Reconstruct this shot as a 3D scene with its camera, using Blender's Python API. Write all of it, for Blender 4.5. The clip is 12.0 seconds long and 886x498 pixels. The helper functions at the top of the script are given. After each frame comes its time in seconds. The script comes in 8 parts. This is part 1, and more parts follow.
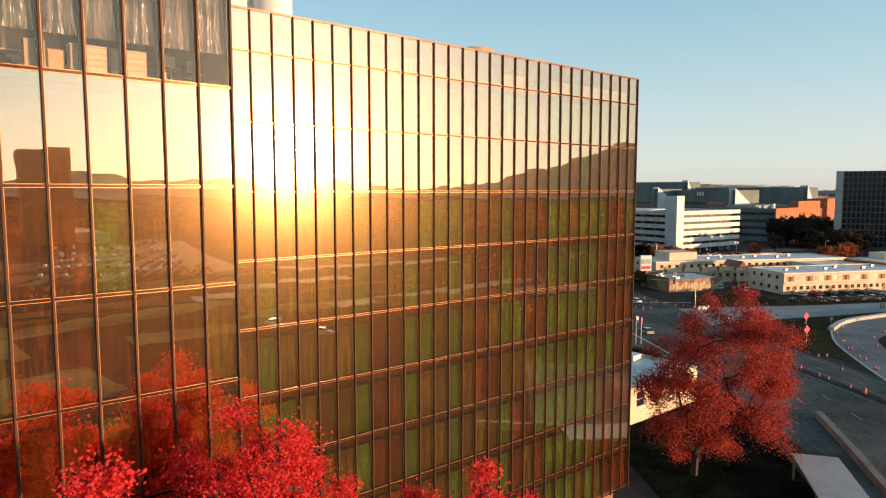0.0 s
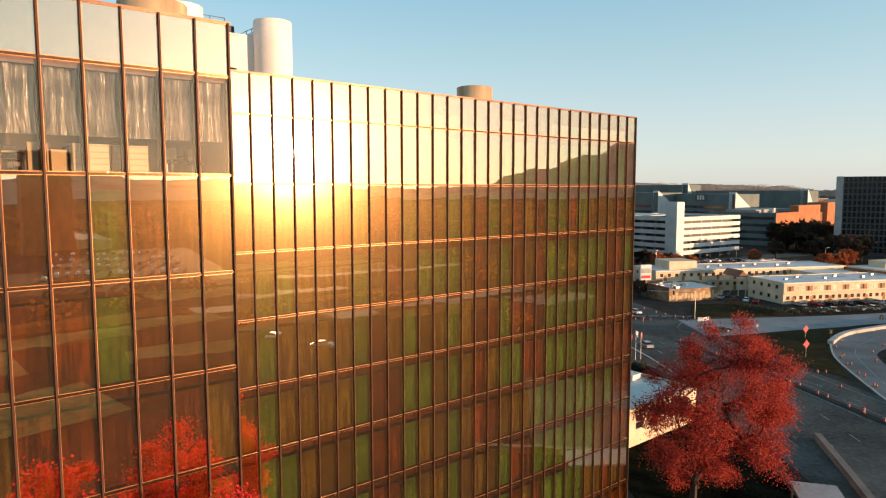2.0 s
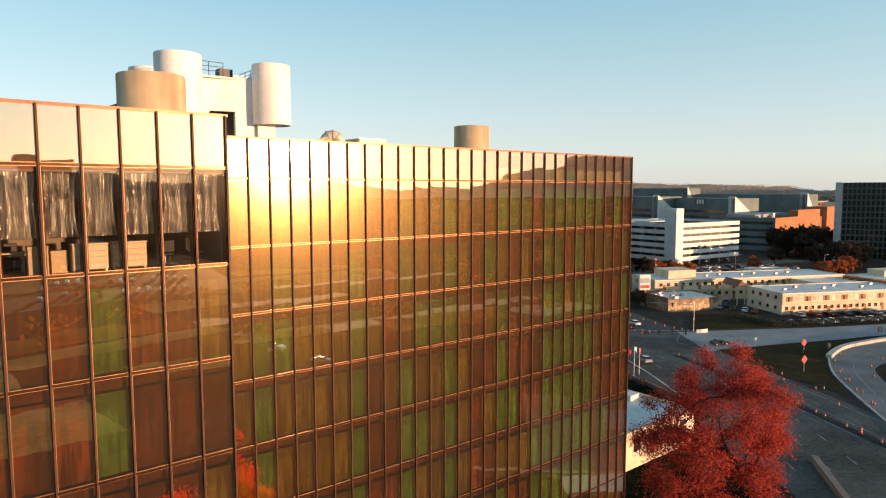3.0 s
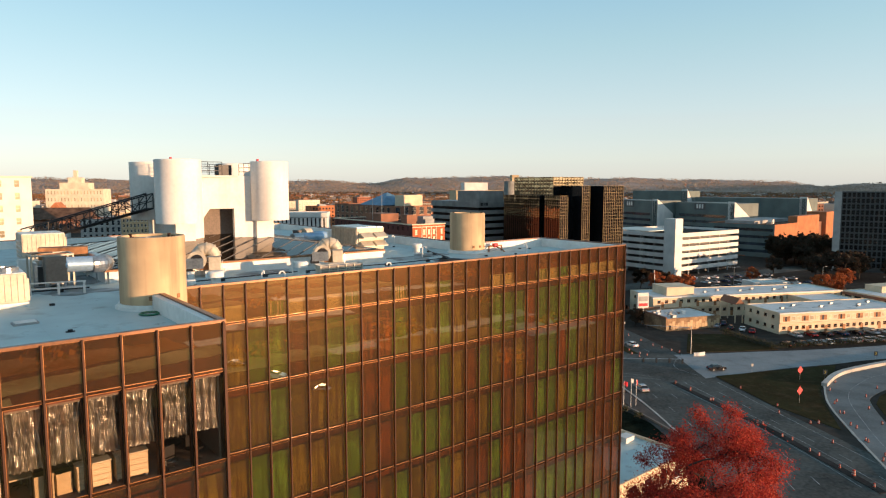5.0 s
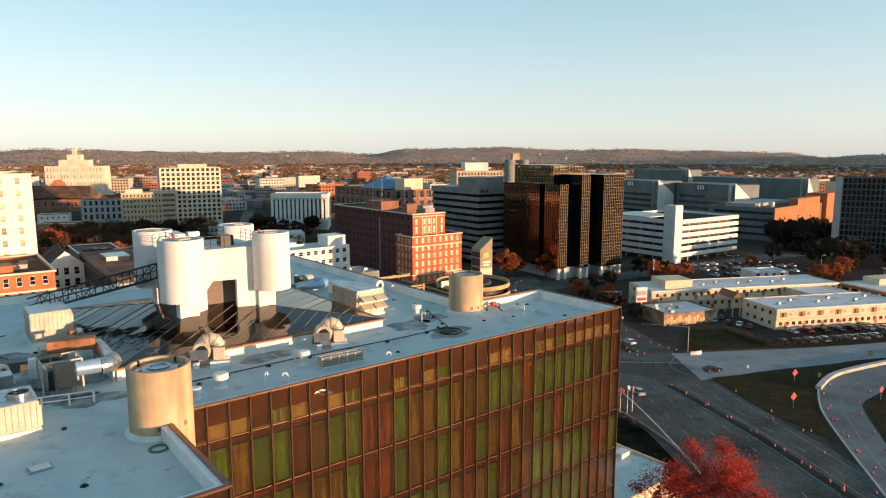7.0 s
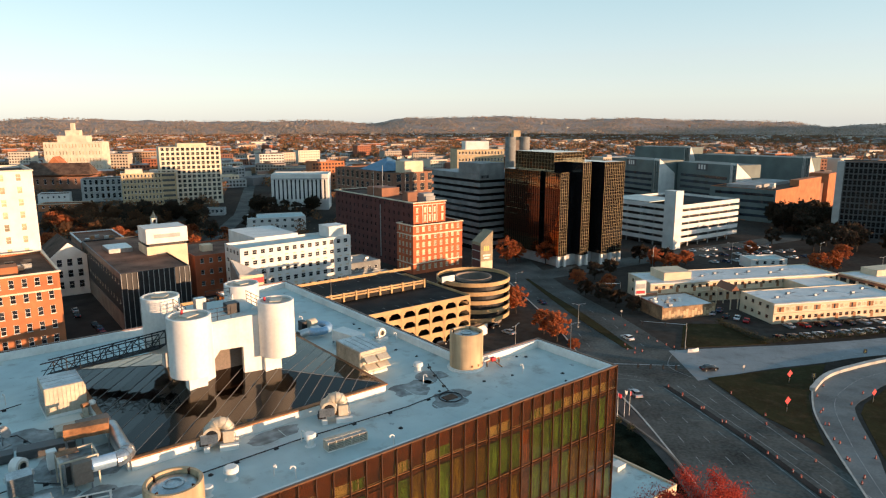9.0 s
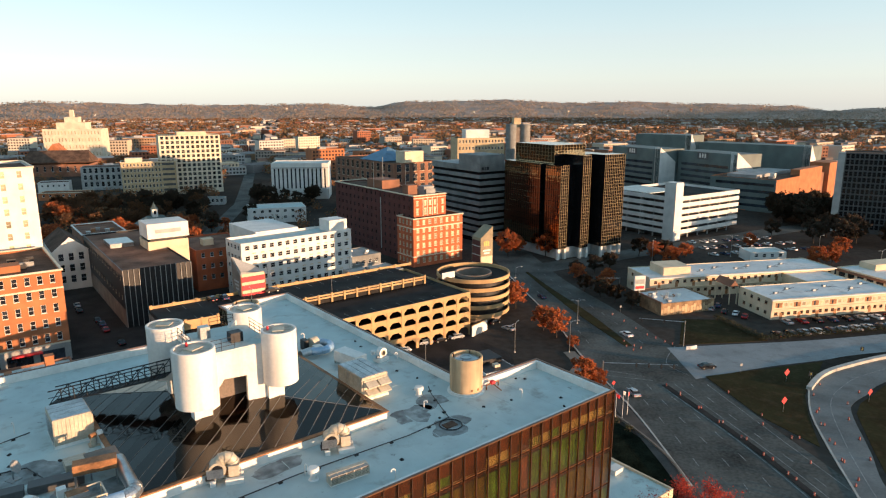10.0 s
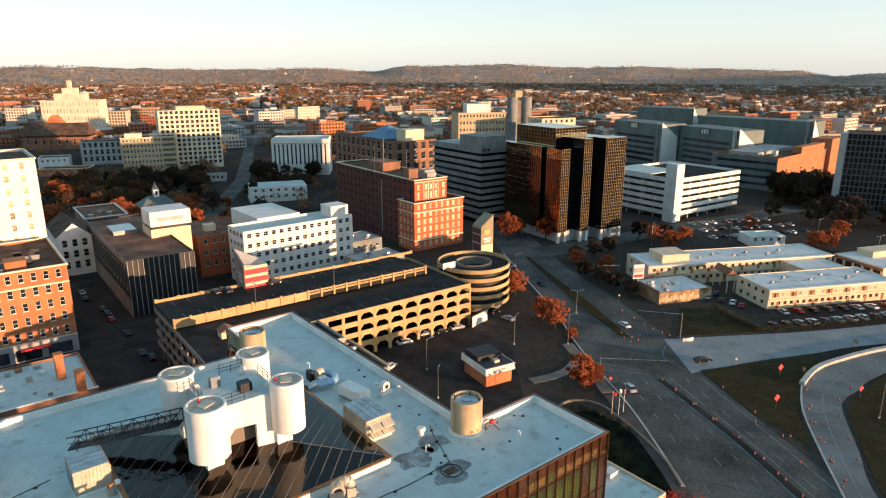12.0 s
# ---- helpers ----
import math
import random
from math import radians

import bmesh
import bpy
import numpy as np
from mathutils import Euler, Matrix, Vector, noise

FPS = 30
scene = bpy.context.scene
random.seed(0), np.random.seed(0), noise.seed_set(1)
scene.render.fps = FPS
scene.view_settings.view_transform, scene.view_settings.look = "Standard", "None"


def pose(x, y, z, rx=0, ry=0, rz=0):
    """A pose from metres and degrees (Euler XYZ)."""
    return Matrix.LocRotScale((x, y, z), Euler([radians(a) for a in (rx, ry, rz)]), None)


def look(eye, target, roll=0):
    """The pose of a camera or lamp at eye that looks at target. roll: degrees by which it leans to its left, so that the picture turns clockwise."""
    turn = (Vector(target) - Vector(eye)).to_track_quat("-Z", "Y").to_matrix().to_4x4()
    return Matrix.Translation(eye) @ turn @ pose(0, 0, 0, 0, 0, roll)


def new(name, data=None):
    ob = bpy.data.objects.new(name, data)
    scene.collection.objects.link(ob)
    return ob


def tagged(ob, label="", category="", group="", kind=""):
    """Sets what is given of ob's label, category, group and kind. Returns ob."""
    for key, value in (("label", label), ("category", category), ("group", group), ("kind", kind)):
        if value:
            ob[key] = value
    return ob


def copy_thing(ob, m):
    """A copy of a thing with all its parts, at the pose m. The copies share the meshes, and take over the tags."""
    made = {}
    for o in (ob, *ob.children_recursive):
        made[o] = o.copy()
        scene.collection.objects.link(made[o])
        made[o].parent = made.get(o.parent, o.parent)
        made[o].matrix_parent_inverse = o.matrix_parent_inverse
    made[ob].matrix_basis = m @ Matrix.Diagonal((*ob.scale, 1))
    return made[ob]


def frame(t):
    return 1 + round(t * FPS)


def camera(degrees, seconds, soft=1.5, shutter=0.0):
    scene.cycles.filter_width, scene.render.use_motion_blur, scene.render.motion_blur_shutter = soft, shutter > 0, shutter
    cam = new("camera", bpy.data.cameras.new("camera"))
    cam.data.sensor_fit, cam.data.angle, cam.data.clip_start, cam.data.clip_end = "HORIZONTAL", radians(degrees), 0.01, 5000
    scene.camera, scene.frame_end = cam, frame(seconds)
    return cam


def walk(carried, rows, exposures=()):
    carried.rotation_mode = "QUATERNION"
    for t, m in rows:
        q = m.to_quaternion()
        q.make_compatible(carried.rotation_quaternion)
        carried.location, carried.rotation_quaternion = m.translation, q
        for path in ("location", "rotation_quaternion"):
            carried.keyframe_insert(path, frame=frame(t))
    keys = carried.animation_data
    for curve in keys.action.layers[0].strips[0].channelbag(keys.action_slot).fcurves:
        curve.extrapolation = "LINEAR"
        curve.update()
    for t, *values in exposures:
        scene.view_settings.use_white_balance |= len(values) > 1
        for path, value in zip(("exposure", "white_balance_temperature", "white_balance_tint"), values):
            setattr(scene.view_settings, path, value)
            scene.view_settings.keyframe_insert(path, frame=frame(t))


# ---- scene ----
cam = camera(68.2, 12.0, 1.2)
METRES, EYE, TILT, LEAN, TURN = 45.0, 33.0, -5.08, 0.0, 0.0
ROWS = [
    (0.0, 0.0, 0.0, 0.0, 0.0, 0.0, -0.0),
    (0.5, 0.0003, -0.001, 0.0084, -0.0, 0.0, 0.03),
    (1.0, 0.0009, -0.0017, 0.018, 0.01, -0.0, 0.04),
    (1.5, 0.0016, -0.0039, 0.0391, 0.04, -0.01, 0.04),
    (2.0, 0.0023, -0.0073, 0.0747, 0.04, -0.03, 0.05),
    (2.5, 0.0042, -0.0116, 0.1125, 0.05, -0.05, 0.08),
    (3.0, 0.0078, -0.0161, 0.1519, 0.05, -0.04, 0.09),
    (5.0, 0.017, -0.0359, 0.3382, 0.08, -0.59, 0.05),
    (5.5, 0.0182, -0.0398, 0.3854, 0.09, -1.2, 0.04),
    (6.0, 0.0194, -0.0437, 0.4325, 0.1, -1.87, 0.01),
    (6.5, 0.02, -0.0482, 0.4792, 0.11, -2.52, 0.01),
    (7.0, 0.0202, -0.0517, 0.5262, 0.12, -3.2, 0.01),
    (9.0, 0.019, -0.0642, 0.7188, 0.16, -5.93, 0.01),
    (9.5, 0.0192, -0.0676, 0.7653, 0.18, -6.65, 0.0),
    (10.0, 0.0188, -0.0702, 0.8114, 0.18, -7.36, -0.01),
    (10.5, 0.0187, -0.0738, 0.8577, 0.2, -8.08, -0.02),
    (11.0, 0.0182, -0.0767, 0.9038, 0.21, -8.82, -0.04),
    (11.5, 0.0176, -0.0796, 0.9497, 0.22, -9.61, -0.06),
    (12.0, 0.0169, -0.0824, 0.9959, 0.24, -10.38, -0.08),
]
walk(cam, [(t, pose(0, 0, EYE, TILT, LEAN, TURN) @ pose(METRES * x, METRES * y, METRES * z, 90 + pitch, roll, yaw)) for t, x, y, z, yaw, pitch, roll in ROWS], exposures=[(0.0, 0.84), (2.5, 0.88), (5.5, 0.92), (9.0, 1.0), (12.0, 1.12)])
# ---------------------------------------------------------------- world and sun
SUN_AZ, SUN_EL = 115.2, 3.3          # clockwise from +y, degrees
world = bpy.data.worlds.new("sky")
scene.world = world
world.use_nodes = True
wn = world.node_tree.nodes
sky = wn.new("ShaderNodeTexSky")
sky.sky_type = "NISHITA"
sky.sun_disc = False
sky.sun_elevation = radians(SUN_EL + 15.0)   # the sky above the hills glows as if the sun stood a little higher
sky.sun_rotation = radians(SUN_AZ)
sky.altitude = 200
sky.air_density, sky.dust_density, sky.ozone_density = 1.0, 0.6, 1.2
wn["Background"].inputs["Strength"].default_value = 0.086
soft_sky = wn.new("ShaderNodeHueSaturation")
soft_sky.inputs["Hue"].default_value = 0.478
soft_sky.inputs["Saturation"].default_value = 0.90      # thin haze pales the sky
world.node_tree.links.new(sky.outputs[0], soft_sky.inputs["Color"])
haze_sky = wn.new("ShaderNodeMix")
haze_sky.data_type = "RGBA"
haze_sky.inputs["Factor"].default_value = 0.52           # bright thin haze over the whole sky
sky_way, sky_up, sky_ramp, sky_glow = wn.new("ShaderNodeTexCoord"), wn.new("ShaderNodeSeparateXYZ"), wn.new("ShaderNodeValToRGB"), wn.new("ShaderNodeVectorMath")
world.node_tree.links.new(sky_way.outputs["Generated"], sky_up.inputs[0])
world.node_tree.links.new(sky_up.outputs["Z"], sky_ramp.inputs["Fac"])
HAZE = [(0.0, (5.0, 5.5, 5.7)), (0.09, (5.0, 5.5, 5.7)), (0.2, (3.5, 5.1, 5.5)), (0.29, (2.4, 4.5, 5.8)), (1.0, (1.9, 3.1, 4.2))]   # pale at the horizon, bluer above
steps = sky_ramp.color_ramp.elements
while len(steps) < len(HAZE):
    steps.new(0.5)
for step, (height, tone) in zip(steps, HAZE):
    step.position, step.color = height, (*[c / 8 for c in tone], 1)
sky_glow.operation = "SCALE"
sky_glow.inputs["Scale"].default_value = 7.5
world.node_tree.links.new(sky_ramp.outputs["Color"], sky_glow.inputs[0])
world.node_tree.links.new(sky_glow.outputs[0], haze_sky.inputs["B"])
world.node_tree.links.new(soft_sky.outputs[0], haze_sky.inputs["A"])
world.node_tree.links.new(haze_sky.outputs["Result"], wn["Background"].inputs["Color"])
sun_data = bpy.data.lights.new("sun", "SUN")
sun_data.energy, sun_data.angle, sun_data.color = 5.0, radians(0.6), (1.0, 0.60, 0.34)
sun = new("sun", sun_data)
saz, sel = radians(SUN_AZ), radians(SUN_EL)
SUN_DIR = Vector((math.sin(saz) * math.cos(sel), math.cos(saz) * math.cos(sel), math.sin(sel)))
sun.matrix_world = look(SUN_DIR * 500, (0, 0, 0))


# ---------------------------------------------------------------- materials
def material(name, color, rough=0.8, metal=0.0, vary=0.18, fine=6.0, coarse=0.25, bump=0.1, each=0.0, dirt=None, spec=0.5, bump_dist=0.02):
    """A surface with fine grain, coarse stains, relief and, with each, a shift from piece to piece."""
    m = bpy.data.materials.new(name)
    m.use_nodes = True
    nt = m.node_tree
    n, l = nt.nodes, nt.links
    b = n["Principled BSDF"]
    b.inputs["Roughness"].default_value, b.inputs["Metallic"].default_value = rough, metal
    b.inputs["Specular IOR Level"].default_value = spec
    tc = n.new("ShaderNodeTexCoord")
    values = []
    for scale, detail in ((fine, 5.0), (coarse, 4.0)):
        t = n.new("ShaderNodeTexNoise")
        t.inputs["Scale"].default_value, t.inputs["Detail"].default_value = scale, detail
        l.new(tc.outputs["Object"], t.inputs["Vector"])
        values.append(t)
    mix = n.new("ShaderNodeMix")
    mix.data_type = "RGBA"
    lo = dirt if dirt else tuple(c * (1 - 2.2 * vary) for c in color)
    mix.inputs["A"].default_value, mix.inputs["B"].default_value = (*lo, 1), (*[min(1, c * (1 + vary)) for c in color], 1)
    add = n.new("ShaderNodeMath")
    add.operation = "MULTIPLY_ADD"
    l.new(values[0].outputs["Fac"], add.inputs[0])
    add.inputs[1].default_value = 0.6
    l.new(values[1].outputs["Fac"], add.inputs[2])
    rng = n.new("ShaderNodeMapRange")
    rng.inputs["From Min"].default_value, rng.inputs["From Max"].default_value = 0.5, 1.05
    l.new(add.outputs[0], rng.inputs["Value"])
    l.new(rng.outputs[0], mix.inputs["Factor"])
    col = mix.outputs["Result"]
    if each:
        info = n.new("ShaderNodeObjectInfo")
        hsv = n.new("ShaderNodeHueSaturation")
        r = n.new("ShaderNodeMapRange")
        r.inputs["To Min"].default_value, r.inputs["To Max"].default_value = 1 - each, 1 + each
        l.new(info.outputs["Random"], r.inputs["Value"])
        l.new(r.outputs[0], hsv.inputs["Value"])
        l.new(col, hsv.inputs["Color"])
        col = hsv.outputs["Color"]
    l.new(col, b.inputs["Base Color"])
    if bump:
        bp = n.new("ShaderNodeBump")
        bp.inputs["Strength"].default_value, bp.inputs["Distance"].default_value = bump, bump_dist
        l.new(values[0].outputs["Fac"], bp.inputs["Height"])
        l.new(bp.outputs[0], b.inputs["Normal"])
    return m


def island_material(name, colors, rough=0.8, translucent=0.0):
    """For joined small pieces: every island takes one of the colours."""
    m = bpy.data.materials.new(name)
    m.use_nodes = True
    n, l = m.node_tree.nodes, m.node_tree.links
    b = n["Principled BSDF"]
    b.inputs["Roughness"].default_value = rough
    b.inputs["Specular IOR Level"].default_value = 0.2
    geo = n.new("ShaderNodeNewGeometry")
    ramp = n.new("ShaderNodeValToRGB")
    ramp.color_ramp.interpolation = "CONSTANT" if len(colors) > 4 else "LINEAR"
    el = ramp.color_ramp.elements
    while len(el) < len(colors):
        el.new(0.5)
    for i, c in enumerate(colors):
        el[i].position, el[i].color = i / len(colors), (*c, 1)
    l.new(geo.outputs["Random Per Island"], ramp.inputs["Fac"])
    l.new(ramp.outputs["Color"], b.inputs["Base Color"])
    if translucent:
        tr = n.new("ShaderNodeBsdfTranslucent")
        l.new(ramp.outputs["Color"], tr.inputs["Color"])
        mx = n.new("ShaderNodeMixShader")
        mx.inputs[0].default_value = translucent
        l.new(b.outputs[0], mx.inputs[1])
        l.new(tr.outputs[0], mx.inputs[2])
        l.new(mx.outputs[0], n["Material Output"].inputs["Surface"])
    return m


def coated_glass(name, mirror, tint, share, haze=0.06, haze_rough=0.22, wave=0.0, glare=0.0):
    """Sun-reflecting glass: part mirror, a little rough haze for the sun's glow, the rest lets tinted light through."""
    m = bpy.data.materials.new(name)
    m.use_nodes = True
    n, l = m.node_tree.nodes, m.node_tree.links
    n.remove(n["Principled BSDF"])
    tr = n.new("ShaderNodeBsdfTransparent")
    tr.inputs["Color"].default_value = (*tint, 1)
    gl = n.new("ShaderNodeBsdfGlossy")
    gl.inputs["Color"].default_value, gl.inputs["Roughness"].default_value = (*mirror, 1), 0.0
    hz = n.new("ShaderNodeBsdfGlossy")
    hz.inputs["Color"].default_value, hz.inputs["Roughness"].default_value = (*mirror, 1), haze_rough
    m1, m2 = n.new("ShaderNodeMixShader"), n.new("ShaderNodeMixShader")
    m1.inputs[0].default_value, m2.inputs[0].default_value = haze, share
    l.new(gl.outputs[0], m1.inputs[1])
    l.new(hz.outputs[0], m1.inputs[2])
    l.new(tr.outputs[0], m2.inputs[1])
    l.new(m1.outputs[0], m2.inputs[2])
    if glare:
        # an orange gloss lobe, added to stand in for the wide sun glare
        film, m3 = n.new("ShaderNodeBsdfGlossy"), n.new("ShaderNodeMixShader")
        film.inputs["Color"].default_value, film.inputs["Roughness"].default_value = (1.0, 0.62, 0.24, 1), 0.24
        m3.inputs[0].default_value = glare
        l.new(m1.outputs[0], m3.inputs[1])
        l.new(film.outputs[0], m3.inputs[2])
        l.new(m3.outputs[0], m2.inputs[2])
    l.new(m2.outputs[0], n["Material Output"].inputs["Surface"])
    if wave:
        tc, ns, bp = n.new("ShaderNodeTexCoord"), n.new("ShaderNodeTexNoise"), n.new("ShaderNodeBump")
        ns.inputs["Scale"].default_value, ns.inputs["Detail"].default_value = 0.9, 1.0
        l.new(tc.outputs["Object"], ns.inputs["Vector"])
        bp.inputs["Strength"].default_value, bp.inputs["Distance"].default_value = min(1.0, wave), 0.02 * max(1.0, wave)
        l.new(ns.outputs["Fac"], bp.inputs["Height"])
        l.new(bp.outputs[0], gl.inputs["Normal"])
    return m


GLASS = coated_glass("bronze mirror glass", (1.0, 0.92, 0.78), (0.96, 0.86, 0.62), 0.44, 0.05, 0.13, 0.09, 0.05)
CLEAR = coated_glass("clear bronze glass", (1.0, 0.84, 0.64), (0.97, 0.94, 0.90), 0.075, 0.04, 0.15, 0.05)
SKYGLASS = coated_glass("dark skylight glass", (0.92, 0.86, 0.80), (0.10, 0.045, 0.022), 0.07, 0.25, 0.16, 1.6)
sky_nodes = SKYGLASS.node_tree.nodes
sky_gloss = sky_nodes.new("ShaderNodeFresnel")
sky_gloss.inputs["IOR"].default_value = 1.5
SKYGLASS.node_tree.links.new(sky_gloss.outputs[0], next(n for n in sky_nodes if n.type == "MIX_SHADER" and n.inputs[0].default_value < 0.1).inputs[0])
TOWERGLASS = coated_glass("black tower glass", (1.0, 0.82, 0.52), (0.03, 0.027, 0.022), 0.42, 0.05, 0.12, 2.0)
COPPER = material("bronze mullion metal", (0.07, 0.032, 0.016), 0.27, 0.75, 0.3, 9, 0.6, 0.1)
COPPER_DARK = material("dark bronze fin metal", (0.060, 0.024, 0.013), 0.6, 0.5, 0.3, 9, 0.6, 0.1)
SPANDREL = material("red brown spandrel", (0.20, 0.06, 0.03), 0.7, 0, 0.3, 3, 0.4, 0.1, each=0.3)


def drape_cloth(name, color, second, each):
    """Hanging cloth: upright streaks that run between two tones."""
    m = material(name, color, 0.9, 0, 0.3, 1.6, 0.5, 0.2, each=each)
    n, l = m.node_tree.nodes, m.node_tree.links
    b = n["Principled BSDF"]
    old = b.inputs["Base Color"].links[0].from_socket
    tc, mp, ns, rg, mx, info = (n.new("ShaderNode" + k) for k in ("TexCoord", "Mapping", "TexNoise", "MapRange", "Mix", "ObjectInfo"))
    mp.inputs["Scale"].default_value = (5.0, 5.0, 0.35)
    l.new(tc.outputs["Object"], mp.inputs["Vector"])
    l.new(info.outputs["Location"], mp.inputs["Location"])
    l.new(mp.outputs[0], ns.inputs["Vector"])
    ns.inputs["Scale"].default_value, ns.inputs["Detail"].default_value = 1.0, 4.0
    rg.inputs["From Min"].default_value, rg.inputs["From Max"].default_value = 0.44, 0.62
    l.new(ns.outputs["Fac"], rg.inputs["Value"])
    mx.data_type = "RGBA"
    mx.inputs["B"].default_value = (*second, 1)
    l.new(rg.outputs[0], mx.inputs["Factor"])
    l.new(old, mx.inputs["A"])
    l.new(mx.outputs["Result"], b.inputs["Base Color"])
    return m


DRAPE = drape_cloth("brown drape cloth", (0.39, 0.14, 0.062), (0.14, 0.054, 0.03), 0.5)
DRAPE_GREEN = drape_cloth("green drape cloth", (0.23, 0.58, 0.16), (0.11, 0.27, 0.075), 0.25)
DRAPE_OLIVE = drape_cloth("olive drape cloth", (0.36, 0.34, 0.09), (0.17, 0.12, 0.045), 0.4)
GILT = material("gilded glazing bead", (0.44, 0.20, 0.08), 0.38, 0.85, 0.3, 9, 0.6, 0.1)
COPING = material("bright bronze coping", (0.17, 0.085, 0.048), 0.4, 0.6, 0.25, 6, 0.5, 0.1)
FOIL = material("crumpled silver foil", (0.86, 0.79, 0.74), 0.30, 0.9, 0.3, 22, 0.9, 0.9, bump_dist=0.02)
foil_nodes, foil_links = FOIL.node_tree.nodes, FOIL.node_tree.links
foil_thin, foil_mix = foil_nodes.new("ShaderNodeBsdfTransparent"), foil_nodes.new("ShaderNodeMixShader")
foil_thin.inputs["Color"].default_value = (0.70, 0.64, 0.60, 1)
foil_mix.inputs[0].default_value = 0.62
foil_links.new(foil_thin.outputs[0], foil_mix.inputs[1])
foil_links.new(foil_nodes["Principled BSDF"].outputs[0], foil_mix.inputs[2])
foil_links.new(foil_mix.outputs[0], foil_nodes["Material Output"].inputs["Surface"])
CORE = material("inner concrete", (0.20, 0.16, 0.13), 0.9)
CARPET = material("office floor", (0.16, 0.12, 0.10), 0.9)
ROOF = material("white roof membrane", (0.455, 0.55, 0.53), 0.75, 0, 0.06, 0.6, 0.07, 0.1, dirt=(0.35, 0.41, 0.41))


def add_stains(mat, color, scale, low, high, amount):
    """Blotches with edges of their own over a surface's colour."""
    n, l = mat.node_tree.nodes, mat.node_tree.links
    b = n["Principled BSDF"]
    old = b.inputs["Base Color"].links[0].from_socket
    tc, ns, rg, mx = n.new("ShaderNodeTexCoord"), n.new("ShaderNodeTexNoise"), n.new("ShaderNodeMapRange"), n.new("ShaderNodeMix")
    ns.inputs["Scale"].default_value, ns.inputs["Detail"].default_value, ns.inputs["Roughness"].default_value = scale, 6.0, 0.62
    l.new(tc.outputs["Object"], ns.inputs["Vector"])
    rg.inputs["From Min"].default_value, rg.inputs["From Max"].default_value, rg.inputs["To Max"].default_value = low, high, amount
    l.new(ns.outputs["Fac"], rg.inputs["Value"])
    mx.data_type = "RGBA"
    mx.inputs["B"].default_value = (*color, 1)
    l.new(rg.outputs[0], mx.inputs["Factor"])
    l.new(old, mx.inputs["A"])
    l.new(mx.outputs["Result"], b.inputs["Base Color"])


add_stains(ROOF, (0.20, 0.185, 0.165), 0.45, 0.56, 0.74, 0.75)
add_stains(ROOF, (0.16, 0.15, 0.14), 2.6, 0.64, 0.74, 0.6)
add_stains(ROOF, (0.10, 0.10, 0.10), 0.8, 0.66, 0.72, 0.65)
CURB = material("white painted curb", (0.70, 0.69, 0.65), 0.7, 0, 0.1, 3, 0.3, 0.08)
WHITE = material("white painted stucco", (0.68, 0.66, 0.62), 0.75, 0, 0.08, 4, 0.35, 0.08)
TAN = material("tan concrete", (0.50, 0.36, 0.21), 0.85, 0, 0.13, 1.0, 0.35, 0.1)


def add_streaks(mat, color, low, high, amount, across=1.6, along=0.12):
    """Upright run-down stains."""
    n, l = mat.node_tree.nodes, mat.node_tree.links
    b = n["Principled BSDF"]
    old = b.inputs["Base Color"].links[0].from_socket
    tc, mp, ns, rg, mx = (n.new("ShaderNode" + k) for k in ("TexCoord", "Mapping", "TexNoise", "MapRange", "Mix"))
    mp.inputs["Scale"].default_value = (across, across, along)
    l.new(tc.outputs["Object"], mp.inputs["Vector"])
    l.new(mp.outputs[0], ns.inputs["Vector"])
    ns.inputs["Scale"].default_value, ns.inputs["Detail"].default_value = 1.0, 5.0
    rg.inputs["From Min"].default_value, rg.inputs["From Max"].default_value, rg.inputs["To Max"].default_value = low, high, amount
    l.new(ns.outputs["Fac"], rg.inputs["Value"])
    mx.data_type = "RGBA"
    mx.inputs["B"].default_value = (*color, 1)
    l.new(rg.outputs[0], mx.inputs["Factor"])
    l.new(old, mx.inputs["A"])
    l.new(mx.outputs["Result"], b.inputs["Base Color"])


add_streaks(TAN, (0.24, 0.17, 0.10), 0.46, 0.64, 0.7)
add_streaks(WHITE, (0.50, 0.46, 0.41), 0.52, 0.70, 0.5, 1.2, 0.10)
AC_BEIGE = material("beige painted steel", (0.46, 0.41, 0.32), 0.5, 0.1, 0.16, 5, 0.6, 0.1)
STEEL = material("galvanised steel", (0.42, 0.44, 0.45), 0.32, 0.9, 0.2, 8, 1.0, 0.1)
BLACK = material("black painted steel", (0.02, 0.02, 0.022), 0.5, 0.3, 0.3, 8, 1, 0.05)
RUST = material("rust brown trim", (0.30, 0.14, 0.06), 0.7, 0.2, 0.3, 5, 0.6, 0.1)
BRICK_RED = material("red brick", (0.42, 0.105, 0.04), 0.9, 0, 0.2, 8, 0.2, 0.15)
# hotel side's shade is put in this darker red; also colours the maroon flank
BRICK_MAROON_SHADE = material("maroon brick and shaded red brick", (0.095, 0.026, 0.020), 0.9, 0, 0.2, 8, 0.2, 0.15)
BRICK_ORANGE = material("orange brick", (0.40, 0.145, 0.06), 0.9, 0, 0.18, 8, 0.2, 0.15)
BLIND = material("drawn cream window blind", (0.46, 0.38, 0.24), 0.35, 0, 0.3, 0.6, 0.15, 0.0, each=0.5)
BRICK_BROWN = material("brown brick", (0.24, 0.11, 0.065), 0.9, 0, 0.2, 8, 0.2, 0.15)
STONE = material("cream limestone", (0.62, 0.54, 0.41), 0.85, 0, 0.13, 5, 0.2, 0.1)
TANSTONE = material("tan stone", (0.46, 0.35, 0.21), 0.85, 0, 0.15, 5, 0.2, 0.1)
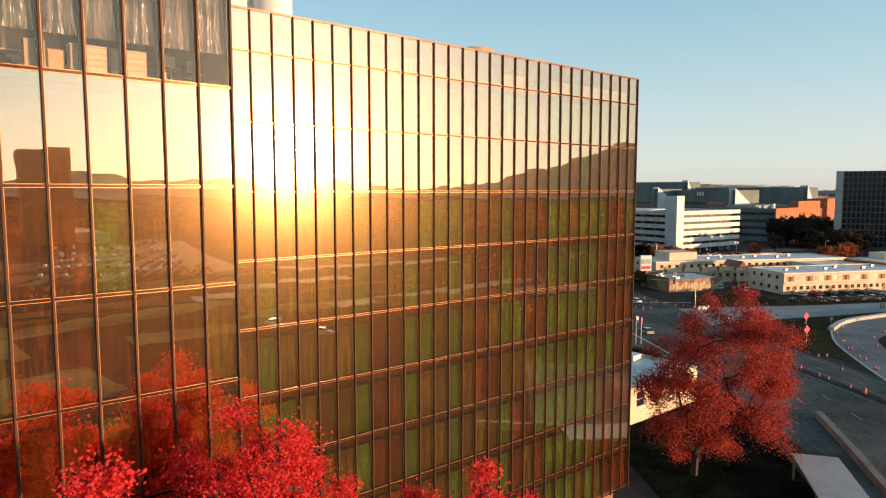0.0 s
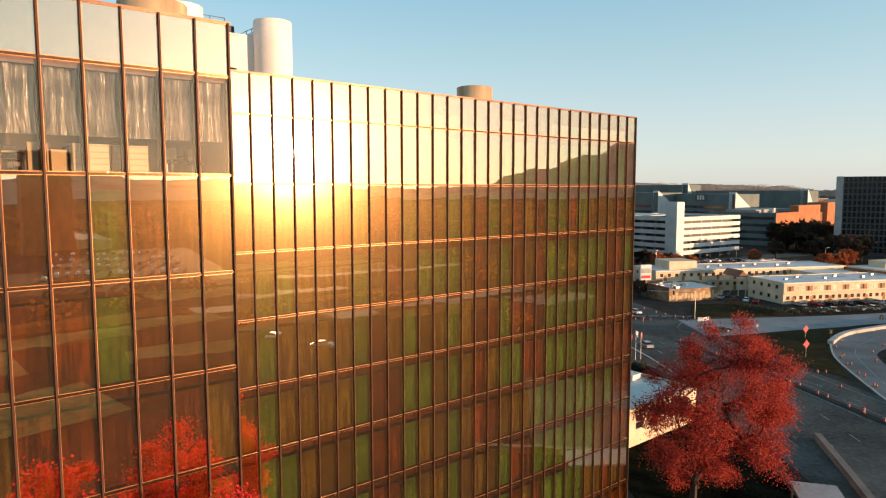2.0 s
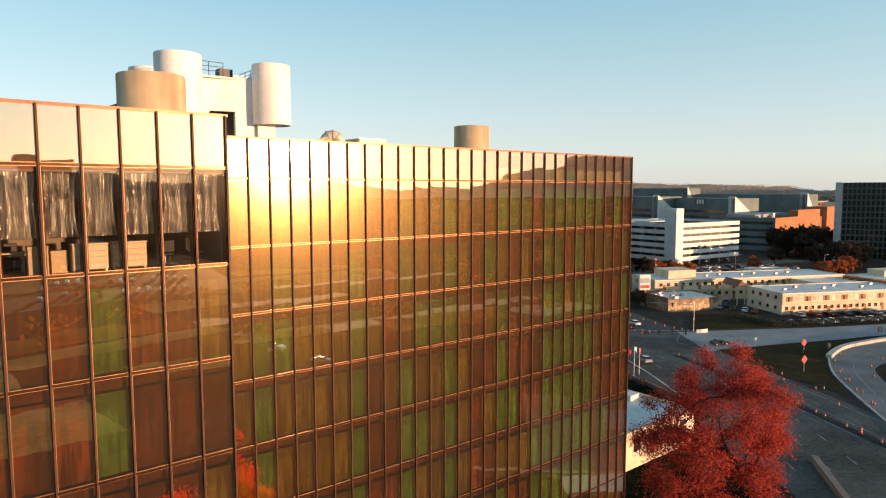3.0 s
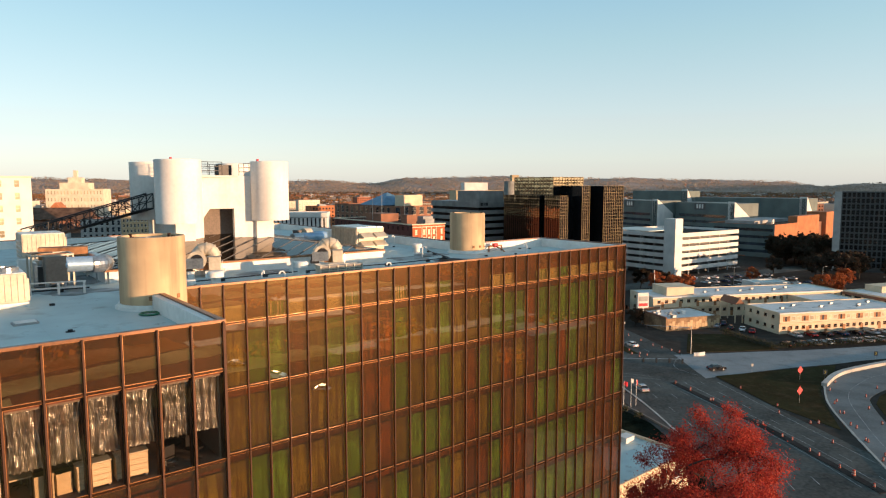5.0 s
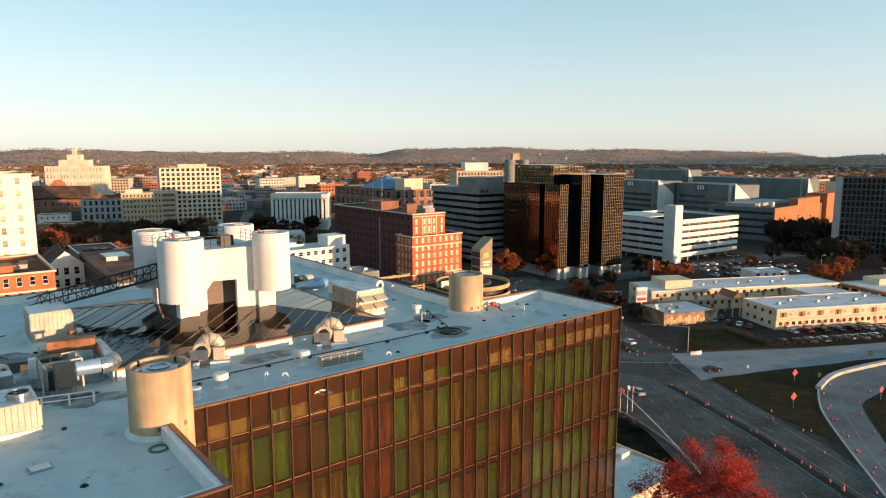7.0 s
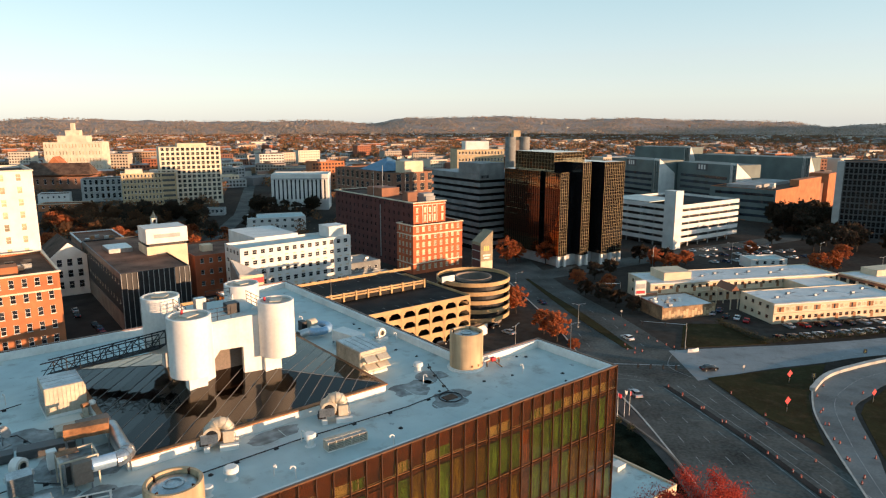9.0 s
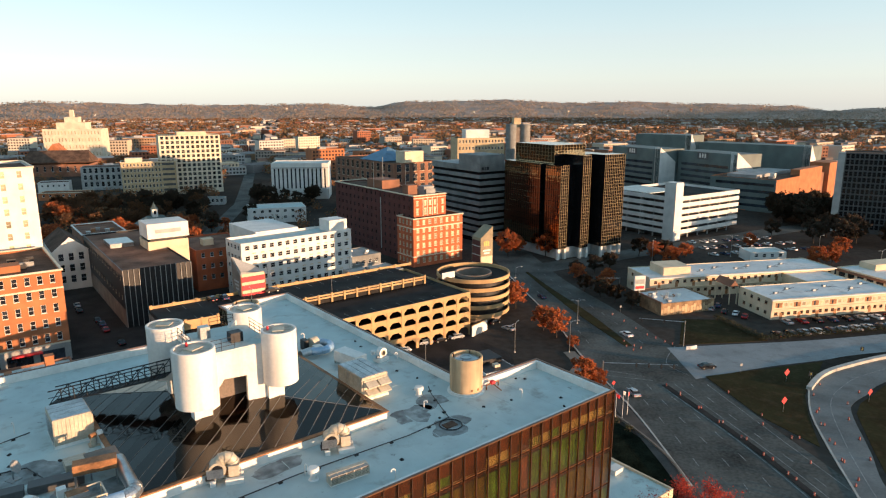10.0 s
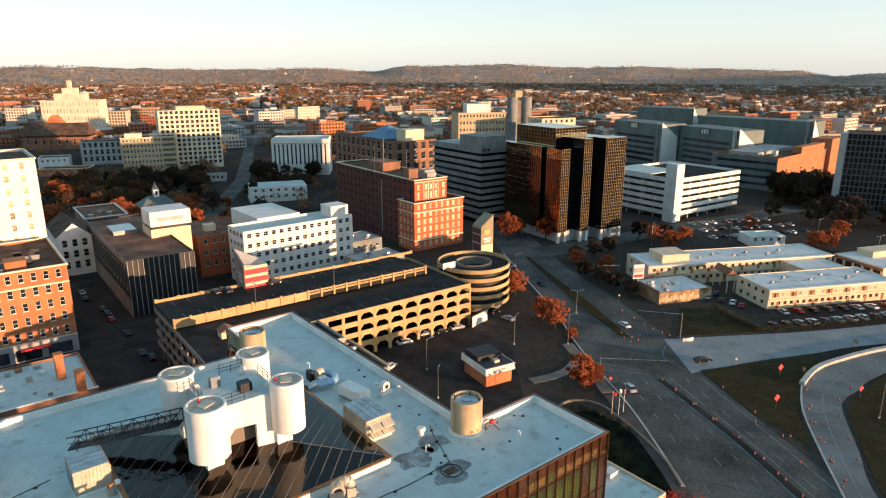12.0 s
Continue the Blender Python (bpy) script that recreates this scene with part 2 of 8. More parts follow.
STUCCO = material("cream stucco", (0.62, 0.50, 0.35), 0.85, 0, 0.12, 5, 0.25, 0.1)
PAINT = material("white painted masonry", (0.66, 0.64, 0.60), 0.8, 0, 0.1, 5, 0.2, 0.08)
PALE = material("pale grey concrete", (0.36, 0.36, 0.345), 0.85, 0, 0.15, 4, 0.2, 0.1)
GREY = material("grey concrete", (0.30, 0.30, 0.29), 0.85, 0, 0.18, 4, 0.2, 0.1)
# grey darkened for the striped office's shade; other blocks share it
GREY_DARK = material("dark grey concrete", (0.20, 0.205, 0.195), 0.85, 0, 0.2, 4, 0.2, 0.1)
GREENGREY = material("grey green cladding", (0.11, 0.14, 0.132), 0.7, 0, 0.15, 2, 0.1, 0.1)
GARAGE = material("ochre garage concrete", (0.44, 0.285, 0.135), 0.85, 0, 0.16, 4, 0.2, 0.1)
DARKROOF = material("dark gravel roof", (0.115, 0.072, 0.052), 0.95, 0, 0.3, 4, 0.2, 0.2, spec=0.1)
BLUEROOF = material("blue metal roof", (0.10, 0.20, 0.30), 0.5, 0.2, 0.15, 4, 0.3, 0.05)
ASPHALT = material("worn asphalt", (0.096, 0.098, 0.090), 0.9, 0, 0.34, 1.4, 0.07, 0.15, spec=0.1)
add_stains(ASPHALT, (0.036, 0.035, 0.034), 0.22, 0.54, 0.70, 0.45)
add_stains(ASPHALT, (0.11, 0.095, 0.08), 0.13, 0.56, 0.72, 0.5)
BROWNROOF = material("red brown gravel roof", (0.21, 0.115, 0.08), 0.95, 0, 0.3, 3, 0.15, 0.2, spec=0.1)
COURTPAVE = material("dark brown pavers", (0.062, 0.05, 0.042), 0.9, 0, 0.3, 5, 0.3, 0.2)
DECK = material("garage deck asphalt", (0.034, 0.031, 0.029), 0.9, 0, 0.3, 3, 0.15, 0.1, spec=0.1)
CONCRETE = material("road concrete", (0.23, 0.245, 0.25), 0.85, 0, 0.14, 3, 0.08, 0.1, spec=0.3)
add_stains(CONCRETE, (0.11, 0.11, 0.11), 0.3, 0.5, 0.7, 0.5)
RAMPWAY = material("ramp surface", (0.145, 0.158, 0.158), 0.85, 0, 0.2, 2, 0.08, 0.1, spec=0.3)
add_stains(RAMPWAY, (0.06, 0.062, 0.062), 0.25, 0.5, 0.7, 0.5)
KERB = material("pale kerb concrete", (0.40, 0.385, 0.35), 0.85, 0, 0.14, 4, 0.3, 0.1)
PAINT_WHITE = material("white road paint", (0.27, 0.268, 0.26), 0.8, 0, 0.35, 2, 0.5, 0.05)
GRASS = material("dry autumn lawn", (0.034, 0.032, 0.016), 0.95, 0, 0.4, 1.2, 0.10, 0.6, dirt=(0.034, 0.023, 0.013), bump_dist=0.1, spec=0.0)
EARTH = material("town ground", (0.060, 0.050, 0.043), 0.95, 0, 0.35, 0.4, 0.02, 0.2, dirt=(0.030, 0.026, 0.022), spec=0.0)
# the distance haze is mixed into this pale brown
HILL = material("hazed wooded hill", (0.40, 0.30, 0.25), 1.0, 0, 0.22, 0.03, 0.004, 0.8, dirt=(0.25, 0.21, 0.175), spec=0.0, bump_dist=18.0)
add_stains(GRASS, (0.075, 0.052, 0.03), 0.35, 0.5, 0.68, 0.7)
add_stains(EARTH, (0.06, 0.045, 0.035), 0.12, 0.54, 0.66, 0.6)
BARK = material("dark bark", (0.05, 0.035, 0.028), 0.95, 0, 0.3, 8, 1, 0.4)
LEAF_RED = island_material("red maple leaves", [(0.56, 0.016, 0.030), (0.72, 0.04, 0.045), (0.40, 0.012, 0.02), (0.66, 0.065, 0.05)], 0.85, 0.5)
LEAF_RUSSET = island_material("russet maple leaves", [(0.44, 0.045, 0.034), (0.30, 0.03, 0.024), (0.50, 0.088, 0.046), (0.23, 0.03, 0.024)], 0.85, 0.4)
LEAF_ORANGE = island_material("rust orange leaves", [(0.42, 0.10, 0.03), (0.30, 0.065, 0.025), (0.52, 0.16, 0.045), (0.24, 0.08, 0.035)], 0.75, 0.3)
LEAF_DARK = island_material("dark winter foliage", [(0.030, 0.026, 0.017), (0.048, 0.032, 0.020), (0.024, 0.026, 0.016), (0.06, 0.032, 0.020)], 0.85, 0.2)
LEAF_PARK = island_material("brown park foliage", [(0.085, 0.05, 0.03), (0.13, 0.068, 0.034), (0.06, 0.046, 0.03), (0.17, 0.075, 0.034)], 0.9, 0.3)
LEAF_HEDGE = island_material("dark green hedge", [(0.02, 0.03, 0.014), (0.034, 0.04, 0.018), (0.016, 0.022, 0.012), (0.05, 0.04, 0.02)], 0.85, 0.2)
LEAF_FAR = island_material("mixed far foliage", [(0.21, 0.10, 0.048), (0.13, 0.088, 0.05), (0.27, 0.115, 0.05), (0.10, 0.08, 0.046), (0.31, 0.12, 0.048), (0.17, 0.125, 0.08)], 0.9, 0.3)
# leaf tones lightened to carry the haze over the slopes
LEAF_HILL = island_material("bare wooded slopes, haze-paled", [(0.38, 0.27, 0.20), (0.32, 0.26, 0.21), (0.42, 0.27, 0.19), (0.28, 0.25, 0.205), (0.36, 0.29, 0.23), (0.30, 0.235, 0.185)], 0.95, 0.6)
TOWN = island_material("town walls", [(0.45, 0.37, 0.28), (0.30, 0.11, 0.06), (0.50, 0.47, 0.42), (0.30, 0.26, 0.22), (0.24, 0.11, 0.07), (0.55, 0.48, 0.38), (0.22, 0.20, 0.19), (0.40, 0.24, 0.14)], 0.85)
TOWN_ROOF = island_material("town roofs", [(0.15, 0.125, 0.115), (0.30, 0.27, 0.25), (0.11, 0.09, 0.08), (0.21, 0.185, 0.17), (0.24, 0.13, 0.09), (0.42, 0.40, 0.38)], 0.85)
# near black: ground shade is put into this green
BED = material("dark green ground cover with shade", (0.012, 0.015, 0.010), 0.9, 0, 0.4, 3, 0.3, 0.8, bump_dist=0.2, spec=0.0)
BLUEDUCT = material("pale blue duct", (0.30, 0.44, 0.58), 0.35, 0.5, 0.15, 6, 0.8, 0.1)
SIGNTAN = material("weathered tan panel", (0.27, 0.22, 0.14), 0.8, 0, 0.18, 3, 0.3, 0.1)
STONEWALL = material("brown rubble stone", (0.30, 0.185, 0.10), 0.9, 0, 0.35, 1.5, 0.3, 0.5, bump_dist=0.1)
YELLOW = material("dull yellow paint", (0.62, 0.45, 0.10), 0.6, 0, 0.1)
BARGREY = material("dull grey glazing bar", (0.17, 0.16, 0.15), 0.6, 0.3, 0.15)
SIGN_RED = material("crimson sign face", (0.48, 0.02, 0.03), 0.6, 0, 0.1)
DRYGRASS = material("pale dry grass", (0.30, 0.22, 0.10), 0.95, 0, 0.3, 0.8, 0.06, 0.3, spec=0.0)
DIRT = material("bare red earth", (0.26, 0.12, 0.06), 0.95, 0, 0.3, 0.8, 0.06, 0.3, spec=0.0)
MOTELROOF = material("pale coated roof", (0.60, 0.60, 0.585), 0.8, 0, 0.08, 0.8, 0.1, 0.1)
add_stains(MOTELROOF, (0.25, 0.24, 0.22), 0.35, 0.56, 0.72, 0.6)
RED_PAINT = material("red paint", (0.60, 0.018, 0.03), 0.6, 0, 0.1, 5, 0.5, 0.05)
ORANGE_PAINT = material("orange plastic", (0.30, 0.035, 0.02), 0.6, 0, 0.1, 5, 0.5, 0.05)
SIGN_DARK = material("dark sign face", (0.06, 0.06, 0.06), 0.5, 0, 0.1)
RUBBER = material("black rubber", (0.02, 0.02, 0.02), 0.8, 0, 0.2)
PAVING = material("pale paving", (0.15, 0.135, 0.115), 0.9, 0, 0.15, 3, 0.2, 0.1)


# ---------------------------------------------------------------- mesh tools
class Shape:
    """Gathers boxes, prisms and tubes, and becomes one mesh."""

    def __init__(self):
        self.v, self.f = [], []

    def poly(self, pts):
        k = len(self.v)
        self.v += [tuple(p) for p in pts]
        self.f.append(tuple(range(k, k + len(pts))))
        return self

    def box(self, x0, y0, z0, x1, y1, z1, m=None):
        k = len(self.v)
        pts = [(x, y, z) for z in (z0, z1) for y in (y0, y1) for x in (x0, x1)]
        self.v += [tuple(m @ Vector(p)) for p in pts] if m else pts
        self.f += [tuple(k + i for i in q) for q in ((0, 2, 3, 1), (4, 5, 7, 6), (0, 1, 5, 4), (2, 6, 7, 3), (0, 4, 6, 2), (1, 3, 7, 5))]
        return self

    def prism(self, outline, z0, z1):
        n, k = len(outline), len(self.v)
        self.v += [(x, y, z0) for x, y in outline] + [(x, y, z1) for x, y in outline]
        self.f += [tuple(range(k + n - 1, k - 1, -1)), tuple(range(k + n, k + 2 * n))]
        self.f += [(k + i, k + (i + 1) % n, k + n + (i + 1) % n, k + n + i) for i in range(n)]
        return self

    def tube(self, p, q, r0, r1=None, n=8, caps=True):
        p, q, r1 = Vector(p), Vector(q), r0 if r1 is None else r1
        turn = (q - p).to_track_quat("Z", "Y").to_matrix()
        k = len(self.v)
        for c, r in ((p, r0), (q, r1)):
            self.v += [tuple(c + turn @ Vector((r * math.cos(math.tau * i / n), r * math.sin(math.tau * i / n), 0))) for i in range(n)]
        self.f += [(k + i, k + (i + 1) % n, k + n + (i + 1) % n, k + n + i) for i in range(n)]
        if caps:
            self.f += [tuple(range(k + n - 1, k - 1, -1)), tuple(range(k + n, k + 2 * n))]
        return self

    def ring(self, cx, cy, r0, r1, z0, z1, n=48, a0=0.0, a1=math.tau):
        """An upright wall on a circle between the radii r0 and r1, round from a0 to a1."""
        full, k = a1 - a0 > math.tau - 1e-6, len(self.v)
        m = n if full else n + 1
        for r, z in ((r0, z0), (r1, z0), (r1, z1), (r0, z1)):
            self.v += [(cx + r * math.cos(a0 + (a1 - a0) * i / n), cy + r * math.sin(a0 + (a1 - a0) * i / n), z) for i in range(m)]
        for q in range(4):
            a, b = k + q * m, k + (q + 1) % 4 * m
            self.f += [(a + i, a + (i + 1) % m, b + (i + 1) % m, b + i) for i in range(n)]
        if not full:
            self.f += [(k, k + m, k + 2 * m, k + 3 * m), (k + n, k + 3 * m + n, k + 2 * m + n, k + m + n)]
        return self

    def lathe(self, cx, cy, profile, n=40):
        """Turns (r, z) pairs round the upright line at cx, cy."""
        k = len(self.v)
        for r, z in profile:
            self.v += [(cx + r * math.cos(math.tau * i / n), cy + r * math.sin(math.tau * i / n), z) for i in range(n)]
        for j in range(len(profile) - 1):
            self.f += [(k + j * n + i, k + j * n + (i + 1) % n, k + (j + 1) * n + (i + 1) % n, k + (j + 1) * n + i) for i in range(n)]
        return self

    def pipe(self, pts, r, n=10):
        for p, q in zip(pts, pts[1:]):
            self.tube(p, q, r, n=n)
        return self

    def mesh(self, name, mat, smooth=False):
        me = bpy.data.meshes.new(name)
        me.from_pydata(self.v, [], self.f)
        if mat:
            me.materials.append(mat)
        if smooth:
            me.shade_smooth()
        me.update()
        return me


def thing(name, m, label="", category="", group="", kind=""):
    ob = new(name)
    ob.matrix_basis = m
    ob.empty_display_size = 0.5
    return tagged(ob, label, category, group, kind)


def part(name, shape, mat, parent, label="", smooth=False, bevel=0.0):
    ob = new(name, shape.mesh(name, mat, smooth) if isinstance(shape, Shape) else shape)
    ob.parent = parent
    if smooth and isinstance(shape, Shape):
        mod = ob.modifiers.new("edges", "EDGE_SPLIT")
        mod.split_angle = radians(35)
    if bevel:
        mod = ob.modifiers.new("bevel", "BEVEL")
        mod.width, mod.segments = bevel, 2
    return tagged(ob, label)


def solid(name, shape, mat, label="", category="", group="", kind="", smooth=False):
    ob = new(name, shape.mesh(name, mat, smooth))
    return tagged(ob, label, category, group, kind)


def piece(name, mesh, parent, x, y, z, rz=0.0, rx=0.0):
    ob = new(name, mesh)
    ob.parent = parent
    ob.matrix_basis = pose(x, y, z, rx, 0, rz)
    return ob


def smooth_line(pts, n=6):
    out = []
    for i in range(len(pts) - 1):
        a, b, c, d = (Vector(pts[max(0, min(len(pts) - 1, j))]) for j in (i - 1, i, i + 1, i + 2))
        for s in range(n):
            t = s / n
            out.append(0.5 * (2 * b + (c - a) * t + (2 * a - 5 * b + 4 * c - d) * t * t + (3 * b - a - 3 * c + d) * t ** 3))
    return out + [Vector(pts[-1])]


def ribbon(left, right, z0, z1, n=6):
    """A road-like slab between two smoothed edges."""
    s, a, b = Shape(), smooth_line(left, n), smooth_line(right, n)
    for i in range(len(a) - 1):
        s.prism([(a[i].x, a[i].y), (b[i].x, b[i].y), (b[i + 1].x, b[i + 1].y), (a[i + 1].x, a[i + 1].y)], z0, z1)
    return s


def strip(line, width, z0, z1, n=6):
    """A slab of one width along a smoothed line."""
    p = smooth_line(line, n)
    s, sides = Shape(), []
    for i, q in enumerate(p):
        d = (p[min(i + 1, len(p) - 1)] - p[max(i - 1, 0)]).normalized()
        w = Vector((d.y, -d.x)) * width / 2
        sides.append((q - w, q + w))
    for (a, b), (c, d) in zip(sides, sides[1:]):
        s.prism([tuple(a), tuple(b), tuple(d), tuple(c)], z0, z1)
    return s


# ---------------------------------------------------------------- ground, hills, roads
g = Shape()
for i in range(-10, 10):
    for j in range(-10, 10):
        g.poly([(i * 470, j * 470, 0), ((i + 1) * 470, j * 470, 0), ((i + 1) * 470, (j + 1) * 470, 0), (i * 470, (j + 1) * 470, 0)])
solid("ground", g, EARTH, "dark town ground of soil and old asphalt", "ground", kind="structure")

# crest heights by bearing: (degrees clockwise from +y, metres)
CREST = [(-180, 70), (-120, 75), (-60, 80), (-34, 76), (-31, 86), (-24, 72), (-18, 70), (-11, 76), (-6, 60), (-3, 88), (5, 96), (10.5, 82), (14.5, 86),
         (21, 76), (27, 70), (30, 44), (33, 58), (45, 110), (70, 180), (82, 255), (86, 265), (89, 215), (92.7, 155), (95.8, 118), (96.8, 85), (99, 60), (104, 50),
         (109, 55), (111, 85), (120, 100), (123, 92), (127, 92), (128.6, 118), (131, 122), (140, 90), (180, 70)]


def crest(a):
    for (a0, h0), (a1, h1) in zip(CREST, CREST[1:]):
        if a0 <= a <= a1:
            t = (a - a0) / (a1 - a0)
            return h0 + (h1 - h0) * (t * t * (3 - 2 * t))
    return 70


FAR = 1.4                         # the hills stand this much further out than the first table says


def rise_at(a):
    """Crest height at FAR, seen at the same slope from above the town."""
    base = 78 if abs(a) < 50 else 40
    return max(30, base + (crest(a) - base) * FAR)


h = Shape()
RINGS = [(2350, 0.0), (2500, 0.12), (2650, 0.2), (2850, 0.42), (3000, 0.55), (3200, 0.8), (3400, 1.0), (3700, 0.9), (4200, 0.5)]
STEPS = 540
for r, share in RINGS:
    for i in range(STEPS):
        a = -180 + 360 * i / STEPS
        w = radians(a)
        p = Vector((math.sin(w), math.cos(w), 0)) * r * FAR
        rough = noise.fractal(p * 0.004, 1.0, 2.0, 4) * 14 + noise.noise(p * 0.03) * 4
        h.v.append((p.x, p.y, -1 + rise_at(a) * share + (rough * share if share else 0)))
for j in range(len(RINGS) - 1):
    for i in range(STEPS):
        k, n2 = j * STEPS + i, j * STEPS + (i + 1) % STEPS
        h.f.append((k, n2, n2 + STEPS, k + STEPS))
solid("hills", h, HILL, "low wooded hills all round the town, autumn brown paled for haze", "hills", kind="structure", smooth=True)

ROAD_L = [(47, 48), (46.5, 60), (46, 80), (47, 110), (45, 140), (41, 165), (39, 181), (37, 205), (31.5, 240), (26, 275), (20, 320), (5, 420), (-10, 520)]
ROAD_R = [(82, 44), (82, 58), (81, 80), (78, 108), (73, 135), (68.5, 161), (68, 180), (61, 215), (50, 255), (45, 285), (39, 325), (25, 425), (10, 525)]
solid("road", ribbon(ROAD_L, ROAD_R, -0.3, 0.03), ASPHALT, "wide worn grey asphalt road with a narrow median", "road", kind="structure")
CROSS_U = [(66, 181.5), (88, 184.5), (110, 187.5), (140, 194), (200, 209), (300, 236)]
CROSS_D = [(66, 159), (88, 167), (106, 172), (126, 178), (200, 193), (300, 219)]
solid("road_cross", ribbon(CROSS_U, CROSS_D, -0.3, 0.036), CONCRETE, "pale concrete road leading off the junction", "road", kind="structure")
RAMP_O = [(66, 60), (71.5, 90), (76, 107), (80.5, 124), (85.5, 140), (91.8, 152.5), (99.5, 160.5), (108.2, 166), (127.9, 174.4), (160, 183)]
RAMP_I = [(76, 58), (79.5, 88), (82.8, 109), (88, 122), (94.9, 140), (99, 145.5), (104.9, 150), (112, 156), (130, 165.5), (162, 173)]
solid("road_ramp", ribbon(RAMP_O, RAMP_I, -0.3, 0.042), RAMPWAY, "curving worn grey ramp beside the lawn", "road", kind="structure")
solid("road_street", strip([(-260, 92), (-60, 216), (36, 273), (130, 330), (300, 428)], 14, -0.3, 0.024), ASPHALT, "dark asphalt town street", "road", kind="structure")
solid("road_avenue", strip([(-120, 300), (-142, 442), (-152, 491), (-214, 727), (-257, 906)], 10, -0.3, 0.028), ASPHALT, "grey avenue running out through the town", "road", kind="structure")
solid("road_back", strip([(-150, 90), (-92, 176), (-140, 260), (-190, 345), (-260, 470)], 15, -0.3, 0.02), ASPHALT, "dark asphalt side street in shade", "road", kind="structure")

# darker deck asphalt holds the shade between the blocks in its colour
solid("pavement_block", Shape().prism([(-160, 70), (20, 120), (20, 176), (8, 192), (-60, 250), (-150, 250)], -0.2, 0.03), DECK, "asphalt streets between town blocks, shade in the dark colour", "pavement", kind="structure")

# kerbs, median and low walls
solid("kerb_wall", strip([(91.8, 152.5), (99.5, 160.7), (108.5, 166.4), (127.9, 174.8), (160, 183.5)], 1.3, 0, 0.85), KERB, "pale concrete barrier along the curving ramp", "barrier", kind="structure")
solid("median", strip([(69.6, 98), (67.8, 108.5), (64.2, 127.6), (56.6, 155.4)], 1.5, 0, 0.12), DECK, "low dark median strip in the road", "median", kind="structure")
solid("median_far", ribbon([(53.8, 183), (45.5, 215), (39.5, 245), (35, 270)], [(56.2, 183), (49.8, 215), (42.0, 245), (36.2, 270)], 0, 0.16), GRASS, "narrow planted median with a kerb", "median", kind="structure")
for nm, pts in (("kerb_left", ROAD_L[3:10]), ("kerb_ramp", RAMP_O[1:6])):
    solid(nm, strip(pts, 0.4, 0, 0.16), KERB, "pale concrete kerb at the road edge", "kerb", kind="structure")
solid("lawn", Shape().prism([(70.5, 184), (79.5, 207.5), (92, 207), (98.5, 187.5), (88, 185.8)], 0, 0.1), GRASS, "dry brown green lawn at the junction", "lawn", kind="structure")
solid("lawn_ramp", Shape().prism([(69.1, 160.7), (105.7, 171), (99, 161.5), (93, 155.0), (89.0, 149), (84.4, 139), (78.9, 124.4), (72.8, 138.7)], 0, 0.1), GRASS, "dry brown green lawn inside the ramp", "lawn", kind="structure")
solid("lawn_inner", Shape().prism([(88.8, 122), (95.8, 139.6), (99.8, 144.7), (105.5, 149.2), (112.5, 155.2), (130, 164.6), (150, 169), (150, 100), (82.5, 100), (84, 109)], 0, 0.09), GRASS, "bare brown earth inside the ramp curve", "lawn", kind="structure")
solid("pavement", strip([(36.6, 178), (38.8, 165), (41.4, 148)], 3.4, 0, 0.14), PAVING, "pale paved sidewalk along the road", "pavement", kind="structure")
solid("pavement_court", strip([(41.6, 147), (42.4, 142), (45.0, 122), (45.9, 108), (44.8, 92)], 3.4, 0, 0.135), COURTPAVE, "dark brown brick sidewalk beside the planted court", "pavement", kind="structure")

solid("pavement_lot", strip([(22.9, 154.2), (29, 157), (33.6, 160.8), (37.6, 168), (37.2, 175)], 3.0, 0, 0.12), PAVING, "pale paved path round the lot corner", "pavement", kind="structure")

# dark sheet added for the shade round the maple's foot
solid("shade_bed", Shape().prism([(24, 62), (36, 57), (41, 70), (45, 92), (42, 100), (34, 112), (26, 100), (22, 84)], 0, 0.1), BED, "dark ground sheet added as the shade under the maple", "bed", kind="structure")

# lane markings
def dashes(line, step, length, width, z):
    s, p = Shape(), smooth_line(line, 8)
    acc, on = 0.0, 0.0
    for a, b in zip(p, p[1:]):
        seg = (b - a).length
        d = (b - a).normalized()
        w = Vector((d.y, -d.x)) * width / 2
        x = -acc
        while x < seg:
            u, v = max(0, x), min(seg, x + length)
            if v > u:
                s.poly([(*(a + d * u - w), z), (*(a + d * u + w), z), (*(a + d * v + w), z), (*(a + d * v - w), z)])
            x += step
        acc = (acc + seg) % step
    return s


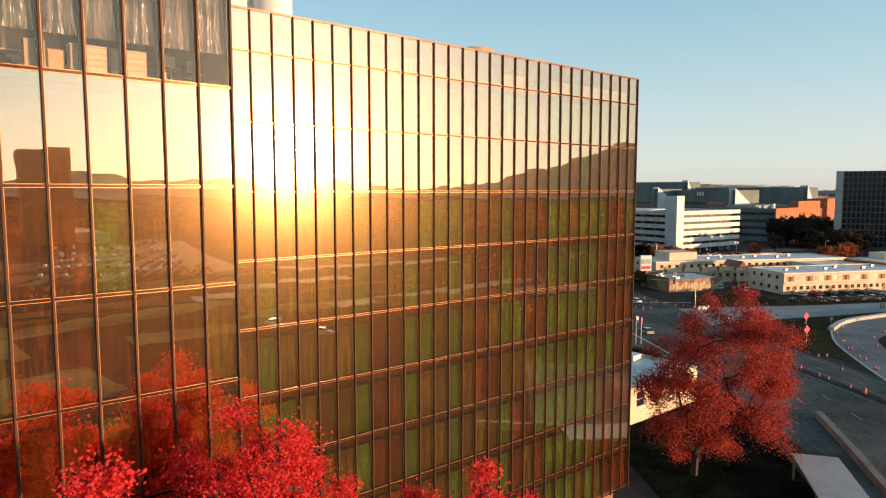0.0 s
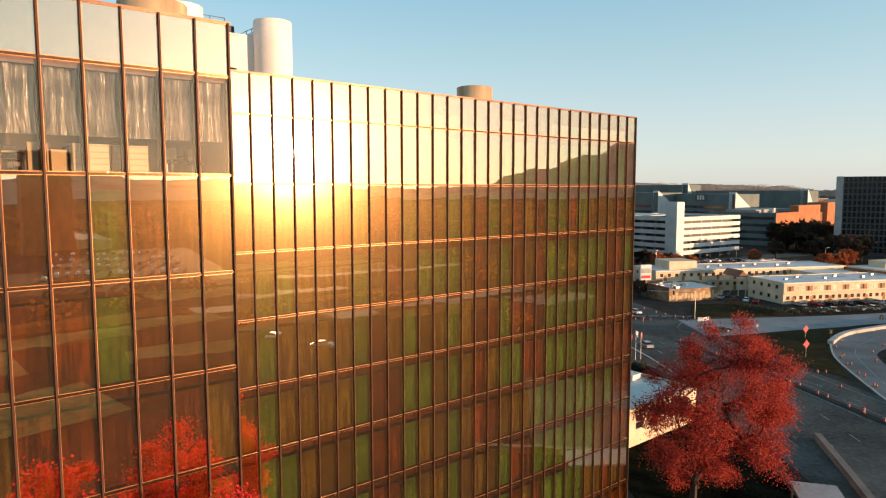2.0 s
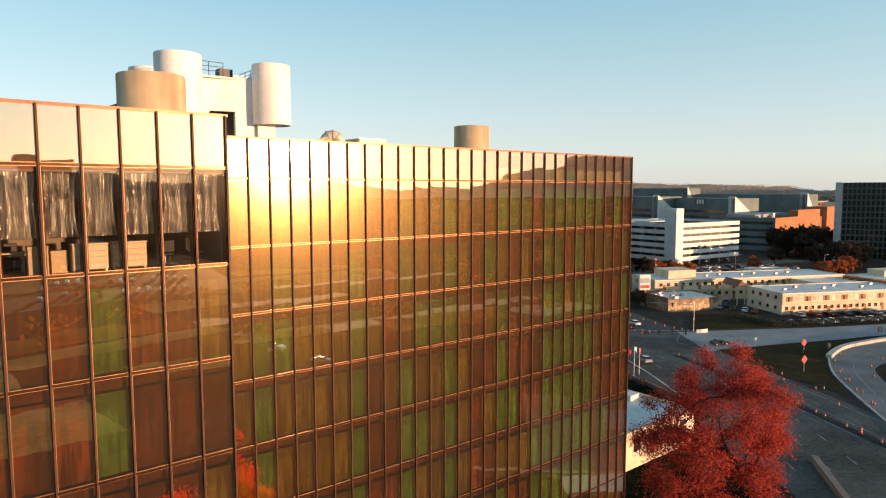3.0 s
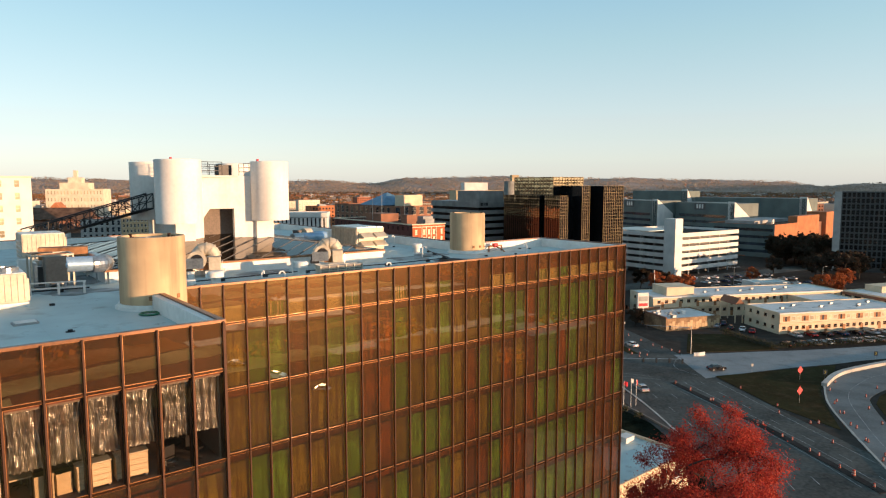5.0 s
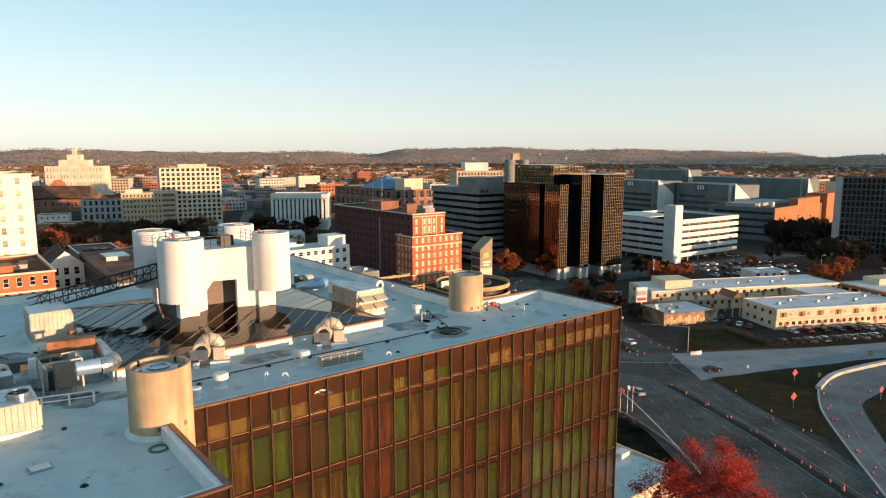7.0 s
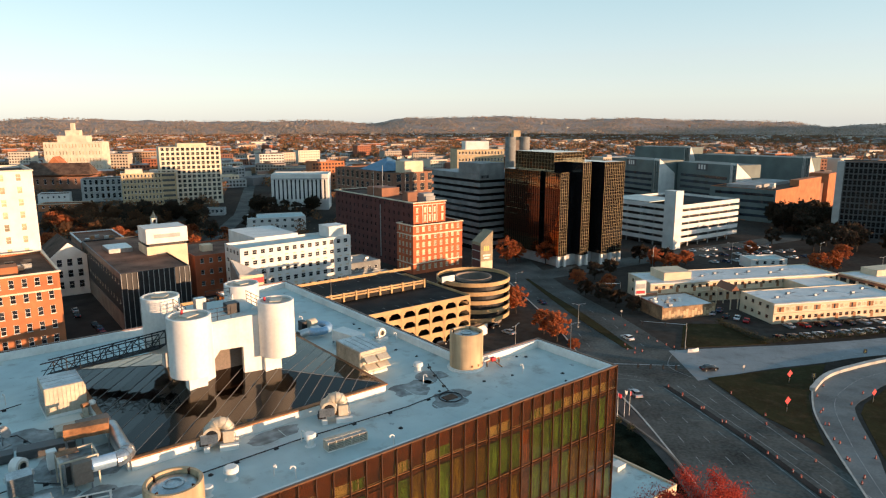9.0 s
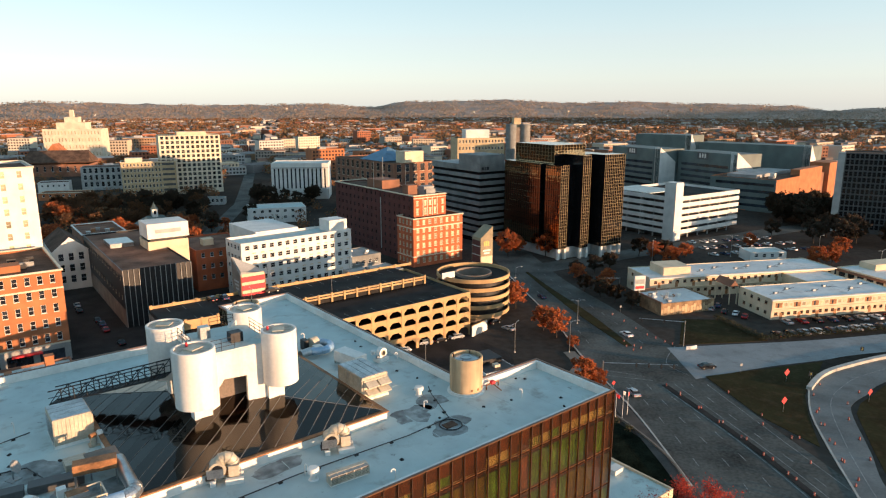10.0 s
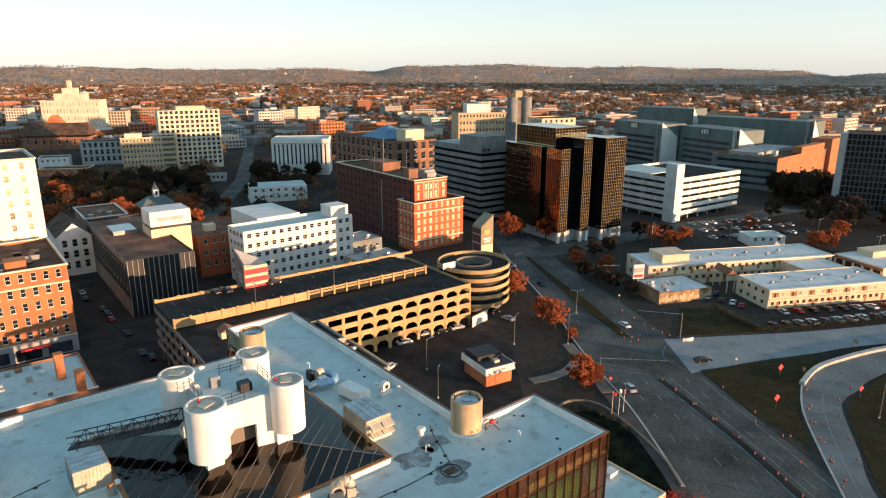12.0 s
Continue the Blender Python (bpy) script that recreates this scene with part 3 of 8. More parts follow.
MARKS = [([(60.5, 92), (61.6, 112), (58.6, 138), (55.0, 152)], 9, 3), ([(67.4, 100), (66.2, 110), (62.8, 128), (55.8, 154)], 1000, 1000), ([(71.2, 100), (69.8, 110), (66.2, 128), (59.4, 156)], 1000, 1000), ([(77.4, 100), (75.2, 112), (71.0, 136), (67.6, 156)], 1000, 1000), ([(43.0, 161.5), (54.5, 158)], 1000, 1000), ([(70.4, 165.5), (72.5, 180)], 1000, 1000), ([(88, 170.5), (108, 175), (128, 181), (170, 190)], 1000, 1000), ([(70, 180.0), (88, 182.5), (110, 185.5), (150, 194.5)], 1000, 1000),
         ([(50.5, 90), (51, 115), (49.5, 140), (47.5, 158)], 9, 3), ([(55.5, 90), (57, 115), (54, 140), (52, 158)], 9, 3),
         ([(74, 92), (72, 110), (67, 135), (63.5, 156)], 9, 3), ([(43.8, 185), (42, 205), (36.5, 238), (31, 272)], 9, 3), ([(60, 185), (55, 212), (46.5, 245), (41, 275)], 9, 3),
         ([(68.6, 182.5), (62, 170), (65.0, 161.5)], 1000, 1000), ([(41.5, 166), (53, 160.5)], 1000, 1000), ([(70, 171), (88, 176.5), (108, 180.5), (128, 186), (160, 194)], 12, 4),
         ([(84.4, 124), (90.3, 139.8), (95.4, 148.5), (102, 155), (110, 161), (128, 169.8)], 1000, 1000), ([(75.6, 90), (79.3, 107), (84.0, 123)], 1000, 1000)]
for line, step, length in MARKS:
    solid("trim_lane_marking", dashes(line, step, length, 0.14, 0.05), PAINT_WHITE, "white painted lane marking", "road marking", kind="structure")


# ---------------------------------------------------------------- the glass office building
RZ = 39.0
main = thing("glass_office_building", pose(17.16, 58.78, 0, 0, 0, RZ), "bronze mirror-glass office building with a white roof", "office building")
TOP, DECKZ = 42.8, 42.0
ROWS_Z = [42.8, 40.55, 36.75, 32.95, 29.12, 25.25, 21.37, 17.43, 13.5, 9.6, 5.7]
CX, CY = -30.1, 20.5
RIM = [(30.1, -20.5), (30.1, -10.3), (20.4, -10.3), (20.5, 30.1), (10.3, 30.1), (10.3, 20.4), (-30.1, 20.5), (-30.1, 10.3), (-20.4, 10.3), (-20.5, -30.1), (-10.3, -30.1), (-10.3, -20.5)]
RIM = [(x + CX, y + CY) for x, y in RIM]


def inset(outline, d):
    """The outline drawn in by d; corners are right angles, given anticlockwise."""
    out, n = [], len(outline)
    for i in range(n):
        p, c, q = (Vector(outline[(i + k) % n]) for k in (-1, 0, 1))
        e, f = (c - p).normalized(), (q - c).normalized()
        out.append(tuple(c + (Vector((-e.y, e.x)) + Vector((-f.y, f.x))) * d))
    return out


part("core", Shape().prism(inset(RIM, 1.1), 0, 36.9), CORE, main)
part("roof_deck", Shape().prism(inset(RIM, 0.45), 41.2, DECKZ), ROOF, main, "white roof membrane with stains")
for i in range(len(RIM)):
    rim2, rim3 = inset(RIM, 0.17), inset(RIM, 0.50)
    j = (i + 1) % len(RIM)
    part("parapet", Shape().prism([rim2[i], rim2[j], rim3[j], rim3[i]], 40.6, TOP - 0.03), CURB, main, "white inner face of the parapet")
    out = inset(RIM, -0.07)
    part("coping", Shape().prism([out[i], out[j], rim2[j], rim2[i]], TOP - 0.06, TOP + 0.05), COPING, main, "thin bronze coping")

WING_Z = [42.8] + [z + 0.22 for z in ROWS_Z[1:]]
PITCH, WING = 1.271, 1.271       # bay widths of the long front and of the wing


def folded(w, z, rnd):
    """A hanging cloth with soft upright folds."""
    s, n = Shape(), 18
    ph, k = rnd.uniform(0, 6), rnd.choice((5, 6, 7))
    for i in range(n + 1):
        u = i / n
        y = 0.016 * math.sin(ph + u * k * math.tau) + 0.008 * math.sin(ph * 2 + u * 17)
        s.v += [(w * (u - 0.5), y, 0), (w * (u - 0.5), y * 0.6, z)]
    s.f = [(2 * i, 2 * i + 2, 2 * i + 3, 2 * i + 1) for i in range(n)]
    return s


rnd = random.Random(4)
DRAPES, SHORT = {}, {}
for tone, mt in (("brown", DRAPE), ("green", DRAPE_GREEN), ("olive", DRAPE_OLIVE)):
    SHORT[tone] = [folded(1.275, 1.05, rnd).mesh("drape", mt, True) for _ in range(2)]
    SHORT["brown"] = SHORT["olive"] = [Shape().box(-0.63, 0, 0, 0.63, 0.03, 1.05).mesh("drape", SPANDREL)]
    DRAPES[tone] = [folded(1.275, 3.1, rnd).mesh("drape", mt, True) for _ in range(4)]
PANES = {}


def pane_mesh(w, z, mat):
    key = (round(w, 3), round(z, 2), mat.name)
    if key not in PANES:
        e = 0.02
        shape = Shape().box(-w / 2, -0.006, 0, w / 2, 0.006, z)
        shape.box(-w / 2, -0.03, 0, -w / 2 + e, -0.008, z).box(w / 2 - e, -0.03, 0, w / 2, -0.008, z)
        shape.box(-w / 2 + e, -0.03, 0, w / 2 - e, -0.008, e).box(-w / 2 + e, -0.03, z - e, w / 2 - e, -0.008, z)
        PANES[key] = shape.mesh("pane", mat)
        PANES[key].materials.append(GILT)
        for i, face in enumerate(PANES[key].polygons):
            face.material_index = 1 if i > 5 else 0
    return PANES[key]


def curtain_wall(name, x0, y, n, pitch, green, olive, rows, clear_row=None):
    """A glazed front along +x with n bays: panes, fins, transoms, spandrels and drapes."""
    f = new(name)
    f.parent = main
    f.matrix_basis = pose(x0, y, 0)
    L = n * pitch
    fin = Shape().box(-0.032, -0.12, 5.5, 0.032, 0.05, TOP - 0.02).box(-0.046, -0.05, 5.5, 0.046, -0.012, TOP - 0.02).mesh("fin", COPPER_DARK)
    for i in range(n + 1):
        piece("fin", fin, f, i * pitch, 0, 0)
    if clear_row is not None:
        jamb = Shape().box(-0.11, 0.05, rows[clear_row + 1], 0.11, 0.36, rows[clear_row] - 0.05).mesh("jamb", COPPER_DARK)
        for i in range(n + 1):
            piece("jamb", jamb, f, i * pitch, 0, 0)
    for z in rows[1:]:
        piece("transom", Shape().box(0, -0.075, z - 0.045, L, 0.03, z + 0.04).mesh("transom", COPPER), f, 0, 0, 0)
    for k, (zt, zb) in enumerate(zip(rows, rows[1:])):
        hgt = zt - zb - 0.1
        if k != clear_row:
            piece("spandrel", Shape().box(0, 0.28 if k else 0.09, zt - (0.55 if k else 2.2 if clear_row is not None else 1.3), L, 0.42 if k else 0.15, zt - 0.04).mesh("spandrel", SPANDREL), f, 0, 0, 0)
        for i in range(n):
            p = piece("pane", pane_mesh(pitch - 0.09, hgt, CLEAR if k == clear_row else GLASS), f, (i + 0.5) * pitch, 0, zb + 0.05, rnd.gauss(0, 0.09), rnd.gauss(0, 0.07))
            if k == clear_row or k == 0 and clear_row is not None:
                continue
            j = n - 1 - i
            tone = "green" if j in green else "olive" if j in olive else "brown"
            if rnd.random() < 0.26:
                tone = rnd.choice(("olive", "brown", "green", "olive"))
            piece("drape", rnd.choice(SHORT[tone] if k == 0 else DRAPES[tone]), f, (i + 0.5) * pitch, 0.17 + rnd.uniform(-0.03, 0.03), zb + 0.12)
    return f


front = curtain_wall("facade", -32 * PITCH, 0, 32, PITCH, {29, 27, 26, 22, 19, 16, 12, 8, 7, 6, 5, 4}, {31, 30, 28, 25, 24, 23, 18, 17, 15, 13, 3}, ROWS_Z)
curtain_wall("facade", -40.45 - 8 * WING, -9.62, 8, WING, {3}, {0}, WING_Z, clear_row=1)

# the other fronts, seen by nobody or edge-on: plain glazing bands
rest = Shape()
for a, b in zip(RIM, RIM[1:] + RIM[:1]):
    if abs(a[1] - b[1]) < 0.3 and a[1] < 2 and abs(a[0] - b[0]) > 9:
        continue
    d = (Vector(b) - Vector(a))
    ln, d = d.length, d.normalized()
    nrm = Vector((-d.y, d.x))
    for zt, zb in zip(ROWS_Z, ROWS_Z[1:]):
        p, q = Vector(a) + nrm * 0.05, Vector(b) + nrm * 0.05
        rest.prism([tuple(p), tuple(q), tuple(q + nrm * 0.1), tuple(p + nrm * 0.1)], zb + 0.08, zt - 0.08)
part("glazing_band", rest, TOWERGLASS, main, "dark bronze glazing")
part("base", Shape().prism(inset(RIM, 0.9), 0, 5.6), BRICK_BROWN, main)

# ---- the open room behind the clear row of the wing
room = new("room")
room.parent = main
room.matrix_basis = pose(-40.45 - 8 * WING, -9.62, 36.97)
W8 = 8 * WING
part("room_floor", Shape().box(0, 0.1, -0.35, W8, 9, 0.02), CARPET, room)
part("room_ceiling", Shape().box(0, 0.12, 3.55, W8, 9, 3.75), CORE, room)
part("room_back", Shape().box(0, 8.8, 0.02, W8, 9, 3.55), CORE, room)
part("room_side", Shape().box(W8 - 0.2, 0.3, 0.02, W8 - 0.05, 8.8, 3.55), CORE, room)
part("room_side", Shape().box(0.05, 0.3, 0.02, 0.2, 8.8, 3.55), CORE, room)


def main_at(x, y, z, rz=0.0):
    """A pose given in the office building's own axes."""
    return pose(17.16, 58.78, 0, 0, 0, RZ) @ pose(x, y, z, 0, 0, rz)


def foil_curtain(w, z, seed):
    s, r, nx, nz = Shape(), random.Random(seed), 44, 24
    for j in range(nz + 1):
        for i in range(nx + 1):
            u, v = i / nx, j / nz
            pinch = 1 - 0.16 * math.sin(v * 3.0)
            p = Vector((u * 4, v * 5, seed * 7.3))
            s.v.append((w * (u - 0.5) * pinch, 0.07 * math.sin(u * 40 + seed + 1.6 * noise.noise(p * 0.8)) + 0.06 * math.sin(u * 17 + 2 * seed) + 0.10 * noise.noise(p * 1.3) + r.uniform(-0.008, 0.008), z * v))
    for j in range(nz):
        for i in range(nx):
            k = j * (nx + 1) + i
            s.f.append((k, k + 1, k + nx + 2, k + nx + 1))
    return s


for i in range(8):
    c = solid("foil_curtain", foil_curtain(1.12, 2.25, i + 1), FOIL, "thin crumpled silver film curtain behind the glass", "curtain", "foil curtains", smooth=False)
    c.matrix_basis = main_at(-40.45 - W8 + (i + 0.5) * WING, -9.2, 38.27)


def desk(w):
    d = thing("desk", pose(0, 0, 0), "cream office desk by the window", "desk", "desks by the window")
    part("desktop", Shape().box(-w / 2, -0.35, 0.70, w / 2, 0.35, 0.75), STUCCO, d)
    part("drawer_unit", Shape().box(-w / 2 + 0.05, -0.3, 0.02, -w / 2 + 0.5, 0.3, 0.70), STUCCO, d)
    for k in range(3):
        part("drawer", Shape().box(-w / 2 + 0.07, -0.325, 0.05 + 0.22 * k, -w / 2 + 0.48, -0.3, 0.24 + 0.22 * k), STONE, d)
    part("leg", Shape().box(w / 2 - 0.1, -0.3, 0.0, w / 2 - 0.05, -0.25, 0.70), STEEL, d)
    part("leg", Shape().box(w / 2 - 0.1, 0.25, 0.0, w / 2 - 0.05, 0.3, 0.70), STEEL, d)
    return d


d0 = desk(1.3)
d0.matrix_basis = main_at(-47.8, -8.0, 36.99, 0)
copy_thing(d0, main_at(-49.6, -8.3, 36.99, 180))


def drawer_cabinet(w):
    c = thing("drawer_cabinet", pose(0, 0, 0), "low cream wooden cabinet with four long drawers", "cabinet", "drawer cabinets")
    part("carcass", Shape().box(-w / 2, -0.25, 0.08, w / 2, 0.25, 0.98), TANSTONE, c)
    for k in range(4):
        part("drawer", Shape().box(-w / 2 + 0.02, -0.275, 0.12 + 0.215 * k, w / 2 - 0.02, -0.25, 0.30 + 0.215 * k), STUCCO, c)
    for sx in (-1, 1):
        part("leg", Shape().box(sx * (w / 2 - 0.06) - 0.03, -0.22, 0, sx * (w / 2 - 0.06) + 0.03, 0.22, 0.08), STEEL, c)
    part("top", Shape().box(-w / 2 - 0.02, -0.29, 0.98, w / 2 + 0.02, 0.27, 1.02), STONE, c)
    return c


cab0 = drawer_cabinet(1.15)
cab0.matrix_basis = main_at(-45.3, -8.95, 36.99, 2)
copy_thing(cab0, main_at(-43.95, -8.85, 36.99, -2))


def round_table(x, y):
    t = thing("round_table", main_at(x, y, 36.99), "small round dark table by the window", "table", "round tables")
    part("tabletop", Shape().lathe(0, 0, [(0, 0.70), (0.42, 0.70), (0.44, 0.72), (0.42, 0.74), (0, 0.74)], 24), BLACK, t)
    part("column", Shape().tube((0, 0, 0.02), (0, 0, 0.7), 0.04), STEEL, t)
    part("foot", Shape().lathe(0, 0, [(0.28, 0), (0.26, 0.03), (0.05, 0.05)], 20), STEEL, t)
    return t


round_table(-42.3, -8.3)


def box_thing(w, d, z):
    s = Shape().box(-w / 2, -d / 2, 0, w / 2, d / 2, z).box(-w / 2 - 0.01, -d / 2 - 0.01, z - 0.1, w / 2 + 0.01, d / 2 + 0.01, z)
    return s


for i, (x, y, w, z) in enumerate(((-46.9, -9.0, 0.6, 1.0), (-46.25, -8.7, 0.5, 0.8), (-49.1, -8.8, 0.7, 1.0))):
    c = solid("file_box", box_thing(w, 0.45, z), TANSTONE, "stacked cream storage boxes near the window", "box", "storage boxes")
    c.matrix_basis = main_at(x, y, 36.99, 5 * i)


def office_chair():
    c = thing("office_chair", pose(0, 0, 0), "dark office chair in the glazed room", "chair", "office chairs")
    part("seat", Shape().box(-0.25, -0.25, 0.42, 0.25, 0.25, 0.50), BLACK, c, bevel=0.03)
    part("backrest", Shape().box(-0.23, 0.22, 0.55, 0.23, 0.28, 1.0), BLACK, c, bevel=0.02)
    part("post", Shape().tube((0, 0, 0.1), (0, 0, 0.42), 0.03), STEEL, c)
    for k in range(5):
        a = math.tau * k / 5
        part("leg", Shape().tube((0, 0, 0.1), (0.3 * math.cos(a), 0.3 * math.sin(a), 0.03), 0.02, n=6), BLACK, c)
    return c


c0 = office_chair()
c0.matrix_basis = main_at(-41.5, -8.8, 36.99, 30)
for x, y, a in ((-42.7, -9.0, 200), (-45.6, -7.6, 120), (-47.4, -7.2, 20), (-41.3, -7.6, 100)):
    copy_thing(c0, main_at(x, y, 36.99, a))


# ---------------------------------------------------------------- on the roof
def tan_stack(x, y, a0):
    """A round stack on an inner corner of the roof edge; a0 is where its collar begins."""
    t = thing("vent_stack", main_at(x, y, DECKZ), "round tan concrete vent stack on the white roof", "vent stack", "tan vent stacks")
    part("wall", Shape().lathe(0, 0, [(1.62, -2.6), (1.62, 3.6), (1.58, 3.66), (1.40, 3.66), (1.36, 3.6), (1.36, 2.6), (0.0, 2.6)]), TAN, t, smooth=True)
    part("flashing", Shape().ring(0, 0, 1.60, 1.86, 0.0, 0.1, 36, a0, a0 + 1.5 * math.pi).ring(0, 0, 1.60, 1.72, 0.1, 0.26, 36, a0, a0 + 1.5 * math.pi), CURB, t, "white flashing collar")
    part("lid", Shape().lathe(0, 0, [(1.30, 2.62), (1.30, 3.35), (1.1, 3.45), (0.0, 3.5)]), STEEL, t, "grey sheet metal hood", smooth=True)
    part("fan_ring", Shape().ring(0, 0, 0.45, 0.6, 3.45, 3.56, 20), STEEL, t)
    for k in range(4):
        a = 0.6 + math.tau * k / 4
        part("bracket", Shape().box(1.25, -0.03, 3.3, 1.45, 0.03, 3.7, Matrix.Rotation(a, 4, "Z")), COPPER_DARK, t)
    for k in range(3):
        a = radians(250 + 25 * k)
        part("bolt_plate", Shape().box(1.58, -0.09, 0.5, 1.66, 0.09, 0.72, Matrix.Rotation(a, 4, "Z")), RUST, t)
    return t


for x, y, a0 in ((-10.0, 10.25, math.pi / 2), (-40.4, 0.3, 0.0), (-19.9, 40.7, math.pi), (-50.4, 30.7, 1.5 * math.pi)):
    tan_stack(x, y, a0)

# glass pyramid in the middle of the roof
pyr = thing("skylight", main_at(CX, CY, DECKZ), "low dark glass skylight with pale mullions round the white tower", "skylight")
curb = Shape()
for k in range(4):
    m = Matrix.Rotation(k * math.pi / 2, 4, "Z")
    curb.box(-10.4, -10.6, 0, 10.4, -10.3, 0.75, m)
part("curb", curb, CURB, pyr, "white curb wall")
part("edge_trim", Shape().box(-10.65, -10.65, 0.75, 10.65, -10.25, 0.87).box(-10.65, 10.25, 0.75, 10.65, 10.65, 0.87).box(-10.65, -10.25, 0.75, -10.25, 10.25, 0.87).box(10.25, -10.25, 0.75, 10.65, 10.25, 0.87), RUST, pyr, "rusty edge trim")
HALF, GZ, STEP = 10.25, 0.9, 1.45
glass = new("glass_sheet")
glass.parent = pyr
bars = new("bar_set")
bars.parent = pyr
nk = int(2 * HALF / STEP) + 1


RISE = 1.4


def on_line(k):
    """The line y = x + k over the low pyramid: its two ends and the ridge between."""
    lo, hi = max(-HALF, -HALF - k), min(HALF, HALF - k)
    return (lo, lo + k, GZ), (-k / 2, k / 2, GZ + RISE * (1 - abs(k) / 2 / HALF)), (hi, hi + k, GZ)


for i in range(-nk, nk):
    k0, k1 = max(-2 * HALF + 0.01, i * STEP), min(2 * HALF - 0.01, (i + 1) * STEP)
    if k1 <= k0:
        continue
    p, q = on_line(k0 + 0.02), on_line(k1 - 0.02)
    lift = [Vector((0, 0, rnd.gauss(0, 0.02))) for _ in range(4)]
    part("pane", Shape().poly([Vector(p[0]) + lift[0], Vector(p[1]) + lift[0], Vector(q[1]) + lift[1], Vector(q[0]) + lift[1]]), SKYGLASS, glass)
    part("pane", Shape().poly([Vector(p[1]) + lift[2], Vector(p[2]) + lift[2], Vector(q[2]) + lift[3], Vector(q[1]) + lift[3]]), SKYGLASS, glass)
    if i > -nk:
        a, b, c = on_line(k0)
        part("glazing_bar", Shape().tube(a, b, 0.03, n=5).tube(b, c, 0.03, n=5), BARGREY, bars)
part("ridge", Shape().tube((-HALF, HALF, GZ), (0, 0, GZ + RISE), 0.04, n=6).tube((HALF, -HALF, GZ), (0, 0, GZ + RISE), 0.04, n=6), BARGREY, pyr)
part("well", Shape().box(-10.2, -10.2, 0.02, 10.2, 10.2, 0.1), CORE, pyr)

# white tower of four drums
DRUMCAP = material("weathered tan coating", (0.50, 0.43, 0.35), 0.85, 0, 0.15, 3, 0.6, 0.1)
add_stains(DRUMCAP, (0.26, 0.20, 0.15), 1.6, 0.5, 0.62, 0.7)
tower = thing("roof_tower", main_at(CX, CY + 0.3, DECKZ), "white stucco plant tower of four drums above the skylight", "roof tower")
TB, TT = 3.3, 8.2
for k, (sx, sy, r) in enumerate(((-1, -1, 1.72), (1, -1, 1.55), (1, 1, 1.62), (-1, 1, 1.62))):
    dr = part("drum", Shape().lathe(sx * 3.75, sy * 3.85, [(0, TB), (r, TB), (r, TT - 0.03), (r - 0.03, TT), (r - 0.2, TT), (r - 0.2, TT - 0.16), (0, TT - 0.16)], 48), WHITE, tower, smooth=True)
    part("leg", Shape().box(sx * 3.3 - 0.75, sy * 3.3 - 0.5, 0.6, sx * 3.3 + 0.75, sy * 3.3 + 0.5, TB + 0.1), WHITE, tower)
    part("cap", Shape().lathe(sx * 3.75, sy * 3.85, [(r - 0.2, TT - 0.3), (r - 0.2, TT - 0.15), (0, TT - 0.13)], 40), DRUMCAP, dr, "weathered tan cap")
    turn = Matrix.Translation((sx * 3.75, sy * 3.85, 0)) @ Matrix.Rotation(radians(25 + 38 * k), 4, "Z")
    part("hatch", Shape().box(-0.6, -0.5, TT - 0.14, 0.6, 0.5, TT + 0.02, turn), AC_BEIGE, dr, "flat metal hatch")
    if k < 2:
        part("warning_lamp", Shape().tube(turn @ Vector((0.2, 0.95, TT - 0.14)), turn @ Vector((0.2, 0.95, TT + 0.22)), 0.1, n=10), RED_PAINT, dr, "small red warning lamp")
for k in range(4):
    m = Matrix.Rotation(k * math.pi / 2, 4, "Z")
    o = [(-1.5, 0.7), (-1.5, 3.6), (-1.0, 4.3), (0.9, 4.3), (0.9, 0.7), (2.9, 0.7), (2.9, 7.0), (-1.5, 7.0)]
    fold = [(x, -2.7 - 0.8 * (x + 1.5) / 4.4, z) for x, z in o]
    s = Shape()
    s.v = [tuple(m @ Vector(p)) for p in fold] + [tuple(m @ Vector((x, y + 0.4, z))) for x, y, z in fold]
    s.f = [tuple(range(8)), tuple(range(15, 7, -1))] + [(i, (i + 1) % 8, 8 + (i + 1) % 8, 8 + i) for i in range(8)]
    part("wall", s, WHITE, tower)
    s = Shape()
    o = [(-2.9, -3.5, 0.7), (-1.5, -2.7, 0.7), (-1.5, -2.7, 7.0), (-1.8, -2.87, 7.35), (-2.9, -3.5, 7.6)]
    s.v = [tuple(m @ Vector(p)) for p in o] + [tuple(m @ Vector((x - 0.1, y + 0.4, z))) for x, y, z in o]
    s.f = [tuple(range(5)), tuple(range(9, 4, -1))] + [(i, (i + 1) % 5, 5 + (i + 1) % 5, 5 + i) for i in range(5)]
    part("wall", s, WHITE, tower)
part("tower_roof", Shape().box(-3.2, -3.2, 6.85, 3.2, 3.2, 7.03), ROOF, tower)
part("inner_shaft", Shape().box(-1.7, -1.7, 0.2, 1.7, 1.7, 6.4), CORE, tower)
for k in range(4):
    m = Matrix.Rotation(k * math.pi / 2, 4, "Z")
    rl = Shape()
    for z in (7.4, 7.75, 8.1):
        rl.tube(m @ Vector((-2.3, -3.1, z)), m @ Vector((-2.3 + 1.15 * (2 + k % 2), -3.1, z)), 0.028, n=5)
    for i in range(3 + k % 2):
        x = -2.3 + 1.15 * i
        rl.tube(m @ Vector((x, -3.1, 7.0)), m @ Vector((x, -3.1, 8.1)), 0.028, n=5)
    part("railing", rl, BLACK, tower, "thin dark steel railing")
part("roof_fan", Shape().box(0.2, -1.8, 7.03, 1.3, -0.8, 7.9), BLACK, tower, "dark fan unit")
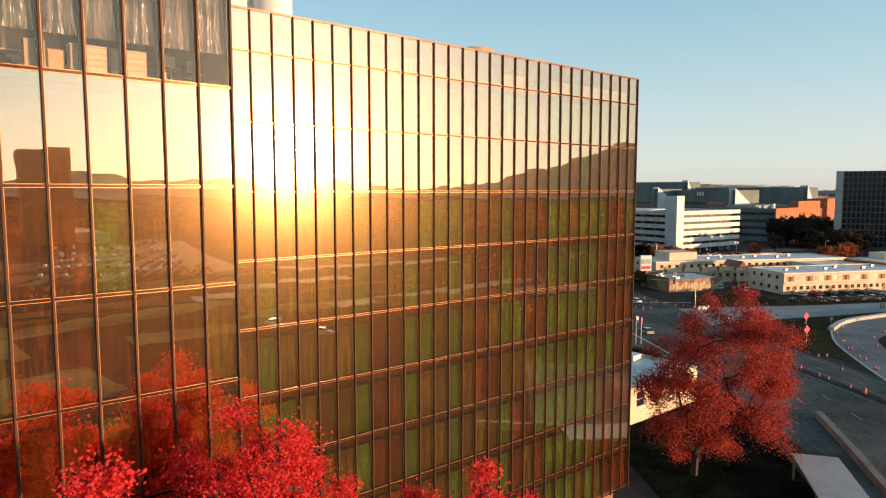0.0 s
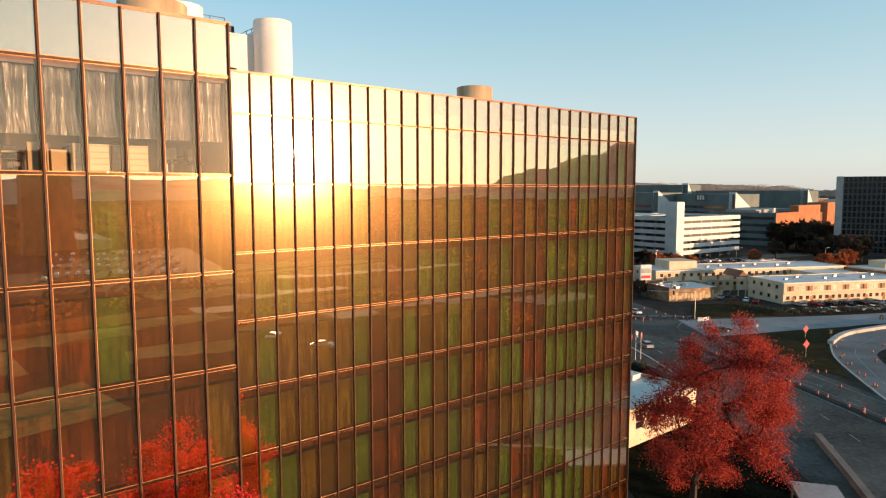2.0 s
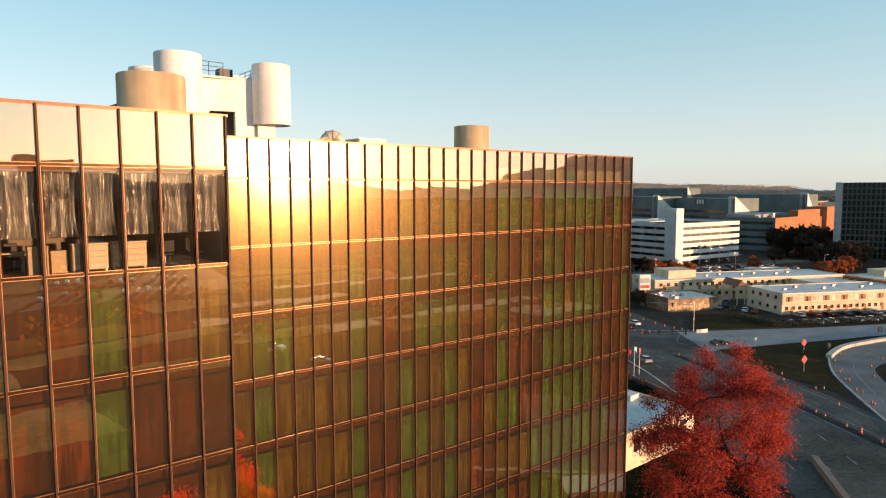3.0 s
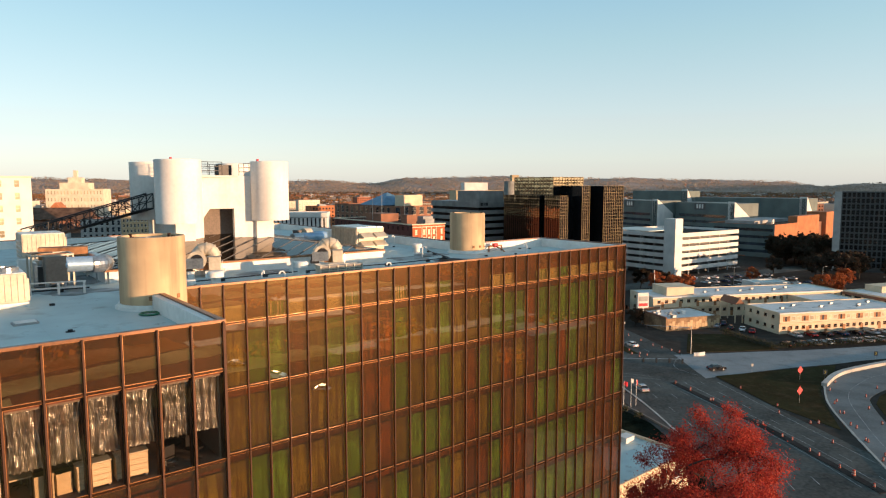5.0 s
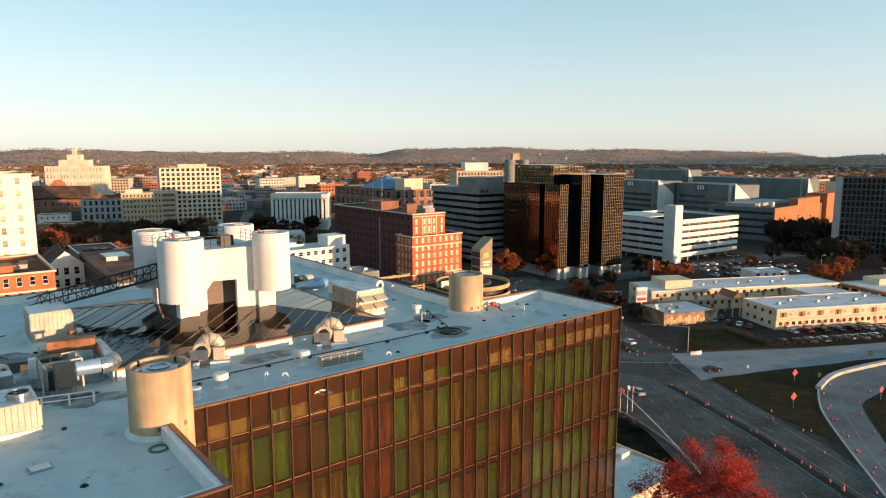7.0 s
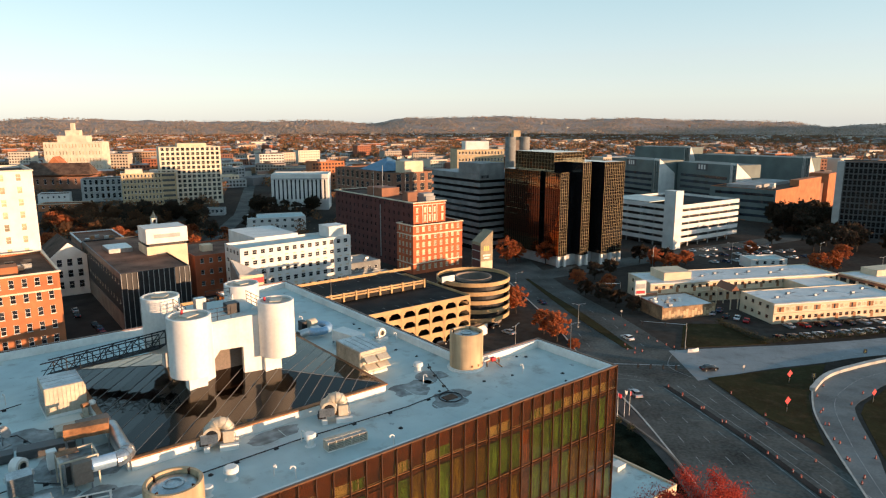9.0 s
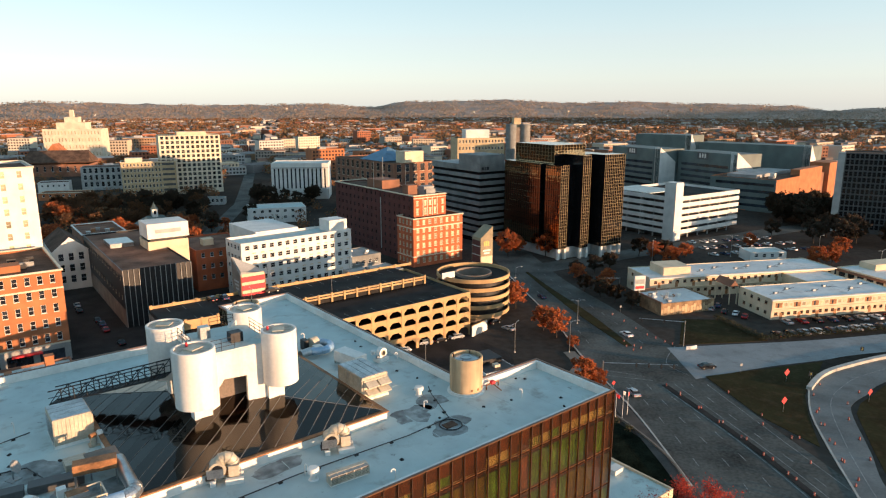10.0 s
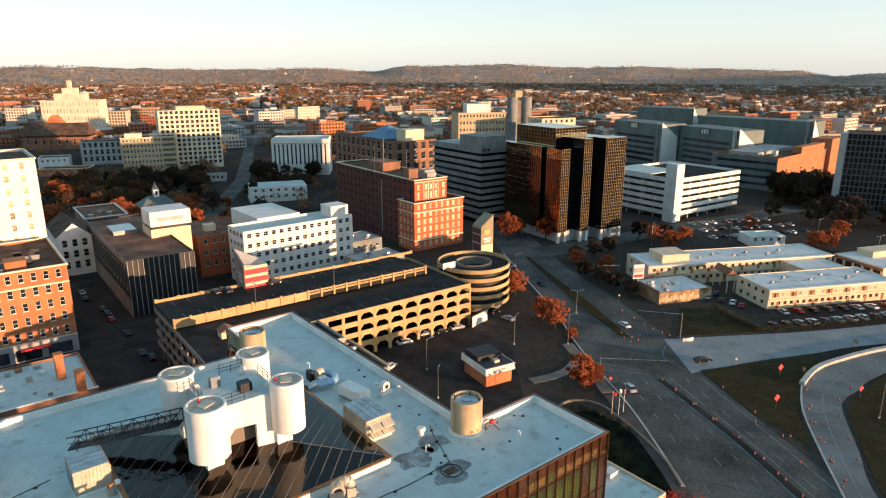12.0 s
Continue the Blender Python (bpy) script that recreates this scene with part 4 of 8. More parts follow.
part("roof_vent", Shape().box(-1.6, 0.8, 7.03, -0.7, 1.6, 8.1), STEEL, tower)


def gantry(p, q, w=1.1, hgt=1.25):
    """An open dark steel lattice walkway lying from p to q in the building's axes."""
    t = thing("lattice_walkway", main_at(0, 0, 0), "dark steel lattice walkway leaning from the white tower", "walkway")
    p, q = Vector(p), Vector(q)
    d = (q - p)
    side = Vector((d.y, -d.x, 0)).normalized() * w / 2
    up = Vector((0, 0, hgt))
    n = 9
    for sg, nm in ((-1, "side_frame"), (1, "side_frame")):
        s = Shape()
        for k in range(n):
            a, b = p + d * k / n + side * sg, p + d * (k + 1) / n + side * sg
            s.tube(a, b, 0.08, n=5).tube(a + up, b + up, 0.06, n=5).tube(a + up * 0.5, b + up * 0.5, 0.035, n=4)
            s.tube(a, a + up, 0.045, n=5)
            s.tube(*((a, b + up) if k % 2 else (a + up, b)), 0.04, n=5)
        part(nm, s, BLACK, t)
    for k in range(n * 3 + 1):
        a = p + d * k / (n * 3)
        part("tread", Shape().tube(a - side, a + side, 0.07, n=4), BLACK, t)
    part("tread_plate", Shape().poly([p - side, q - side, q + side, p + side]), BLACK, t)
    part("prop", Shape().tube(q + Vector((0.4, 0, 0)), Vector((q.x + 0.4, q.y, DECKZ)), 0.06), BLACK, t)
    return t


gantry((-34.6, 22.2, 46.3), (-42.7, 29.6, 43.3))


def air_handler(x, y, w, d, z, rz=0.0, hoods=True, fans=0):
    t = thing("air_handler", main_at(x, y, DECKZ, rz), "beige boxy air handling unit on the roof", "air handler", "air handlers")
    part("skid", Shape().box(-w / 2, -d / 2, 0, w / 2, d / 2, 0.25), CURB, t)
    part("cabinet", Shape().box(-w / 2 + 0.05, -d / 2 + 0.05, 0.25, w / 2 - 0.05, d / 2 - 0.05, z), AC_BEIGE, t, bevel=0.03)
    n = int(w / 0.28)
    for i in range(n):
        xx = -w / 2 + 0.15 + i * (w - 0.3) / max(1, n - 1)
        part("rib", Shape().box(xx - 0.03, -d / 2 + 0.01, 0.35, xx + 0.03, -d / 2 + 0.05, z - 0.1), AC_BEIGE, t)
    for k in range(4):
        part("top_panel", Shape().box(-w / 2 + 0.1, -d / 2 + 0.1 + k * (d - 0.2) / 4, z, w / 2 - 0.1, -d / 2 + 0.04 + (k + 1) * (d - 0.2) / 4, z + 0.05), STEEL, t)
    for k in range(fans):
        fx0 = -w / 2 + (k + 0.5) * w / fans
        ring = part("fan_ring", Shape().ring(fx0, 0, 0.52, 0.6, z + 0.05, z + 0.22, 20), STEEL, t)
        part("fan_blade_disc", Shape().lathe(fx0, 0, [(0.5, z + 0.1), (0.12, z + 0.14), (0, z + 0.16)], 16), BLACK, ring)
    part("side_panel", Shape().box(w / 2 - 0.05, -d / 2 + 0.2, 0.3, w / 2 + 0.06, d / 2 - 0.2, z - 0.3), AC_BEIGE, t)
    for k in range(5):
        zz = 0.5 + k * (z - 1.1) / 4
        part("louvre", Shape().box(-w / 2 - 0.03, -d / 2 + 0.3, zz, -w / 2 + 0.06, d / 2 - 0.3, zz + 0.1), STEEL, t)
    if hoods:
        for k in range(2):
            for j in range(2):
                zz = z - 0.35 - 0.75 * k
                y0 = -d / 2 + 0.3 + j * d * 0.46
                s = Shape()
                o = [(w / 2 - 0.05, zz), (w / 2 + 0.75, zz - 0.45), (w / 2 + 0.75, zz - 0.55), (w / 2 - 0.05, zz - 0.5)]
                k0 = len(s.v)
                s.v += [(a, y0, b) for a, b in o] + [(a, y0 + d * 0.4, b) for a, b in o]
                s.f += [(0, 1, 2, 3), (7, 6, 5, 4)] + [(i, (i + 1) % 4, 4 + (i + 1) % 4, 4 + i) for i in range(4)]
                part("intake_hood", s, AC_BEIGE, t)
    return t


air_handler(-18.0, 16.6, 4.6, 3.0, 2.4, -90)
air_handler(-42.3, 24.4, 3.0, 3.6, 2.5, 0, False)
air_handler(-47.95, 5.5, 4.8, 3.2, 1.75, 0, False, 3)


def arc_pipe(s, c, r, a0, a1, tube, n=10, plane="xz", sides=14):
    """Adds a bent round duct to s: an arc of radius r about c, in the given upright or level plane."""
    pts = []
    for i in range(n + 1):
        a = a0 + (a1 - a0) * i / n
        u, v = r * math.cos(a), r * math.sin(a)
        pts.append(Vector(c) + (Vector((u, 0, v)) if plane == "xz" else Vector((u, v, 0)) if plane == "xy" else Vector((0, u, v))))
    k = len(s.v)
    for i, p in enumerate(pts):
        d = (pts[min(i + 1, n)] - pts[max(i - 1, 0)]).normalized()
        side = d.cross(Vector((0, 1, 0)) if plane == "xz" else Vector((0, 0, 1)) if plane == "xy" else Vector((1, 0, 0)))
        up = side.cross(d)
        s.v += [tuple(p + (side * math.cos(math.tau * j / sides) + up * math.sin(math.tau * j / sides)) * tube) for j in range(sides)]
    for i in range(n):
        s.f += [(k + i * sides + j, k + i * sides + (j + 1) % sides, k + (i + 1) * sides + (j + 1) % sides, k + (i + 1) * sides + j) for j in range(sides)]
    return pts


def exhaust_fan(x, y, rz):
    """A blower: drum and motor on one side, a banded bend over the top, an outlet box on a white plinth."""
    t = thing("exhaust_fan", main_at(x, y, DECKZ, rz), "beige banded blower fan on a white plinth", "exhaust fan", "blower fans")
    part("plinth", Shape().box(-0.9, -0.75, 0, -0.5, 0.55, 0.42), CURB, t)
    part("plinth", Shape().box(0.2, -0.8, 0, 1.5, -0.5, 0.42).box(0.2, 0.2, 0, 1.5, 0.5, 0.42), CURB, t)
    bend = Shape()
    pts = arc_pipe(bend, (0.25, 0, 1.35), 0.55, 0.0, math.pi * 0.95, 0.42, 10)
    part("bend", bend, AC_BEIGE, t, smooth=True)
    for k in (1, 3, 5, 7):
        d = (pts[k + 1] - pts[k - 1]).normalized() * 0.05
        part("band", Shape().tube(pts[k] - d, pts[k] + d, 0.47, n=16), AC_BEIGE, t)
    part("outlet_box", Shape().box(0.42, -0.42, 0.42, 1.2, 0.42, 1.4), AC_BEIGE, t, bevel=0.04)
    part("flange", Shape().box(0.36, -0.48, 1.34, 1.26, 0.48, 1.44), STEEL, t)
    drum = part("drum", Shape().tube((-0.32, -0.5, 1.15), (-0.32, 0.5, 1.15), 0.62, n=24), AC_BEIGE, t, smooth=True)
    part("inlet", Shape().tube((-0.32, -0.6, 1.15), (-0.32, -0.49, 1.15), 0.36, 0.42, n=18), BLACK, drum)
    part("motor", Shape().tube((-1.15, -0.25, 0.8), (-0.5, -0.25, 0.8), 0.24, n=12).box(-1.2, -0.5, 0.42, -0.6, 0.1, 0.62), BLACK, t)
    part("belt_guard", Shape().box(-1.1, -0.62, 0.6, 0.1, -0.5, 1.3), STEEL, t)
    part("bracket", Shape().box(-0.15, -0.06, 0.42, 0.4, 0.06, 0.9), RUST, t)
    part("conduit", Shape().pipe([(1.3, -0.45, 0.4), (1.3, -0.45, 1.1), (1.15, -0.3, 1.2)], 0.025, 5), STEEL, t)
    return t


exhaust_fan(-25.9, 8.2, -22)
exhaust_fan(-34.7, 9.6, -22)

tr = thing("roof_vent_box", main_at(-27.2, 4.0, DECKZ, -4), "long low beige vent box with dark louvres", "vent box")
part("body", Shape().box(-1.6, -0.4, 0.1, 1.6, 0.3, 0.75), SIGN_DARK, tr)
for k in range(4):
    part("louvre", Shape().box(-1.6, -0.46, 0.16 + 0.13 * k, 1.6, -0.40, 0.22 + 0.13 * k), AC_BEIGE, tr)
for k in range(6):
    part("rib", Shape().box(-1.62 + 0.63 * k, -0.48, 0.1, -1.55 + 0.63 * k, 0.34, 0.8), AC_BEIGE, tr)
part("lid", Shape().box(-1.65, -0.05, 0.75, 1.65, 0.35, 0.81), AC_BEIGE, tr)
part("lid_glazing", Shape().box(-1.6, -0.44, 0.745, 1.6, -0.05, 0.78), GREY, tr)
part("base", Shape().box(-1.6, -0.42, 0, 1.6, 0.32, 0.1), CURB, tr)


def curb_vent(x, y, r=0.35, z=0.7):
    t = thing("mushroom_vent", main_at(x, y, DECKZ), "small white mushroom vent on the roof", "roof vent", "mushroom vents")
    part("pipe", Shape().lathe(0, 0, [(r * 0.9, 0), (r * 0.6, 0.08), (r * 0.6, z * 0.6)], 20), CURB, t, smooth=True)
    part("cap", Shape().lathe(0, 0, [(r, z * 0.6), (r, z * 0.9), (r * 0.8, z), (0, z)], 20), CURB, t, smooth=True)
    return t


for x, y, r, z in ((-14.3, 12.3, 0.45, 0.9), (-35.6, 4.6, 0.5, 0.95), (-29.3, 5.5, 0.45, 1.0), (-12.0, 24.0, 0.3, 0.5), (-37.5, 3.6, 0.35, 0.7)):
    curb_vent(x, y, r, z)


def stand_pipe(x, y, z=0.8):
    t = thing("vent_pipe", main_at(x, y, DECKZ, random.uniform(0, 360)), "thin white bent vent pipe on the roof", "vent pipe", "vent pipes")
    part("pipe", Shape().pipe([(0, 0, 0), (0, 0, z), (0.12, 0, z + 0.12), (0.3, 0, z + 0.1), (0.34, 0, z - 0.05)], 0.05, 8), CURB, t)
    return t


for x, y in ((-15.8, 9.5), (-33.2, 3.2), (-32.2, 2.0), (-7.0, 5.5), (-10.8, 21.0), (-16.0, 33.0), (-29.5, 6.5), (-46, 28), (-24.5, 1.6)):
    stand_pipe(x, y)


elbow_duct = thing("air_duct", main_at(0, 0, DECKZ), "shiny galvanised air duct with a segmented elbow", "air duct")
part("duct_run", Shape().tube((-43.0, 9.6, 1.45), (-41.5, 9.6, 1.4), 0.47, n=18), BLUEDUCT, elbow_duct, smooth=True)
bend_shape = Shape()
ring_pts = arc_pipe(bend_shape, (-41.5, 10.5, 1.35), 0.9, radians(-90), radians(5), 0.53, 7, "xy", 16)
part("elbow", bend_shape, STEEL, elbow_duct)
for k in range(1, 7, 2):
    d = (ring_pts[k + 1] - ring_pts[k - 1]).normalized() * 0.03
    part("seam", Shape().tube(ring_pts[k] - d, ring_pts[k] + d, 0.56, n=16), STEEL, elbow_duct)
part("duct_run", Shape().tube((-40.6, 10.5, 1.35), (-40.45, 15.6, 1.2), 0.42, n=16), STEEL, elbow_duct, smooth=True)
for yy in (11.5, 14.6):
    part("leg", Shape().box(-40.95, yy, 0, -40.85, yy + 0.08, 1.0).box(-40.2, yy, 0, -40.1, yy + 0.08, 1.0), STEEL, elbow_duct)

# bent pale blue duct at the skylight corner, with its fan
fx = thing("flexible_duct", main_at(-16.6, 28.4, DECKZ), "bent pale blue flexible duct with a fan box", "air duct")
hose_shape = Shape()
arc_pipe(hose_shape, (0, 0, 0.75), 1.45, radians(-150), radians(75), 0.44, 18, "xy")
part("hose", hose_shape, BLUEDUCT, fx, smooth=True)
part("hose_end", Shape().tube((-1.2, -0.7, 0.75), (-2.7, -1.0, 0.7), 0.46, n=16), STEEL, fx, smooth=True)
part("fan_box", Shape().box(-0.55, -0.4, 0, 0.45, 0.45, 0.9), CURB, fx, bevel=0.03)
part("fan_housing", Shape().tube((-0.4, 1.1, 0.9), (0.5, 1.4, 0.9), 0.62, n=18), AC_BEIGE, fx, smooth=True)
part("motor", Shape().box(-1.1, 1.2, 0.1, -0.5, 2.2, 1.3), BLACK, fx)
part("curb", Shape().box(-1.2, 0.9, 0, 0.8, 2.3, 0.12), CURB, fx)


def small_blower(x, y, rz):
    t = thing("small_blower", main_at(x, y, DECKZ, rz), "small round white blower on a roof curb", "blower", "small blowers")
    part("curb", Shape().box(-0.8, -0.5, 0, 0.7, 0.5, 0.4), CURB, t)
    part("housing", Shape().tube((0, -0.3, 0.95), (0, 0.3, 0.95), 0.55, n=20), CURB, t, smooth=True)
    part("inlet_ring", Shape().tube((0, -0.36, 0.95), (0, -0.29, 0.95), 0.34, n=18), AC_BEIGE, t)
    part("inlet", Shape().tube((0, -0.38, 0.95), (0, -0.35, 0.95), 0.24, n=14), BLACK, t)
    part("throat", Shape().box(-0.5, -0.28, 0.4, 0.0, 0.28, 1.1), CURB, t)
    part("motor", Shape().tube((-0.75, 0, 0.55), (-0.45, 0, 0.55), 0.16, n=10), STEEL, t)
    return t


small_blower(-12.2, 22.0, 10)
small_blower(-46.6, 13.6, 40)
small_blower(-49.3, 17.5, 80)


def plenum(x, y, w, d, z0, z1, mat, label, rz=0.0):
    t = thing("duct_box", main_at(x, y, DECKZ, rz), label, "duct box", "duct boxes")
    part("housing", Shape().box(-w / 2, -d / 2, z0, w / 2, d / 2, z1), mat, t, bevel=0.02)
    for sx in (-1, 1):
        for sy in (-1, 1):
            part("leg", Shape().box(sx * (w / 2 - 0.1) - 0.05, sy * (d / 2 - 0.1) - 0.05, 0, sx * (w / 2 - 0.1) + 0.05, sy * (d / 2 - 0.1) + 0.05, z0 + 0.02), STEEL, t)
    part("seam", Shape().box(-w / 2 - 0.02, -d / 2 - 0.02, (z0 + z1) / 2 - 0.03, w / 2 + 0.02, d / 2 + 0.02, (z0 + z1) / 2 + 0.03), mat, t)
    return t


plenum(-43.5, 9.7, 1.1, 1.1, 0.5, 2.0, CORE, "grey metal duct box on legs")
plenum(-42.2, 14.9, 2.9, 1.0, 1.3, 2.1, RUST, "rust brown duct box on legs", -12)
plenum(-44.6, 16.4, 3.6, 1.1, 0.1, 0.75, SIGN_DARK, "long black curb box on the roof", -10)
plenum(-44.7, 13.2, 0.6, 0.6, 0.3, 1.6, CURB, "small white switch box on legs")
plenum(-15.6, 23.0, 3.6, 1.6, 0.3, 1.5, CURB, "white duct box beside the air handler", 100)
plenum(-43.0, 18.0, 1.6, 1.4, 0.3, 1.0, AC_BEIGE, "beige duct box on legs")
plenum(-46.8, 11.2, 1.4, 1.2, 0.3, 1.5, STEEL, "grey metal duct box on legs")
plenum(-41.4, 16.6, 2.2, 1.8, 1.3, 1.5, CORE, "flat brown duct box on legs")

for pts in ([(-39, 6.3), (-30, 6.6), (-20, 6.2), (-15.2, 6.6), (-13.4, 11.5), (-12.6, 13)], [(-58, 24), (-50, 25.5), (-45, 27)], [(-50, 11.6), (-46.2, 12.3), (-44.6, 10.8)], [(-49.6, 21.4), (-46, 20.6), (-45.2, 18.0)], [(-50, 8.6), (-45.0, 8.2), (-42.0, 8.0)]):
    t = thing("conduit", main_at(0, 0, DECKZ), "thin dark conduit on rubber blocks across the roof", "conduit", "roof conduits")
    part("pipe", Shape().pipe([(x, y, 0.16) for x, y in pts], 0.045, 6), BLACK, t)
    for a, b in zip(pts, pts[1:]):
        n = max(1, int((Vector(b) - Vector(a)).length / 2.6))
        for k in range(n):
            p = Vector(a).lerp(Vector(b), (k + 0.5) / n)
            part("block", Shape().box(p.x - 0.15, p.y - 0.1, 0, p.x + 0.15, p.y + 0.1, 0.13), RUBBER, t)

hose = thing("garden_hose", main_at(-41.3, -2.2, DECKZ), "coiled green hose lying on the roof", "hose")
part("coil", Shape().lathe(0, 0, [(0.42, 0.0), (0.5, 0.05), (0.42, 0.1), (0.34, 0.05), (0.42, 0.0)], 24), material("green rubber", (0.02, 0.16, 0.08), 0.5), hose, smooth=True)
hatch = thing("roof_hatch", main_at(-46.3, -0.9, DECKZ, 4), "flat pale access hatch on the roof", "roof hatch")
part("frame", Shape().box(-0.5, -0.35, 0, 0.5, 0.35, 0.09), GREY, hatch)
part("lid", Shape().box(-0.42, -0.28, 0.09, 0.42, 0.28, 0.13), CURB, hatch)
ring = thing("pipe_loop", main_at(-15.8, 5.6, DECKZ), "dark pipe loop and debris on the roof", "pipe")
part("loop", Shape().lathe(0, 0, [(1.0, 0.0), (1.06, 0.06), (1.0, 0.12), (0.94, 0.06), (1.0, 0.0)], 28), BLACK, ring, smooth=True)
part("pad", Shape().box(-0.7, -0.4, 0, 0.5, 0.4, 0.12), DARKROOF, ring)
pipes = thing("valve_set", main_at(-7.6, 9.0, DECKZ), "rusty pipe valves by the parapet", "valves")
part("pipe", Shape().pipe([(-0.8, 0, 0.0), (-0.8, 0, 0.5), (0.9, 0.1, 0.5), (0.9, 0.1, 0.0)], 0.07).pipe([(0, 0, 0.5), (0, -0.8, 0.3), (0.3, -1.0, 0)], 0.06), RUST, pipes)
part("valve", Shape().box(-0.2, -0.15, 0.4, 0.25, 0.2, 0.75), RED_PAINT, pipes)


GRIME = material("grimy roof membrane", (0.27, 0.30, 0.295), 0.8, 0, 0.3, 1.2, 0.3, 0.1)
add_stains(GRIME, (0.12, 0.12, 0.115), 0.9, 0.48, 0.64, 0.8)
rg2 = random.Random(41)
for x, y, size, wide in ((-43.0, 13.2, 3.0, 1.2), (-46.4, 9.2, 1.6, 1.6), (-42.6, 7.6, 1.4, 1.5), (-46.0, 19.6, 2.0, 1.3), (-15.9, 5.5, 1.5, 1.3), (-17.0, 9.4, 1.5, 1.6), (-14.4, 10.6, 1.3, 1.2), (-30.5, 8.8, 0.9, 2.2)):
    edge = []
    for k in range(28):
        a = math.tau * k / 28
        rr = size * (1 + 0.55 * noise.noise(Vector((math.cos(a) * 1.6 + x, math.sin(a) * 1.6, y))) + rg2.uniform(-0.06, 0.06))
        edge.append((x + rr * wide * math.cos(a), y + rr * math.sin(a)))
    part("membrane_patch", Shape().prism(edge, DECKZ - 0.01, DECKZ + 0.006), GRIME, main, "grimy patched membrane")


# small things on the membrane: drains, seams, blocks
def roof_drain(x, y):
    t = thing("roof_drain", main_at(x, y, DECKZ), "small dark cast roof drain", "roof drain", "roof drains")
    part("bowl", Shape().lathe(0, 0, [(0.2, 0.004), (0.18, 0.03), (0.1, 0.03), (0.1, 0.1), (0.0, 0.12)], 16), BLACK, t)
    return t


for x, y in ((-4.0, 3.2), (-3.5, 8.5), (-22.5, 3.6), (-12.6, 18.5), (-11.8, 27.0), (-36.5, 6.0), (-45.0, -4.0), (-48.0, -1.5), (-47.0, 22.0), (-54.0, 26.0)):
    roof_drain(x, y)
rs = random.Random(91)
for k in range(11):
    x = -2.6 - 3.05 * k
    part("membrane_seam", Shape().box(x - 0.035, 0.72, DECKZ, x + 0.035, 9.6 if x > -19.8 else 9.4, DECKZ + 0.008), ROOF, main)
for k in range(6):
    y = 12.4 + 3.05 * k
    part("membrane_seam", Shape().box(-18.9, y - 0.035, DECKZ, -10.35, y + 0.035, DECKZ + 0.008), ROOF, main)
for k in range(3):
    x = -43.2 - 2.6 * k
    part("membrane_seam", Shape().box(x - 0.035, -8.9, DECKZ, x + 0.035, -0.5, DECKZ + 0.008), ROOF, main)


def paver(x, y, w, rz):
    t = thing("roof_block", main_at(x, y, DECKZ, rz), "small dark rubber block lying on the roof", "block", "roof blocks")
    part("block", Shape().box(-w, -0.09, 0, w, 0.09, 0.11), RUBBER, t)
    return t


for _ in range(16):
    x, y = rs.uniform(-19, -1), rs.uniform(1, 9.5)
    if rs.random() < 0.45:
        x, y = rs.uniform(-50, -41.5), rs.uniform(-7, 28)
    elif rs.random() < 0.4:
        x, y = rs.uniform(-19, -11), rs.uniform(12, 32)
    paver(x, y, rs.uniform(0.07, 0.16), rs.uniform(0, 180))

rl2 = random.Random(17)
for k in range(16):
    lx, ly = rl2.uniform(-70, 120), rl2.uniform(-290, -95)
    w, d = rl2.uniform(14, 46), rl2.uniform(4, 11)
    lot = solid("lawn_lot", Shape().box(-w, -d, 0, w, d, 0.05 + 0.004 * k), (DRYGRASS, DIRT, DRYGRASS, PAVING)[k % 4], "dry grass clearing beyond the road", "lawn", kind="structure")
    lot.matrix_basis = main_at(lx, ly, 0, rl2.uniform(-12, 12))

plenum(-48.6, 17.0, 4.0, 1.0, 0.1, 0.7, SIGN_DARK, "long black curb box on the roof", -8)
frame_unit = thing("open_frame_unit", main_at(-43.6, 10.6, DECKZ), "open steel frame with a dark fan box inside", "fan unit")
for sx in (-1, 1):
    for sy in (-1, 1):
        part("post", Shape().box(sx * 1.1 - 0.05, sy * 0.9 - 0.05, 0, sx * 1.1 + 0.05, sy * 0.9 + 0.05, 2.1), AC_BEIGE, frame_unit)
    part("rail", Shape().box(sx * 1.1 - 0.05, -0.85, 2.0, sx * 1.1 + 0.05, 0.85, 2.1), AC_BEIGE, frame_unit)
    part("rail", Shape().box(-1.05, sx * 0.9 - 0.05, 2.0, 1.05, sx * 0.9 + 0.05, 2.1), AC_BEIGE, frame_unit)
part("fan_box", Shape().box(-0.7, 0.0, 0.15, 0.6, 0.75, 1.3), SIGN_DARK, frame_unit)
part("belt_guard", Shape().box(-0.9, -0.5, 0.2, -0.75, 0.6, 1.6), STEEL, frame_unit)
part("top_sheet", Shape().box(-1.1, 0.1, 2.1, 0.2, 0.9, 2.13), RUST, frame_unit)
pump = thing("pump_set", main_at(-40.9, 21.6, DECKZ), "small rusty pump with a white tank beside the air handler", "pump")
part("tank", Shape().lathe(0.3, 0, [(0, 0.1), (0.28, 0.1), (0.28, 1.0), (0.2, 1.15), (0, 1.2)], 18), CURB, pump, smooth=True)
part("motor", Shape().tube((-0.5, -0.3, 0.95), (0.0, -0.1, 0.95), 0.2, n=12), RUST, pump)
part("stand", Shape().box(-0.6, -0.45, 0, 0.6, 0.4, 0.1).box(-0.45, -0.4, 0.1, -0.1, 0.1, 0.8), AC_BEIGE, pump)
rack = thing("pipe_rack", main_at(-44.4, 7.4, DECKZ, -14), "low white pipe rack with two rails", "pipe rack")
